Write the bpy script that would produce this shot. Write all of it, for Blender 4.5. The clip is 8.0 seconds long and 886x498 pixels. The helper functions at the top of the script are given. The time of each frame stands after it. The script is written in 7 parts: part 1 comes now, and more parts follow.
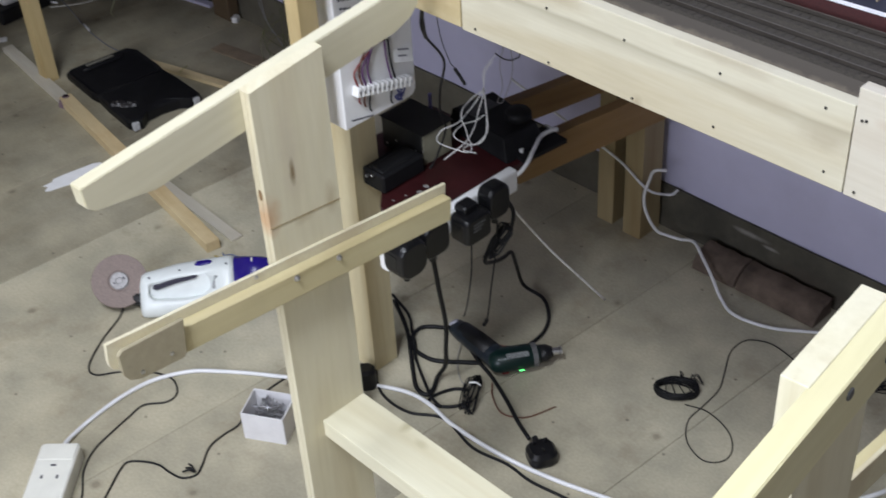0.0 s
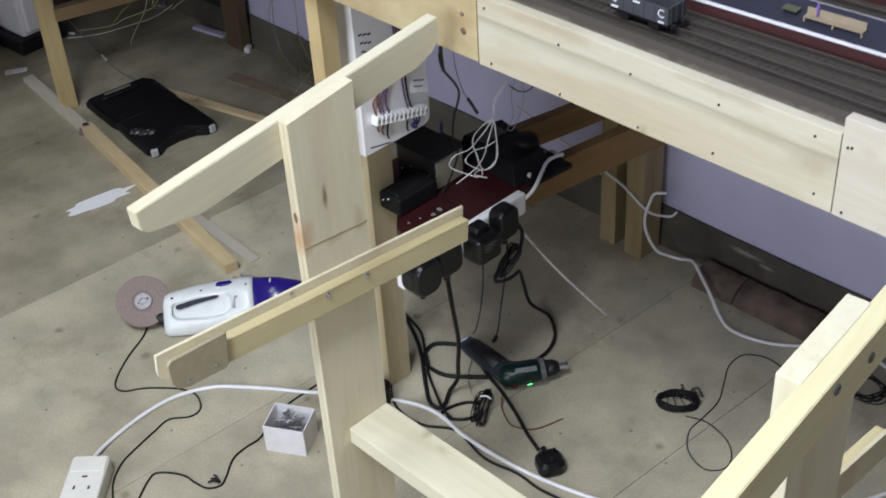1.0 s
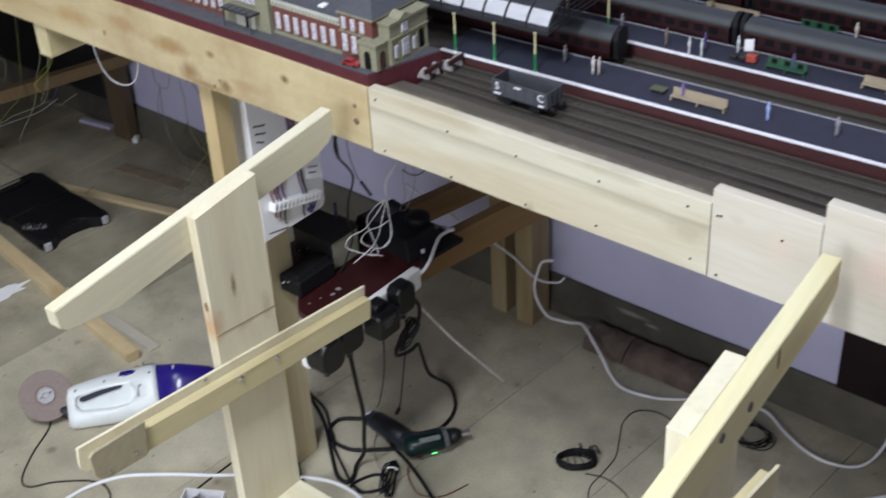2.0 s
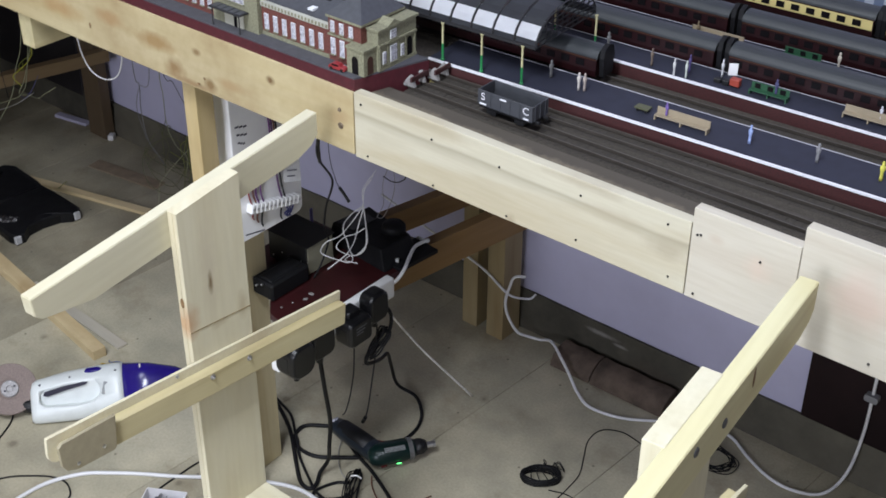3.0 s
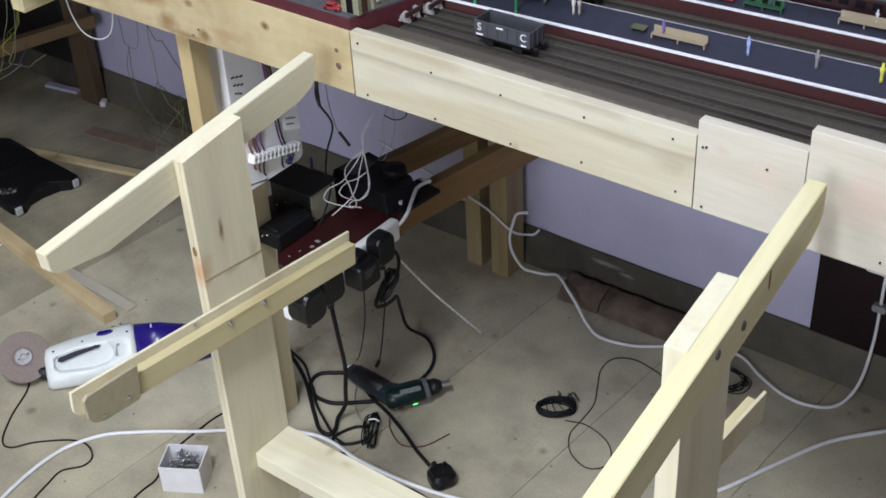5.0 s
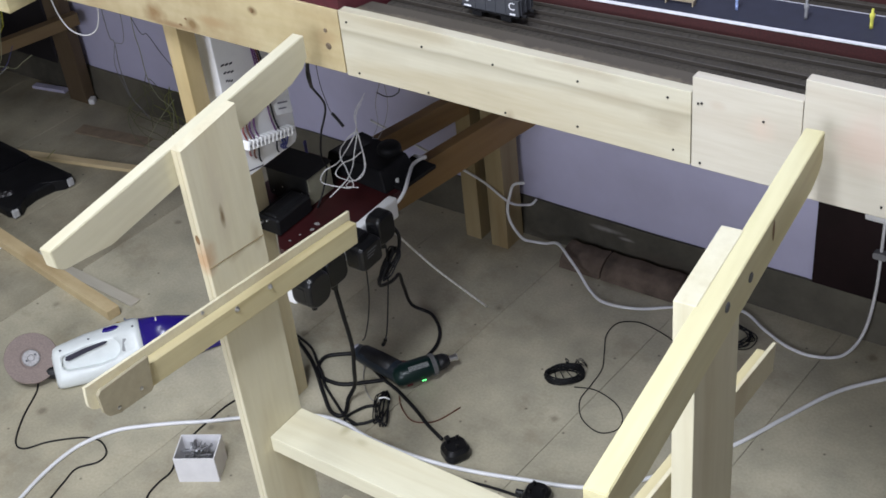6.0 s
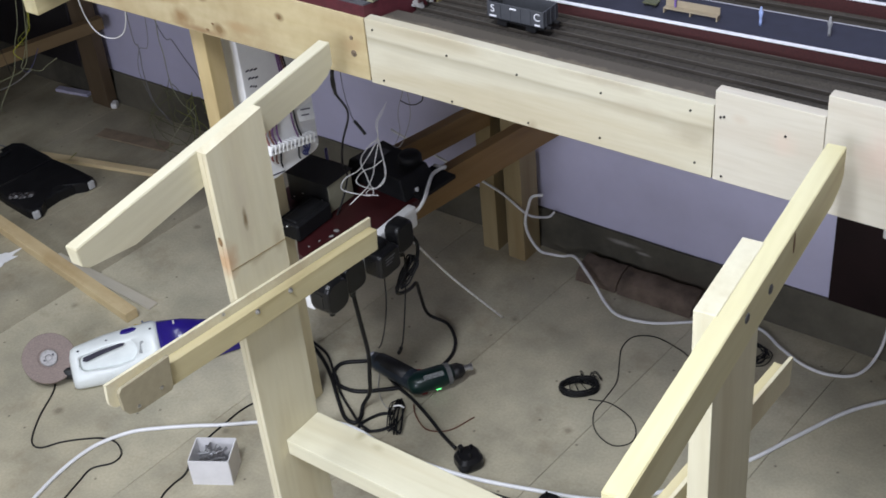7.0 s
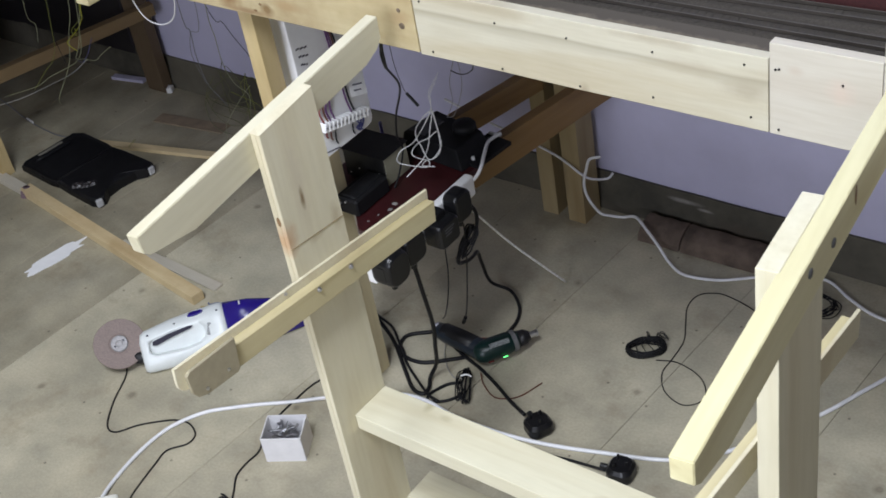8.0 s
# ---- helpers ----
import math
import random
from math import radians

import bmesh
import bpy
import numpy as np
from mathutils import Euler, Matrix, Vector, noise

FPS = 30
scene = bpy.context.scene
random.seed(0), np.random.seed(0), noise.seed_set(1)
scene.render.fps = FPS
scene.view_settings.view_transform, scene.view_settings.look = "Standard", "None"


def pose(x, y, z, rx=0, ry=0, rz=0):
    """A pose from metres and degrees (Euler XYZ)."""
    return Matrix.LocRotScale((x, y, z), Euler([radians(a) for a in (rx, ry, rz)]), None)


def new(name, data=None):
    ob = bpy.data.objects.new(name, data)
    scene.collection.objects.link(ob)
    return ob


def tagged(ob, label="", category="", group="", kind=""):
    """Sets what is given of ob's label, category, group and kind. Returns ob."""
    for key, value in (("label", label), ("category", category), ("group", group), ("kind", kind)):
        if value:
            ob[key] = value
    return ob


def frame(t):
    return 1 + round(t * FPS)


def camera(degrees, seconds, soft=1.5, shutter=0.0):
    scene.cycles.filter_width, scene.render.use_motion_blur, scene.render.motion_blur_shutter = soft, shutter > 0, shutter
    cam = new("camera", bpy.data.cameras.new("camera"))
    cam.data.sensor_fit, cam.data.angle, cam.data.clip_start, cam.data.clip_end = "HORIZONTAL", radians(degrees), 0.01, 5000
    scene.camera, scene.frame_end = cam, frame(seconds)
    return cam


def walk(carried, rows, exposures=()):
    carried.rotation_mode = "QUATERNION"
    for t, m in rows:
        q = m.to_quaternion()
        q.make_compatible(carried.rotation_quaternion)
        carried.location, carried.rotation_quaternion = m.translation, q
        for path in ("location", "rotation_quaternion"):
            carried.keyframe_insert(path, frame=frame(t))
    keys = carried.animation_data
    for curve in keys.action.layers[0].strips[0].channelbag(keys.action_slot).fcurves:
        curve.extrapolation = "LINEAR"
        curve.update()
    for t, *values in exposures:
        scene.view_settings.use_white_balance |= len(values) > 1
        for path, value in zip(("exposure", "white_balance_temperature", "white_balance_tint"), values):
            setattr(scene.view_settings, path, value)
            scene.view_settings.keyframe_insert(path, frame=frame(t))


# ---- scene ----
EXPOSURE = 0.0
cam = camera(37.67, 8.0, soft=1.6, shutter=0.5)
ROWS = [
    (0, 0.8092, -0.7786, 1.3586, 52.537, 2.921, 45.448),
    (0.5, 0.8322, -0.8050, 1.3795, 53.616, 3.607, 46.862),
    (1, 0.8514, -0.8508, 1.4146, 53.559, 3.016, 45.136),
    (1.5, 0.8621, -0.8781, 1.4522, 55.368, 2.141, 43.968),
    (2, 0.8792, -0.8993, 1.4636, 56.387, 2.755, 39.247),
    (2.2, 0.8876, -0.9109, 1.4673, 57.180, 2.076, 38.610),
    (3.3, 0.8669, -0.9146, 1.4523, 56.917, -1.336, 40.372),
    (3.5, 0.8634, -0.9156, 1.4490, 56.699, -1.930, 41.053),
    (4, 0.8585, -0.9217, 1.4449, 55.870, -1.880, 41.952),
    (4.5, 0.8726, -0.9294, 1.4431, 55.254, 0.817, 40.166),
    (4.7, 0.8742, -0.9320, 1.4435, 55.235, 1.471, 38.754),
    (5.8, 0.8742, -0.9479, 1.4443, 54.062, 5.643, 35.246),
    (6, 0.8720, -0.9465, 1.4418, 53.938, 5.530, 34.938),
    (6.5, 0.8681, -0.9488, 1.4440, 54.682, 4.724, 35.076),
    (7, 0.8731, -0.9601, 1.4428, 54.654, 4.814, 36.190),
    (7.5, 0.8818, -0.9571, 1.4389, 53.594, 7.129, 36.613),
    (8, 0.8747, -0.9539, 1.4435, 53.258, 8.805, 36.728),
]
walk(cam, [(t, pose(x, y, z, rx, ry, rz)) for t, x, y, z, rx, ry, rz in ROWS], exposures=[(0.0, EXPOSURE), (8.0, EXPOSURE)])

# ---------------------------------------------------------------- light
world = bpy.data.worlds.new("world")
scene.world = world
world.use_nodes = True
wbg = world.node_tree.nodes["Background"]
wbg.inputs[0].default_value = (0.75, 0.8, 0.9, 1)
wbg.inputs[1].default_value = 0.5


def tube_light(name, x, y, length, along_y, watts):
    """A ceiling batten: an area lamp just under the diffuser."""
    d = bpy.data.lights.new(name, "AREA")
    d.shape, d.size, d.size_y = "RECTANGLE", (0.3 if along_y else length), (length if along_y else 0.3)
    d.energy, d.color = watts, (0.93, 0.99, 1.11)
    ob = new(name, d)
    ob.matrix_world = pose(x, y, 2.73)
    return ob


LAMPS = [(0.50, -1.35, 0.9, True, 62.0), (-0.55, -1.00, 0.9, True, 15.0)]
for lx, ly, ll, la, lw in LAMPS:
    tube_light("ceiling_lamp_light", lx, ly, ll, la, lw)
# daylight through the window behind
WX0, WX1, WZ0, WZ1, WY = -0.10, 1.15, 0.90, 1.95, -2.60
d = bpy.data.lights.new("window_light", "AREA")
d.shape, d.size, d.size_y, d.energy, d.color = "RECTANGLE", WX1 - WX0, WZ1 - WZ0, 37.0, (0.94, 0.99, 1.16)
new("window_light", d).matrix_world = pose((WX0 + WX1) / 2, WY + 0.01, (WZ0 + WZ1) / 2, 90, 0, 0)

# ---------------------------------------------------------------- materials


def nodes_of(name):
    m = bpy.data.materials.new(name)
    m.use_nodes = True
    nt = m.node_tree
    return m, nt, nt.nodes["Principled BSDF"]


def n_(nt, kind, **kw):
    node = nt.nodes.new(kind)
    for k, v in kw.items():
        if k in node.inputs:
            node.inputs[k].default_value = v
        elif k == "op":
            node.operation = v
        elif k == "dt":
            node.data_type = v
    return node


def ramp(nt, stops):
    r = nt.nodes.new("ShaderNodeValToRGB")
    els = r.color_ramp.elements
    while len(els) < len(stops):
        els.new(0.5)
    for e, (p, c) in zip(els, stops):
        e.position, e.color = p, (*c, 1) if len(c) == 3 else c
    return r


def local_coords(nt, scale, spin=True):
    """Object coordinates, scaled, shifted by each object's random number."""
    tc = nt.nodes.new("ShaderNodeTexCoord")
    mp = nt.nodes.new("ShaderNodeMapping")
    mp.inputs["Scale"].default_value = scale
    nt.links.new(tc.outputs["Object"], mp.inputs["Vector"])
    if spin:
        oi = nt.nodes.new("ShaderNodeObjectInfo")
        mul = n_(nt, "ShaderNodeMath", op="MULTIPLY")
        mul.inputs[1].default_value = 37.0
        nt.links.new(oi.outputs["Random"], mul.inputs[0])
        nt.links.new(mul.outputs[0], mp.inputs["Location"])
    return mp.outputs[0]


def bump(nt, bsdf, height, strength, dist=0.002):
    b = nt.nodes.new("ShaderNodeBump")
    b.inputs["Strength"].default_value, b.inputs["Distance"].default_value = strength, dist
    nt.links.new(height, b.inputs["Height"])
    nt.links.new(b.outputs[0], bsdf.inputs["Normal"])


def mix(nt, fac, a, b, blend="MIX"):
    m = nt.nodes.new("ShaderNodeMix")
    m.data_type, m.blend_type = "RGBA", blend
    for sock, v in ((m.inputs[0], fac), (m.inputs[6], a), (m.inputs[7], b)):
        if isinstance(v, (int, float)):
            sock.default_value = v
        elif isinstance(v, tuple):
            sock.default_value = (*v, 1)
        else:
            nt.links.new(v, sock)
    return m.outputs[2]


def wood(name, light, mid, dark, axis="y", knots=0.6, rough=0.6, dirt=0.15, dirt_colour=(0.22, 0.17, 0.11)):
    """Sawn softwood: long grain bands, fine pores, a few knots and grubby patches."""
    m, nt, b = nodes_of(name)
    ln, ac = 1.1, 13.0
    sc = {"x": (ln, ac, ac), "y": (ac, ln, ac), "z": (ac, ac, ln)}[axis]
    v = local_coords(nt, sc)
    band = n_(nt, "ShaderNodeTexNoise", Scale=1.6, Detail=3.0, Roughness=0.55, Distortion=0.8)
    nt.links.new(v, band.inputs["Vector"])
    r1 = ramp(nt, [(0.25, dark), (0.46, mid), (0.68, light)])
    nt.links.new(band.outputs[0], r1.inputs[0])
    v2 = local_coords(nt, tuple(5 * s for s in sc))
    fine = n_(nt, "ShaderNodeTexNoise", Scale=2.5, Detail=4.0)
    nt.links.new(v2, fine.inputs["Vector"])
    r2 = ramp(nt, [(0.3, (0.90, 0.89, 0.86)), (0.6, (1, 1, 1))])
    nt.links.new(fine.outputs[0], r2.inputs[0])
    col = mix(nt, 0.5, r1.outputs[0], r2.outputs[0], "MULTIPLY")
    kc = {"x": (4.0, 13.0, 13.0), "y": (13.0, 4.0, 13.0), "z": (13.0, 13.0, 4.0)}[axis]
    v3 = local_coords(nt, kc)
    vor = n_(nt, "ShaderNodeTexVoronoi", Scale=0.75, Randomness=1.0)
    nt.links.new(v3, vor.inputs["Vector"])
    r3 = ramp(nt, [(0.06, (1, 1, 1)), (0.115, (0.4, 0.4, 0.4)), (0.2, (0, 0, 0))])
    nt.links.new(vor.outputs["Distance"], r3.inputs[0])
    kf = n_(nt, "ShaderNodeMath", op="MULTIPLY")
    kf.inputs[1].default_value = knots
    nt.links.new(r3.outputs[0], kf.inputs[0])
    col = mix(nt, kf.outputs[0], col, tuple(0.32 * c for c in dark))
    v4 = local_coords(nt, (7, 7, 7))
    grub = n_(nt, "ShaderNodeTexNoise", Scale=1.0, Detail=5.0, Roughness=0.65)
    nt.links.new(v4, grub.inputs["Vector"])
    r4 = ramp(nt, [(0.42, (0, 0, 0)), (0.75, (dirt, dirt, dirt))])
    nt.links.new(grub.outputs[0], r4.inputs[0])
    col = mix(nt, r4.outputs[0], col, dirt_colour)
    nt.links.new(col, b.inputs["Base Color"])
    b.inputs["Roughness"].default_value = rough
    b.inputs["Specular IOR Level"].default_value = 0.3
    bump(nt, b, fine.outputs[0], 0.25, 0.0006)
    return m


def plain(name, colour, rough=0.5, metal=0.0, vary=0.12, scale=40.0, spec=0.5, relief=0.0, random_tint=0.0):
    """A paint, plastic or metal with fine mottling."""
    m, nt, b = nodes_of(name)
    v = local_coords(nt, (1, 1, 1))
    nz = n_(nt, "ShaderNodeTexNoise", Scale=scale, Detail=5.0, Roughness=0.6)
    nt.links.new(v, nz.inputs["Vector"])
    r = ramp(nt, [(0.3, tuple(c * (1 - vary) for c in colour)), (0.7, tuple(min(1, c * (1 + vary)) for c in colour))])
    nt.links.new(nz.outputs[0], r.inputs[0])
    col = r.outputs[0]
    if random_tint:
        oi = nt.nodes.new("ShaderNodeObjectInfo")
        rr = ramp(nt, [(0.0, (1 - random_tint,) * 3), (1.0, (1, 1, 1))])
        nt.links.new(oi.outputs["Random"], rr.inputs[0])
        col = mix(nt, 1.0, col, rr.outputs[0], "MULTIPLY")
    nt.links.new(col, b.inputs["Base Color"])
    b.inputs["Roughness"].default_value, b.inputs["Metallic"].default_value = rough, metal
    b.inputs["Specular IOR Level"].default_value = spec
    if relief:
        bump(nt, b, nz.outputs[0], relief, 0.001)
    return m


def floor_material(name, wear):
    """Chipboard flooring gone grey and grubby: flakes, scuffs, brown stains, dark specks; wear smears old dirt along the boards."""
    m, nt, b = nodes_of(name)
    tc = nt.nodes.new("ShaderNodeTexCoord")

    def nz(scale, detail=5.0, rough=0.6):
        t = n_(nt, "ShaderNodeTexNoise", Scale=scale, Detail=detail, Roughness=rough)
        nt.links.new(tc.outputs["Object"], t.inputs["Vector"])
        return t.outputs[0]
    big = ramp(nt, [(0.3, (0.41, 0.375, 0.29)), (0.55, (0.50, 0.47, 0.375)), (0.75, (0.56, 0.53, 0.435))])
    nt.links.new(nz(2.2), big.inputs[0])
    flake = ramp(nt, [(0.35, (0.92, 0.91, 0.89)), (0.65, (1.05, 1.04, 1.02))])
    nt.links.new(nz(220.0, 3.0), flake.inputs[0])
    col = mix(nt, 1.0, big.outputs[0], flake.outputs[0], "MULTIPLY")
    stain = ramp(nt, [(0.53, (0, 0, 0)), (0.70, (0.6, 0.6, 0.6))])
    nt.links.new(nz(5.5, 6.0, 0.7), stain.inputs[0])
    col = mix(nt, stain.outputs[0], col, (0.27, 0.22, 0.15))
    vor = n_(nt, "ShaderNodeTexVoronoi", Scale=8.0, Randomness=1.0)
    vor.voronoi_dimensions = "2D"
    nt.links.new(tc.outputs["Object"], vor.inputs["Vector"])
    speck = ramp(nt, [(0.008, (0.7, 0.7, 0.7)), (0.024, (0, 0, 0))])
    nt.links.new(vor.outputs["Distance"], speck.inputs[0])
    col = mix(nt, speck.outputs[0], col, (0.07, 0.06, 0.045))
    drip = n_(nt, "ShaderNodeTexVoronoi", Scale=3.7, Randomness=1.0)
    drip.voronoi_dimensions = "2D"
    wob = n_(nt, "ShaderNodeTexNoise", Scale=45.0, Detail=3.0)
    nt.links.new(tc.outputs["Object"], wob.inputs["Vector"])
    nt.links.new(tc.outputs["Object"], drip.inputs["Vector"])
    dr = ramp(nt, [(0.036, (0.5, 0.5, 0.5)), (0.046, (0.22, 0.22, 0.22)), (0.066, (0, 0, 0))])
    ragged = n_(nt, "ShaderNodeMath", op="MULTIPLY_ADD")
    ragged.inputs[1].default_value = 0.05
    nt.links.new(wob.outputs[0], ragged.inputs[0])
    nt.links.new(drip.outputs["Distance"], ragged.inputs[2])
    nt.links.new(ragged.outputs[0], dr.inputs[0])
    col = mix(nt, dr.outputs[0], col, (0.12, 0.095, 0.065))
    patch = ramp(nt, [(0.36, (0.82, 0.83, 0.82)), (0.64, (1.08, 1.07, 1.03))])
    nt.links.new(nz(9.0, 4.0, 0.55), patch.inputs[0])
    col = mix(nt, 1.0, col, patch.outputs[0], "MULTIPLY")
    if wear:
        lie = nt.nodes.new("ShaderNodeMapping")
        lie.inputs["Scale"].default_value = (1.0, 0.40, 1.0)
        nt.links.new(tc.outputs["Object"], lie.inputs["Vector"])
        smear = n_(nt, "ShaderNodeTexNoise", Scale=7.0, Detail=6.0, Roughness=0.65)
        nt.links.new(lie.outputs[0], smear.inputs["Vector"])
        dirt = ramp(nt, [(0.28, (0.56, 0.54, 0.51)), (0.50, (0.73, 0.72, 0.70)), (0.75, (0.88, 0.87, 0.86))])
        nt.links.new(smear.outputs[0], dirt.inputs[0])
        col = mix(nt, wear, col, dirt.outputs[0], "MULTIPLY")
    oi = nt.nodes.new("ShaderNodeObjectInfo")
    tint = ramp(nt, [(0.0, (0.9, 0.89, 0.87)), (1.0, (1.04, 1.03, 1.0))])
    nt.links.new(oi.outputs["Random"], tint.inputs[0])
    col = mix(nt, 1.0, col, tint.outputs[0], "MULTIPLY")
    nt.links.new(col, b.inputs["Base Color"])
    b.inputs["Roughness"].default_value = 0.62
    b.inputs["Specular IOR Level"].default_value = 0.35
    bump(nt, b, nz(160.0, 4.0), 0.2, 0.001)
    return m


def wall_material(name, colour, grime):
    m, nt, b = nodes_of(name)
    tc = nt.nodes.new("ShaderNodeTexCoord")
    t = n_(nt, "ShaderNodeTexNoise", Scale=3.0, Detail=6.0, Roughness=0.65)
    nt.links.new(tc.outputs["Object"], t.inputs["Vector"])
    r = ramp(nt, [(0.35, tuple(c * (1 - grime) for c in colour)), (0.65, colour)])
    nt.links.new(t.outputs[0], r.inputs[0])
    nt.links.new(r.outputs[0], b.inputs["Base Color"])
    b.inputs["Roughness"].default_value = 0.75
    f = n_(nt, "ShaderNodeTexNoise", Scale=60.0, Detail=4.0)
    nt.links.new(tc.outputs["Object"], f.inputs["Vector"])
    bump(nt, b, f.outputs[0], 0.25, 0.002)
    return m


def brick_paper(name, colour, line, scale):
    """Printed brick card, as on model buildings and platform walls."""
    m, nt, b = nodes_of(name)
    v = local_coords(nt, (1, 1, 1), spin=False)
    t = n_(nt, "ShaderNodeTexNoise", Scale=scale, Detail=4.0, Roughness=0.75)
    nt.links.new(v, t.inputs["Vector"])
    r = ramp(nt, [(0.35, line), (0.5, colour), (0.7, tuple(min(1, 1.3 * c) for c in colour))])
    nt.links.new(t.outputs[0], r.inputs[0])
    nt.links.new(r.outputs[0], b.inputs["Base Color"])
    b.inputs["Roughness"].default_value = 0.8
    return m


def glass_material(name, tint):
    m, nt, b = nodes_of(name)
    b.inputs["Base Color"].default_value = (*tint, 1)
    b.inputs["Roughness"].default_value = 0.12
    b.inputs["Transmission Weight"].default_value = 0.9
    b.inputs["IOR"].default_value = 1.45
    return m


def glow(name, colour, strength):
    m, nt, b = nodes_of(name)
    b.inputs["Base Color"].default_value = (*colour, 1)
    b.inputs["Emission Color"].default_value = (*colour, 1)
    b.inputs["Emission Strength"].default_value = strength
    return m


PINE = {a: wood("new_pine_" + a, (0.685, 0.65, 0.495), (0.655, 0.615, 0.45), (0.57, 0.515, 0.35), a, 0.35, 0.55, 0.07) for a in "xyz"}


def plywood(name, light, dark):
    """Rotary-cut ply: smooth and pale, a few long wavering bands and faint blotches."""
    m, nt, b = nodes_of(name)
    tc = nt.nodes.new("ShaderNodeTexCoord")
    mp = nt.nodes.new("ShaderNodeMapping")
    mp.inputs["Scale"].default_value = (1.1, 9.0, 9.0)
    nt.links.new(tc.outputs["Object"], mp.inputs["Vector"])
    band = n_(nt, "ShaderNodeTexNoise", Scale=2.3, Detail=3.5, Roughness=0.5, Distortion=0.4)
    nt.links.new(mp.outputs[0], band.inputs["Vector"])
    r = ramp(nt, [(0.30, dark), (0.42, tuple(0.5 * (a + c) for a, c in zip(light, dark))), (0.5, light), (1.0, light)])
    nt.links.new(band.outputs[0], r.inputs[0])
    mp2 = nt.nodes.new("ShaderNodeMapping")
    mp2.inputs["Scale"].default_value = (14.0, 180.0, 180.0)
    nt.links.new(tc.outputs["Object"], mp2.inputs["Vector"])
    fine = n_(nt, "ShaderNodeTexNoise", Scale=1.5, Detail=3.0)
    nt.links.new(mp2.outputs[0], fine.inputs["Vector"])
    r2 = ramp(nt, [(0.3, (0.94, 0.93, 0.91)), (0.65, (1, 1, 1))])
    nt.links.new(fine.outputs[0], r2.inputs[0])
    col = mix(nt, 1.0, r.outputs[0], r2.outputs[0], "MULTIPLY")
    blotch = n_(nt, "ShaderNodeTexNoise", Scale=7.0, Detail=5.0, Roughness=0.6)
    nt.links.new(tc.outputs["Object"], blotch.inputs["Vector"])
    r3 = ramp(nt, [(0.5, (0, 0, 0)), (0.8, (0.3, 0.3, 0.3))])
    nt.links.new(blotch.outputs[0], r3.inputs[0])
    col = mix(nt, r3.outputs[0], col, tuple(0.8 * c for c in dark))
    nt.links.new(col, b.inputs["Base Color"])
    b.inputs["Roughness"].default_value = 0.55
    b.inputs["Specular IOR Level"].default_value = 0.3
    bump(nt, b, fine.outputs[0], 0.12, 0.0005)
    return m


def streaked_ply(base_name, light, dark, height, half):
    """The same ply with one dark growth streak running along the sheet."""
    m = plywood(base_name, light, dark)
    nt = m.node_tree
    b = nt.nodes["Principled BSDF"]
    src = b.inputs["Base Color"].links[0].from_socket
    tc = nt.nodes.new("ShaderNodeTexCoord")
    mp = nt.nodes.new("ShaderNodeMapping")
    mp.inputs["Scale"].default_value = (5.0, 5.0, 14.0)
    nt.links.new(tc.outputs["Object"], mp.inputs["Vector"])
    wob = n_(nt, "ShaderNodeTexNoise", Scale=1.0, Detail=3.0)
    nt.links.new(mp.outputs[0], wob.inputs["Vector"])
    sep = nt.nodes.new("ShaderNodeSeparateXYZ")
    nt.links.new(tc.outputs["Object"], sep.inputs[0])
    mad = n_(nt, "ShaderNodeMath", op="MULTIPLY_ADD")
    mad.inputs[1].default_value, mad.inputs[2].default_value = 0.014, -height - 0.007
    nt.links.new(wob.outputs[0], mad.inputs[0])
    add = n_(nt, "ShaderNodeMath", op="ADD")
    nt.links.new(sep.outputs["Z"], add.inputs[0])
    nt.links.new(mad.outputs[0], add.inputs[1])
    sc = n_(nt, "ShaderNodeMath", op="MULTIPLY_ADD")
    sc.inputs[1].default_value, sc.inputs[2].default_value = 0.5 / half, 0.5
    nt.links.new(add.outputs[0], sc.inputs[0])
    r = ramp(nt, [(0.0, (0, 0, 0)), (0.55, (0.34, 0.34, 0.34)), (0.8, (0.6, 0.6, 0.6)), (1.0, (0, 0, 0))])
    nt.links.new(sc.outputs[0], r.inputs[0])
    nt.links.new(mix(nt, r.outputs[0], src, tuple(0.62 * c for c in dark)), b.inputs["Base Color"])
    return m


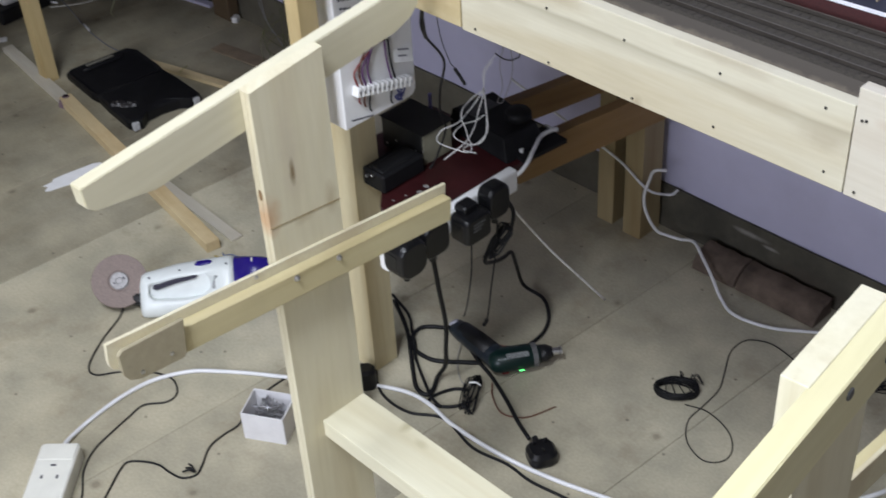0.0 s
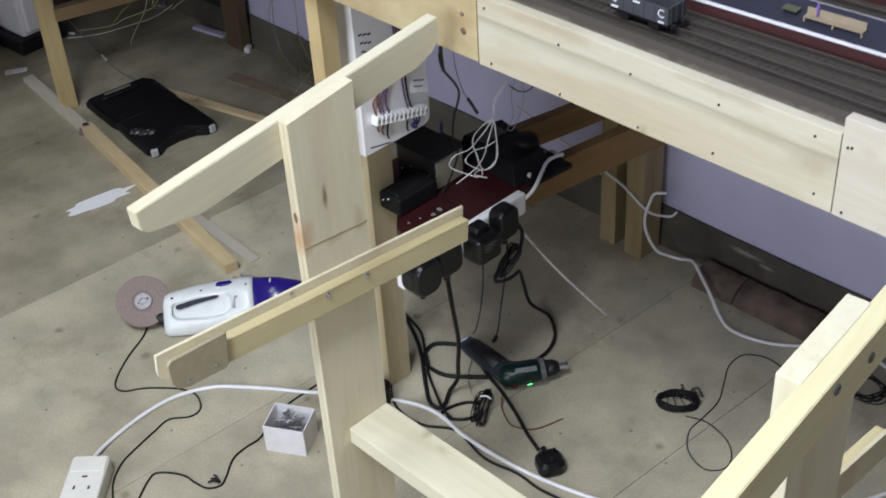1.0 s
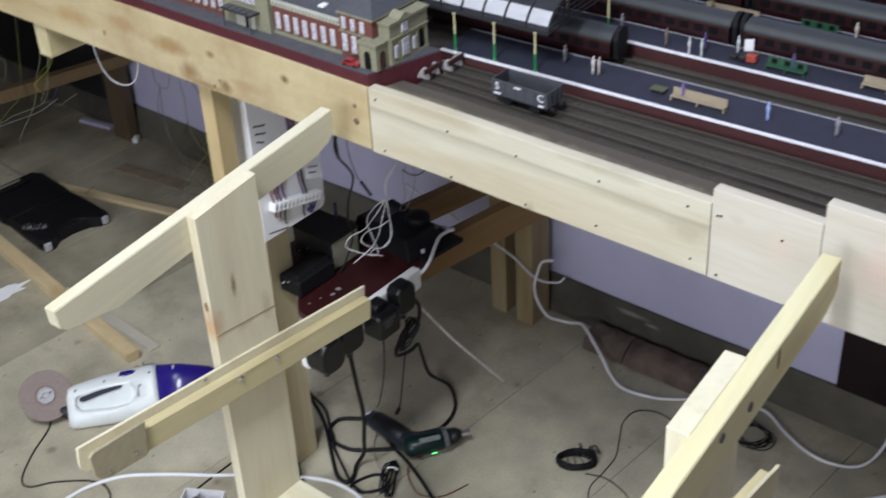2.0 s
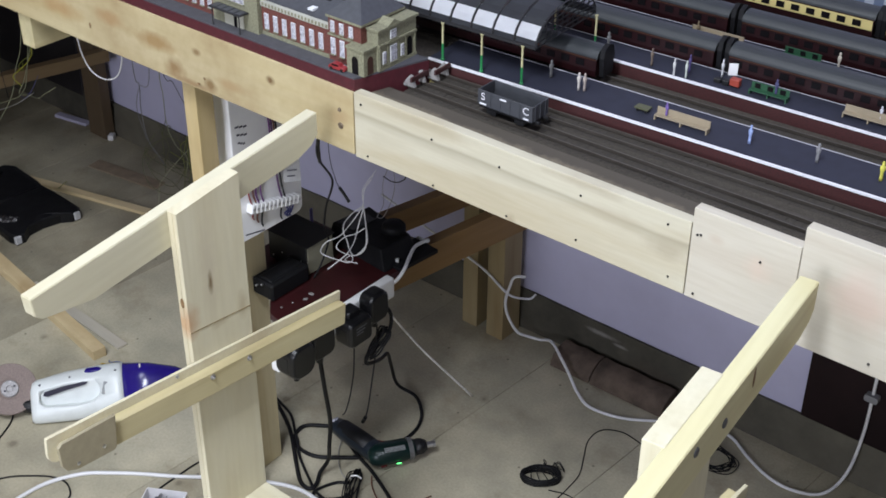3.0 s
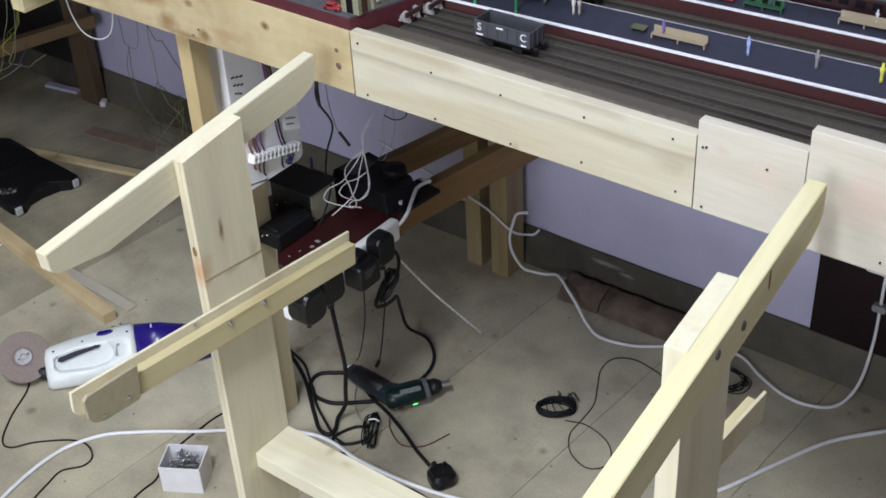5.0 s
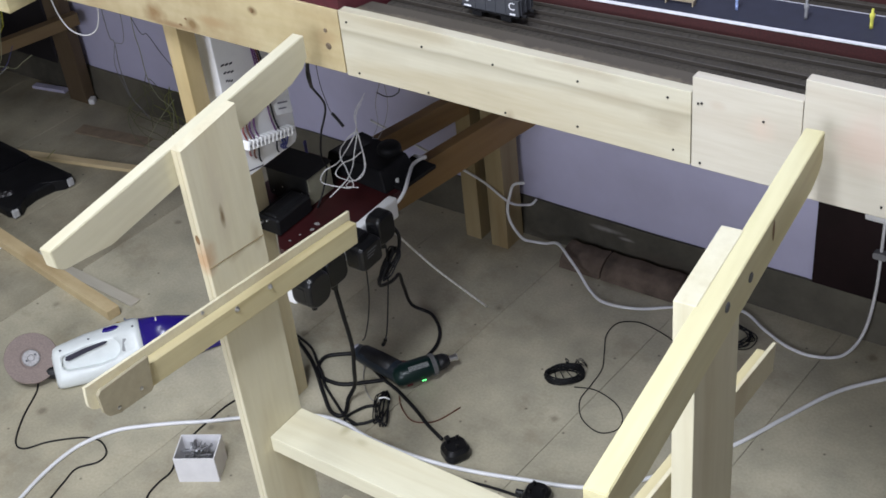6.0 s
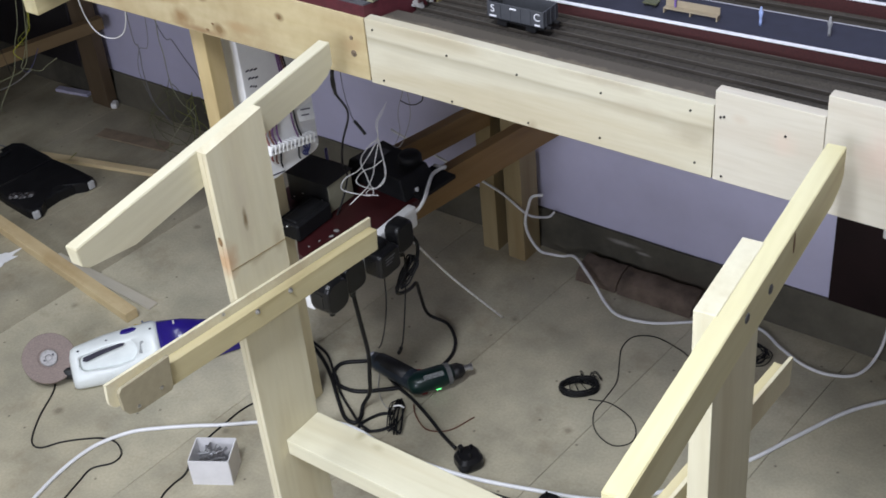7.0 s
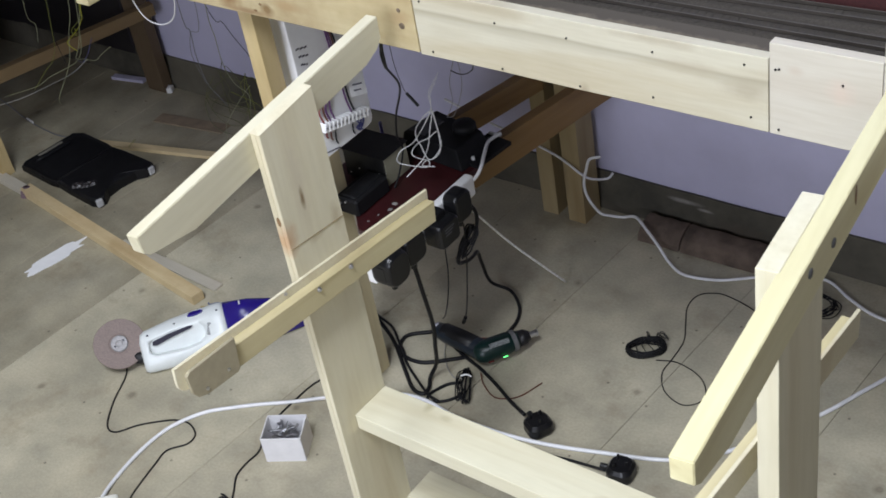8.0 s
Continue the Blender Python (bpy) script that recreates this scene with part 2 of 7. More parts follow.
def dusted_ledge():
    """Grimy board with a fringe of pale sawdust along its front edge."""
    m, nt, b = nodes_of("dusty_ledge")
    tc = nt.nodes.new("ShaderNodeTexCoord")
    wob = n_(nt, "ShaderNodeTexNoise", Scale=38.0, Detail=6.0, Roughness=0.7)
    nt.links.new(tc.outputs["Object"], wob.inputs["Vector"])
    sep = nt.nodes.new("ShaderNodeSeparateXYZ")
    nt.links.new(tc.outputs["Object"], sep.inputs[0])
    mad = n_(nt, "ShaderNodeMath", op="MULTIPLY_ADD")
    mad.inputs[1].default_value, mad.inputs[2].default_value = 0.030, -0.015
    nt.links.new(wob.outputs[0], mad.inputs[0])
    add = n_(nt, "ShaderNodeMath", op="ADD")
    nt.links.new(sep.outputs["Y"], add.inputs[0])
    nt.links.new(mad.outputs[0], add.inputs[1])
    sc = n_(nt, "ShaderNodeMath", op="MULTIPLY_ADD")
    sc.inputs[1].default_value, sc.inputs[2].default_value = 45.0, -0.40
    nt.links.new(add.outputs[0], sc.inputs[0])
    r = ramp(nt, [(0.08, (0.36, 0.31, 0.22)), (0.48, (0.19, 0.16, 0.115)), (0.95, (0.075, 0.064, 0.050))])
    nt.links.new(sc.outputs[0], r.inputs[0])
    nt.links.new(r.outputs[0], b.inputs["Base Color"])
    b.inputs["Roughness"].default_value = 0.9
    bump(nt, b, wob.outputs[0], 0.5, 0.002)
    return m


PLY_STREAK = streaked_ply("birch_ply_streaked", (0.56, 0.53, 0.415), (0.49, 0.44, 0.315), 0.8150, 0.0075)
PLY = plywood("birch_ply", (0.68, 0.63, 0.46), (0.61, 0.54, 0.38))
PLY_PALE = plywood("pale_ply", (0.555, 0.52, 0.435), (0.51, 0.46, 0.375))
BATTEN_Y = wood("yellow_pine_y", (0.65, 0.585, 0.36), (0.57, 0.495, 0.285), (0.33, 0.26, 0.12), "y", 0.5, 0.5, 0.15)
ARM_Y = wood("straw_pine_y", (0.70, 0.66, 0.42), (0.65, 0.60, 0.355), (0.52, 0.45, 0.24), "y", 0.35, 0.5, 0.1)
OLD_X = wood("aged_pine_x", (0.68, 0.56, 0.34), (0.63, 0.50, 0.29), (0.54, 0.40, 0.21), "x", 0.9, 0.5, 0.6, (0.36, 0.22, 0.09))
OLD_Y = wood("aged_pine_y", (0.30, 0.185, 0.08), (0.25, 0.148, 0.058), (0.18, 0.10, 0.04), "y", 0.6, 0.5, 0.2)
OLD_Z = wood("aged_pine_z", (0.60, 0.48, 0.27), (0.55, 0.43, 0.22), (0.44, 0.31, 0.14), "z", 0.8, 0.5, 0.2)
LEG_Z = wood("yellowed_pine_z", (0.56, 0.45, 0.24), (0.52, 0.40, 0.20), (0.42, 0.30, 0.13), "z", 0.7, 0.5, 0.1)


def spotted(m, spots):
    """Adds soft stains at given places: (centre, squash, radius, colour, strength)."""
    nt = m.node_tree
    b = nt.nodes["Principled BSDF"]
    tc = nt.nodes.new("ShaderNodeTexCoord")
    for centre, squash, radius, colour, strength in spots:
        src = b.inputs["Base Color"].links[0].from_socket
        mp = nt.nodes.new("ShaderNodeMapping")
        mp.inputs["Location"].default_value = tuple(-c * s for c, s in zip(centre, squash))
        mp.inputs["Scale"].default_value = squash
        nt.links.new(tc.outputs["Object"], mp.inputs["Vector"])
        wob = n_(nt, "ShaderNodeTexNoise", Scale=45.0, Detail=4.0)
        nt.links.new(tc.outputs["Object"], wob.inputs["Vector"])
        ln = nt.nodes.new("ShaderNodeVectorMath")
        ln.operation = "LENGTH"
        nt.links.new(mp.outputs[0], ln.inputs[0])
        mad = n_(nt, "ShaderNodeMath", op="MULTIPLY_ADD")
        mad.inputs[1].default_value, mad.inputs[2].default_value = radius * 1.1, -radius * 0.55
        nt.links.new(wob.outputs[0], mad.inputs[0])
        add = n_(nt, "ShaderNodeMath", op="ADD")
        nt.links.new(ln.outputs["Value"], add.inputs[0])
        nt.links.new(mad.outputs[0], add.inputs[1])
        div = n_(nt, "ShaderNodeMath", op="DIVIDE")
        div.inputs[1].default_value = radius
        nt.links.new(add.outputs[0], div.inputs[0])
        r = ramp(nt, [(0.25, (strength,) * 3), (1.0, (0, 0, 0))])
        nt.links.new(div.outputs[0], r.inputs[0])
        nt.links.new(mix(nt, r.outputs[0], src, colour), b.inputs["Base Color"])
    return m


POST_Z = spotted(wood("new_pine_post", (0.70, 0.66, 0.50), (0.665, 0.615, 0.445), (0.58, 0.51, 0.34), "z", 0.3, 0.55, 0.08),
                 [((0, -0.2185, 0.73), (0.2, 1, 0.16), 0.013, (0.56, 0.50, 0.38), 0.55), ((0, -0.2535, 0.678), (0.2, 1, 0.8), 0.020, (0.50, 0.29, 0.15), 0.75),
                  ((0, -0.2185, 0.712), (0.2, 1, 0.25), 0.0042, (0.20, 0.14, 0.07), 0.95), ((0, -0.18, 0.662), (0.2, 1, 0.35), 0.008, (0.44, 0.36, 0.22), 0.6), ((0, -0.213, 0.656), (0.2, 0.4, 1), 0.006, (0.45, 0.37, 0.23), 0.5)])
BEAM_X = spotted(wood("aged_pine_beam", (0.56, 0.485, 0.30), (0.52, 0.435, 0.25), (0.42, 0.32, 0.165), "x", 0.9, 0.5, 0.75, (0.30, 0.205, 0.10)),
                 [((-0.335, 0, 0.806), (0.30, 0.2, 1), 0.015, (0.30, 0.18, 0.07), 0.8), ((-0.30, 0, 0.782), (0.8, 0.2, 1), 0.018, (0.24, 0.14, 0.06), 0.85), ((-0.42, 0, 0.815), (0.4, 0.2, 1), 0.014, (0.36, 0.22, 0.10), 0.7),
                  ((-0.20, 0, 0.788), (0.25, 0.2, 1), 0.009, (0.38, 0.26, 0.13), 0.7), ((-0.235, 0, 0.778), (0.8, 0.2, 1), 0.011, (0.20, 0.12, 0.05), 0.85), ((-0.02, 0, 0.806), (0.5, 0.2, 1), 0.012, (0.36, 0.25, 0.13), 0.6),
                  ((-0.13, 0, 0.8165), (0.7, 0.2, 1), 0.0065, (0.17, 0.10, 0.045), 0.9), ((-0.27, 0, 0.770), (0.12, 0.2, 1), 0.006, (0.26, 0.16, 0.08), 0.8), ((-0.52, 0, 0.80), (0.3, 0.2, 1), 0.016, (0.40, 0.25, 0.11), 0.7),
                  ((-0.07, 0, 0.778), (0.3, 0.2, 1), 0.007, (0.40, 0.29, 0.15), 0.6), ((-0.255, 0, 0.815), (0.6, 0.2, 1), 0.006, (0.20, 0.12, 0.05), 0.8)])
CROSS_X = spotted(wood("new_pine_cross", (0.70, 0.67, 0.51), (0.67, 0.63, 0.465), (0.59, 0.53, 0.36), "x", 0.35, 0.55, 0.07),
                  [((0.0729, -0.154, 0.403), (0.7, 1, 0.2), 0.007, (0.44, 0.40, 0.25), 0.6), ((0.0715, -0.173, 0.403), (1, 0.6, 0.2), 0.008, (0.42, 0.37, 0.22), 0.7), ((0.0996, -0.180, 0.403), (0.5, 1, 0.2), 0.006, (0.46, 0.41, 0.26), 0.6), ((0.33, -0.20, 0.403), (0.4, 1, 0.2), 0.008, (0.47, 0.41, 0.27), 0.5)])
PLATE_X = spotted(plywood("pale_ply_stained", (0.555, 0.52, 0.435), (0.51, 0.46, 0.375)),
                  [((0.585, 0, 0.835), (0.6, 0.2, 0.5), 0.020, (0.55, 0.40, 0.33), 0.5), ((0.485, 0, 0.825), (0.9, 0.2, 0.8), 0.014, (0.60, 0.47, 0.38), 0.5), ((0.443, 0, 0.838), (0.6, 0.2, 1), 0.006, (0.46, 0.37, 0.28), 0.4),
                   ((0.66, 0, 0.80), (0.5, 0.2, 0.6), 0.018, (0.55, 0.42, 0.34), 0.5)])
# rear legs' pine, darkened for the shade under the table
LEG_SHADED = wood("shaded_pine_z", (0.37, 0.295, 0.165), (0.335, 0.26, 0.14), (0.26, 0.18, 0.085), "z", 0.7, 0.5, 0.15)
# pine of the far leg and stretcher, the dim corner's shade mixed into its colour
SHADED_Z = wood("shade_coloured_z", (0.13, 0.092, 0.056), (0.11, 0.077, 0.046), (0.08, 0.054, 0.032), "z", 0.7, 0.5, 0.15)
SHADED_Y = wood("shade_coloured_y", (0.22, 0.155, 0.08), (0.19, 0.13, 0.065), (0.13, 0.085, 0.045), "y", 0.7, 0.5, 0.15)
LEG_PALE = wood("pale_pine_z", (0.72, 0.64, 0.42), (0.68, 0.59, 0.37), (0.58, 0.47, 0.26), "z", 0.5, 0.5, 0.1)
MDF = plain("mdf", (0.32, 0.28, 0.185), 0.7, vary=0.08, scale=120, relief=0.1)
FLOOR = floor_material("chipboard_floor", 0.0)
FLOOR_OLD = floor_material("ingrained_chipboard_floor", 0.95)
WALL = wall_material("lavender_wall_paint", (0.565, 0.55, 0.735), 0.14)
PLINTH = spotted(wall_material("dirty_plinth", (0.145, 0.132, 0.098), 0.7), [((-0.098, 0.725, 0.060), (0.14, 0.2, 1), 0.006, (0.40, 0.38, 0.36), 0.5), ((-0.055, 0.725, 0.052), (0.2, 0.2, 1), 0.004, (0.40, 0.38, 0.36), 0.5), ((0.02, 0.717, 0.02), (0.3, 0.3, 1), 0.03, (0.07, 0.055, 0.04), 0.7)])
CEIL = wall_material("ceiling_paint", (0.5, 0.5, 0.48), 0.1)
# unseen walls, kept dark to cut the light they bounce back
DIM_WALL = wall_material("dark_unseen_wall", (0.17, 0.155, 0.145), 0.3)
DARK = plain("dark_maroon_paint", (0.013, 0.006, 0.007), 0.55, vary=0.3, scale=8, spec=0.2)
WHITE_PLASTIC = plain("white_plastic", (0.86, 0.86, 0.86), 0.35, vary=0.03)
CREAM_PLASTIC = plain("cream_plastic", (0.74, 0.73, 0.66), 0.4, vary=0.05)
WHITE_CABLE = plain("white_cable", (0.76, 0.76, 0.77), 0.4, vary=0.1, scale=25)
BLACK_PLASTIC = plain("black_plastic", (0.011, 0.011, 0.012), 0.45, vary=0.3, spec=0.35)
BLACK_CABLE = plain("black_cable", (0.010, 0.010, 0.011), 0.5, vary=0.3, spec=0.22)
STEEL = plain("zinc_steel", (0.62, 0.62, 0.64), 0.3, 1.0, vary=0.15, scale=200)
DARK_STEEL = plain("dark_metal", (0.011, 0.011, 0.011), 0.5, 0.2, vary=0.3)
MATT_BLACK = plain("matt_black_plastic", (0.007, 0.007, 0.008), 0.6, vary=0.3, spec=0.25)
WHITE_PAPER = plain("white_paper", (0.82, 0.82, 0.82), 0.8, vary=0.04)
CARD = plain("white_card", (0.72, 0.71, 0.72), 0.7, vary=0.06)
RED_SHELF = plain("oxblood_board", (0.040, 0.008, 0.009), 0.4, vary=0.3, scale=14)
INK = plain("ink", (0.03, 0.03, 0.05), 0.7)
RED_WIRE = plain("red_wire", (0.20, 0.03, 0.025), 0.45)
BLUE_WIRE = plain("blue_wire", (0.045, 0.05, 0.17), 0.45)
PURPLE_WIRE = plain("purple_wire", (0.10, 0.03, 0.12), 0.45)
GREEN_WIRE = plain("yellow_green_wire", (0.17, 0.19, 0.03), 0.5)
BROWN_WIRE = plain("brown_wire", (0.12, 0.04, 0.02), 0.5)
SILVER_WIRE = plain("pale_twin_flex", (0.85, 0.85, 0.83), 0.3, vary=0.15, scale=120)

# ---------------------------------------------------------------- mesh helpers


def finish(bm, name, material, bevel=0.0, segments=1, smooth=False):
    if bevel:
        bmesh.ops.bevel(bm, geom=list(bm.edges), offset=bevel, segments=segments, affect="EDGES", profile=0.6)
    bmesh.ops.recalc_face_normals(bm, faces=bm.faces)
    me = bpy.data.meshes.new(name)
    bm.to_mesh(me)
    bm.free()
    if smooth:
        for p in me.polygons:
            p.use_smooth = True
    for mat in material if isinstance(material, (list, tuple)) else [material]:
        me.materials.append(mat)
    return me


def thing(name, loc, rz, label, category, group="", kind="", tilt=(0, 0)):
    """An Empty at the thing's base."""
    ob = new(name)
    ob.empty_display_size = 0.02
    ob.matrix_basis = pose(*loc, tilt[0], tilt[1], rz)
    return tagged(ob, label, category, group, kind)


def part(name, bm, material, parent, label="", bevel=0.0, segments=1, smooth=False, m=None):
    me = bm if isinstance(bm, bpy.types.Mesh) else finish(bm, name, material, bevel, segments, smooth)
    ob = new(name, me)
    ob.parent = parent
    if m is not None:
        ob.matrix_basis = m
    return tagged(ob, label)


def solid(name, bm, material, label, category, group="", kind="", bevel=0.0, segments=1, smooth=False, m=None):
    """A thing of one mesh."""
    me = bm if isinstance(bm, bpy.types.Mesh) else finish(bm, name, material, bevel, segments, smooth)
    ob = new(name, me)
    if m is not None:
        ob.matrix_basis = m
    return tagged(ob, label, category, group, kind)


def box(x0, x1, y0, y1, z0, z1, bm=None):
    bm = bm or bmesh.new()
    vs = [bm.verts.new((x, y, z)) for x in (x0, x1) for y in (y0, y1) for z in (z0, z1)]
    for f in ((0, 1, 3, 2), (4, 6, 7, 5), (0, 4, 5, 1), (2, 3, 7, 6), (0, 2, 6, 4), (1, 5, 7, 3)):
        bm.faces.new([vs[i] for i in f])
    return bm


def worn_box(x0, x1, y0, y1, z0, z1, amp=0.0006, cuts=6, seed=1):
    """A sawn length of timber with slightly wavering faces."""
    bm = box(x0, x1, y0, y1, z0, z1)
    d = (x1 - x0, y1 - y0, z1 - z0)
    ax = d.index(max(d))
    es = [e for e in bm.edges if abs((e.verts[0].co - e.verts[1].co)[ax]) > 0.9 * d[ax]]
    bmesh.ops.subdivide_edges(bm, edges=es, cuts=cuts)
    for v in bm.verts:
        q = Vector(v.co) * 9 + Vector((seed * 3.7, seed * 1.3, 0))
        for k in range(3):
            if k != ax:
                v.co[k] += amp * noise.noise(q + Vector((k * 11, 0, 0)))
    sharp = [e for e in bm.edges if len(e.link_faces) == 2 and e.calc_face_angle() > 0.7]
    bmesh.ops.bevel(bm, geom=sharp, offset=0.0009, segments=2, affect="EDGES", profile=0.6)
    return bm


def prism(outline, axis, a, b, bm=None):
    """An outline of 2D points, carried along an axis from a to b."""
    bm = bm or bmesh.new()

    def at(p, h):
        return {"x": (h, p[0], p[1]), "y": (p[0], h, p[1]), "z": (p[0], p[1], h)}[axis]
    lo = [bm.verts.new(at(p, a)) for p in outline]
    hi = [bm.verts.new(at(p, b)) for p in outline]
    n = len(outline)
    bm.faces.new(lo)
    bm.faces.new(hi[::-1])
    for i in range(n):
        bm.faces.new((lo[i], hi[i], hi[(i + 1) % n], lo[(i + 1) % n]))
    return bm


def rounded(w, h, r, n=4, cx=0.0, cy=0.0):
    """A rectangle with round corners."""
    pts = []
    for qx, qy, a0 in ((1, 1, 0), (-1, 1, 90), (-1, -1, 180), (1, -1, 270)):
        for i in range(n + 1):
            a = radians(a0 + 90 * i / n)
            pts.append((cx + qx * (w / 2 - r) + r * math.cos(a), cy + qy * (h / 2 - r) + r * math.sin(a)))
    return pts


def circle(r, n=16, cx=0.0, cy=0.0):
    return [(cx + r * math.cos(2 * math.pi * i / n), cy + r * math.sin(2 * math.pi * i / n)) for i in range(n)]


def lathe(profile, n=24, bm=None, m=None):
    """A profile of (radius, height) turned about z."""
    bm = bm or bmesh.new()
    rings = []
    for r, z in profile:
        ring = []
        for i in range(n):
            a = 2 * math.pi * i / n
            p = Vector((r * math.cos(a), r * math.sin(a), z))
            ring.append(bm.verts.new(m @ p if m else p))
        rings.append(ring)
    for a, b in zip(rings, rings[1:]):
        for i in range(n):
            bm.faces.new((a[i], a[(i + 1) % n], b[(i + 1) % n], b[i]))
    bm.faces.new(rings[0][::-1])
    bm.faces.new(rings[-1])
    return bm


def loft(sections, bm=None):
    """Rings of equal length, joined and capped."""
    bm = bm or bmesh.new()
    rings = [[bm.verts.new(p) for p in s] for s in sections]
    n = len(rings[0])
    for a, b in zip(rings, rings[1:]):
        for i in range(n):
            bm.faces.new((a[i], a[(i + 1) % n], b[(i + 1) % n], b[i]))
    bm.faces.new(rings[0][::-1])
    bm.faces.new(rings[-1])
    return bm


def spline(points, per=7):
    """A smooth line through the points."""
    p = [Vector(q) for q in points]
    p = [2 * p[0] - p[1]] + p + [2 * p[-1] - p[-2]]
    out = []
    for i in range(1, len(p) - 2):
        for k in range(per):
            t = k / per
            out.append(0.5 * (2 * p[i] + (p[i + 1] - p[i - 1]) * t + (2 * p[i - 1] - 5 * p[i] + 4 * p[i + 1] - p[i + 2]) * t * t
                              + (3 * p[i] - p[i - 1] - 3 * p[i + 1] + p[i + 2]) * t ** 3))
    return out + [p[-2]]


def cable_bm(points, r, sides=7, per=7, bm=None):
    bm = bm or bmesh.new()
    line = spline(points, per)
    rings = []
    side = None
    for i, c in enumerate(line):
        d = (line[min(i + 1, len(line) - 1)] - line[max(i - 1, 0)]).normalized()
        ref = side if side is not None else (Vector((0, 0, 1)) if abs(d.z) < 0.9 else Vector((1, 0, 0)))
        u = (ref - d * ref.dot(d)).normalized()
        side = u
        w = d.cross(u)
        rings.append([bm.verts.new(c + r * (math.cos(a) * u + math.sin(a) * w)) for a in [2 * math.pi * k / sides for k in range(sides)]])
    for a, b in zip(rings, rings[1:]):
        for i in range(sides):
            bm.faces.new((a[i], a[(i + 1) % sides], b[(i + 1) % sides], b[i]))
    bm.faces.new(rings[0][::-1])
    bm.faces.new(rings[-1])
    return bm


def cable(name, points, r, material, label, category="cable", sides=7, parent=None, group=""):
    pts = [(*p, r) if len(p) == 2 else p for p in points]
    bm = cable_bm(pts, r, sides)
    if parent is not None:
        return part(name, bm, material, parent, label, smooth=True)
    return solid(name, bm, material, label, category, group, smooth=True)


def screw(parent, x, y, z, face="y", r=0.0032, material=None):
    """A sunk screw head on a face that looks to -y or +x."""
    bm = lathe([(r, 0), (r, 0.0006), (r * 0.75, 0.0012), (r * 0.3, 0.0006)], 10)
    m = pose(x, y, z, 90, 0, 0) if face == "y" else pose(x, y, z, 0, 90, 0)
    return part("screw", bm, material or DARK_STEEL, parent, m=m)


# ---------------------------------------------------------------- the room
WALL_Y, LEFT, RIGHT, NEAR, TOP = 0.735, -3.2, 1.25, -2.60, 2.8
base = solid("floor", box(LEFT - 0.1, RIGHT + 0.1, NEAR - 0.1, WALL_Y + 0.1, -0.09, -0.019), plain("dark_gap", (0.03, 0.027, 0.022), 0.9),
             "grubby chipboard floor laid in long boards", "floor", kind="structure")
tagged(solid("wall_north", box(LEFT - 0.1, RIGHT + 0.1, WALL_Y, WALL_Y + 0.12, -0.09, TOP), WALL, "lavender painted wall behind the layout", "wall", kind="structure"))
south = thing("wall_south", (0, 0, 0), 0, "unseen dark wall with a window", "wall", kind="structure")
for x0, x1, z0, z1 in ((LEFT - 0.1, WX0, -0.09, TOP), (WX1, RIGHT + 0.1, -0.09, TOP), (WX0, WX1, -0.09, WZ0), (WX0, WX1, WZ1, TOP)):
    part("wall_panel", box(x0, x1, NEAR - 0.12, NEAR, z0, z1), DIM_WALL, south)
win = thing("window_1", (0, NEAR - 0.06, 0), 0, "white framed window with two panes", "window", kind="structure")
for x0, x1, z0, z1 in ((WX0, WX0 + 0.05, WZ0, WZ1), (WX1 - 0.05, WX1, WZ0, WZ1), (WX0 + 0.05, WX1 - 0.05, WZ0, WZ0 + 0.05), (WX0 + 0.05, WX1 - 0.05, WZ1 - 0.05, WZ1), ((WX0 + WX1) / 2 - 0.03, (WX0 + WX1) / 2 + 0.03, WZ0 + 0.05, WZ1 - 0.05)):
    part("window_frame", box(x0, x1, -0.03, 0.03, z0, z1), WHITE_PLASTIC, win)
for x0, x1 in ((WX0 + 0.05, (WX0 + WX1) / 2 - 0.03), ((WX0 + WX1) / 2 + 0.03, WX1 - 0.05)):
    part("pane", box(x0, x1, -0.003, 0.003, WZ0 + 0.05, WZ1 - 0.05), glass_material("window_glass", (0.95, 0.97, 0.97)), win).visible_shadow = False
solid("wall_west", box(LEFT - 0.22, LEFT - 0.1, NEAR - 0.12, WALL_Y + 0.12, -0.09, TOP), DIM_WALL, "unseen dark wall that cuts bounced light", "wall", kind="structure")
# out of view, set close on the right to hold light off that side
solid("wall_east", box(RIGHT + 0.1, RIGHT + 0.22, NEAR - 0.12, WALL_Y + 0.12, -0.09, TOP), DIM_WALL, "unseen dark wall that cuts bounced light", "wall", kind="structure")
solid("ceiling", box(LEFT - 0.22, RIGHT + 0.22, NEAR - 0.12, WALL_Y + 0.12, TOP, TOP + 0.1), CEIL, "white painted ceiling", "ceiling", kind="structure")
bm = worn_box(LEFT - 0.1, RIGHT + 0.1, 0.717, WALL_Y, -0.018, 0.0785, 0.003, 90, 3)
for v in bm.verts:
    if v.co.z > 0.07 and v.co.y < 0.726:
        v.co.y += 0.0125
solid("baseboard", bm, PLINTH, "dirty grey-brown skirting along the wall", "skirting", kind="structure")
hatch = thing("hatch", (0.2895, WALL_Y, 0.0795), 0, "dark maroon boarded panel fixed to the wall", "panel", kind="structure")
part("panel", box(0, 0.75, -0.008, -0.0005, 0, 0.62), DARK, hatch, bevel=0.001)
# added sheet: the corner's deep shade is put into its near-black colour
corner_sheet = thing("hatch", (-2.95, WALL_Y, 0.062), 0, "near-black sheet that puts the corner's shade on the wall under the table", "panel", kind="structure")
part("panel", box(0, 1.357, -0.008, -0.0005, 0, 0.70), plain("near_black_sheet", (0.010, 0.008, 0.010), 0.6, vary=0.3, scale=9), corner_sheet, bevel=0.001)

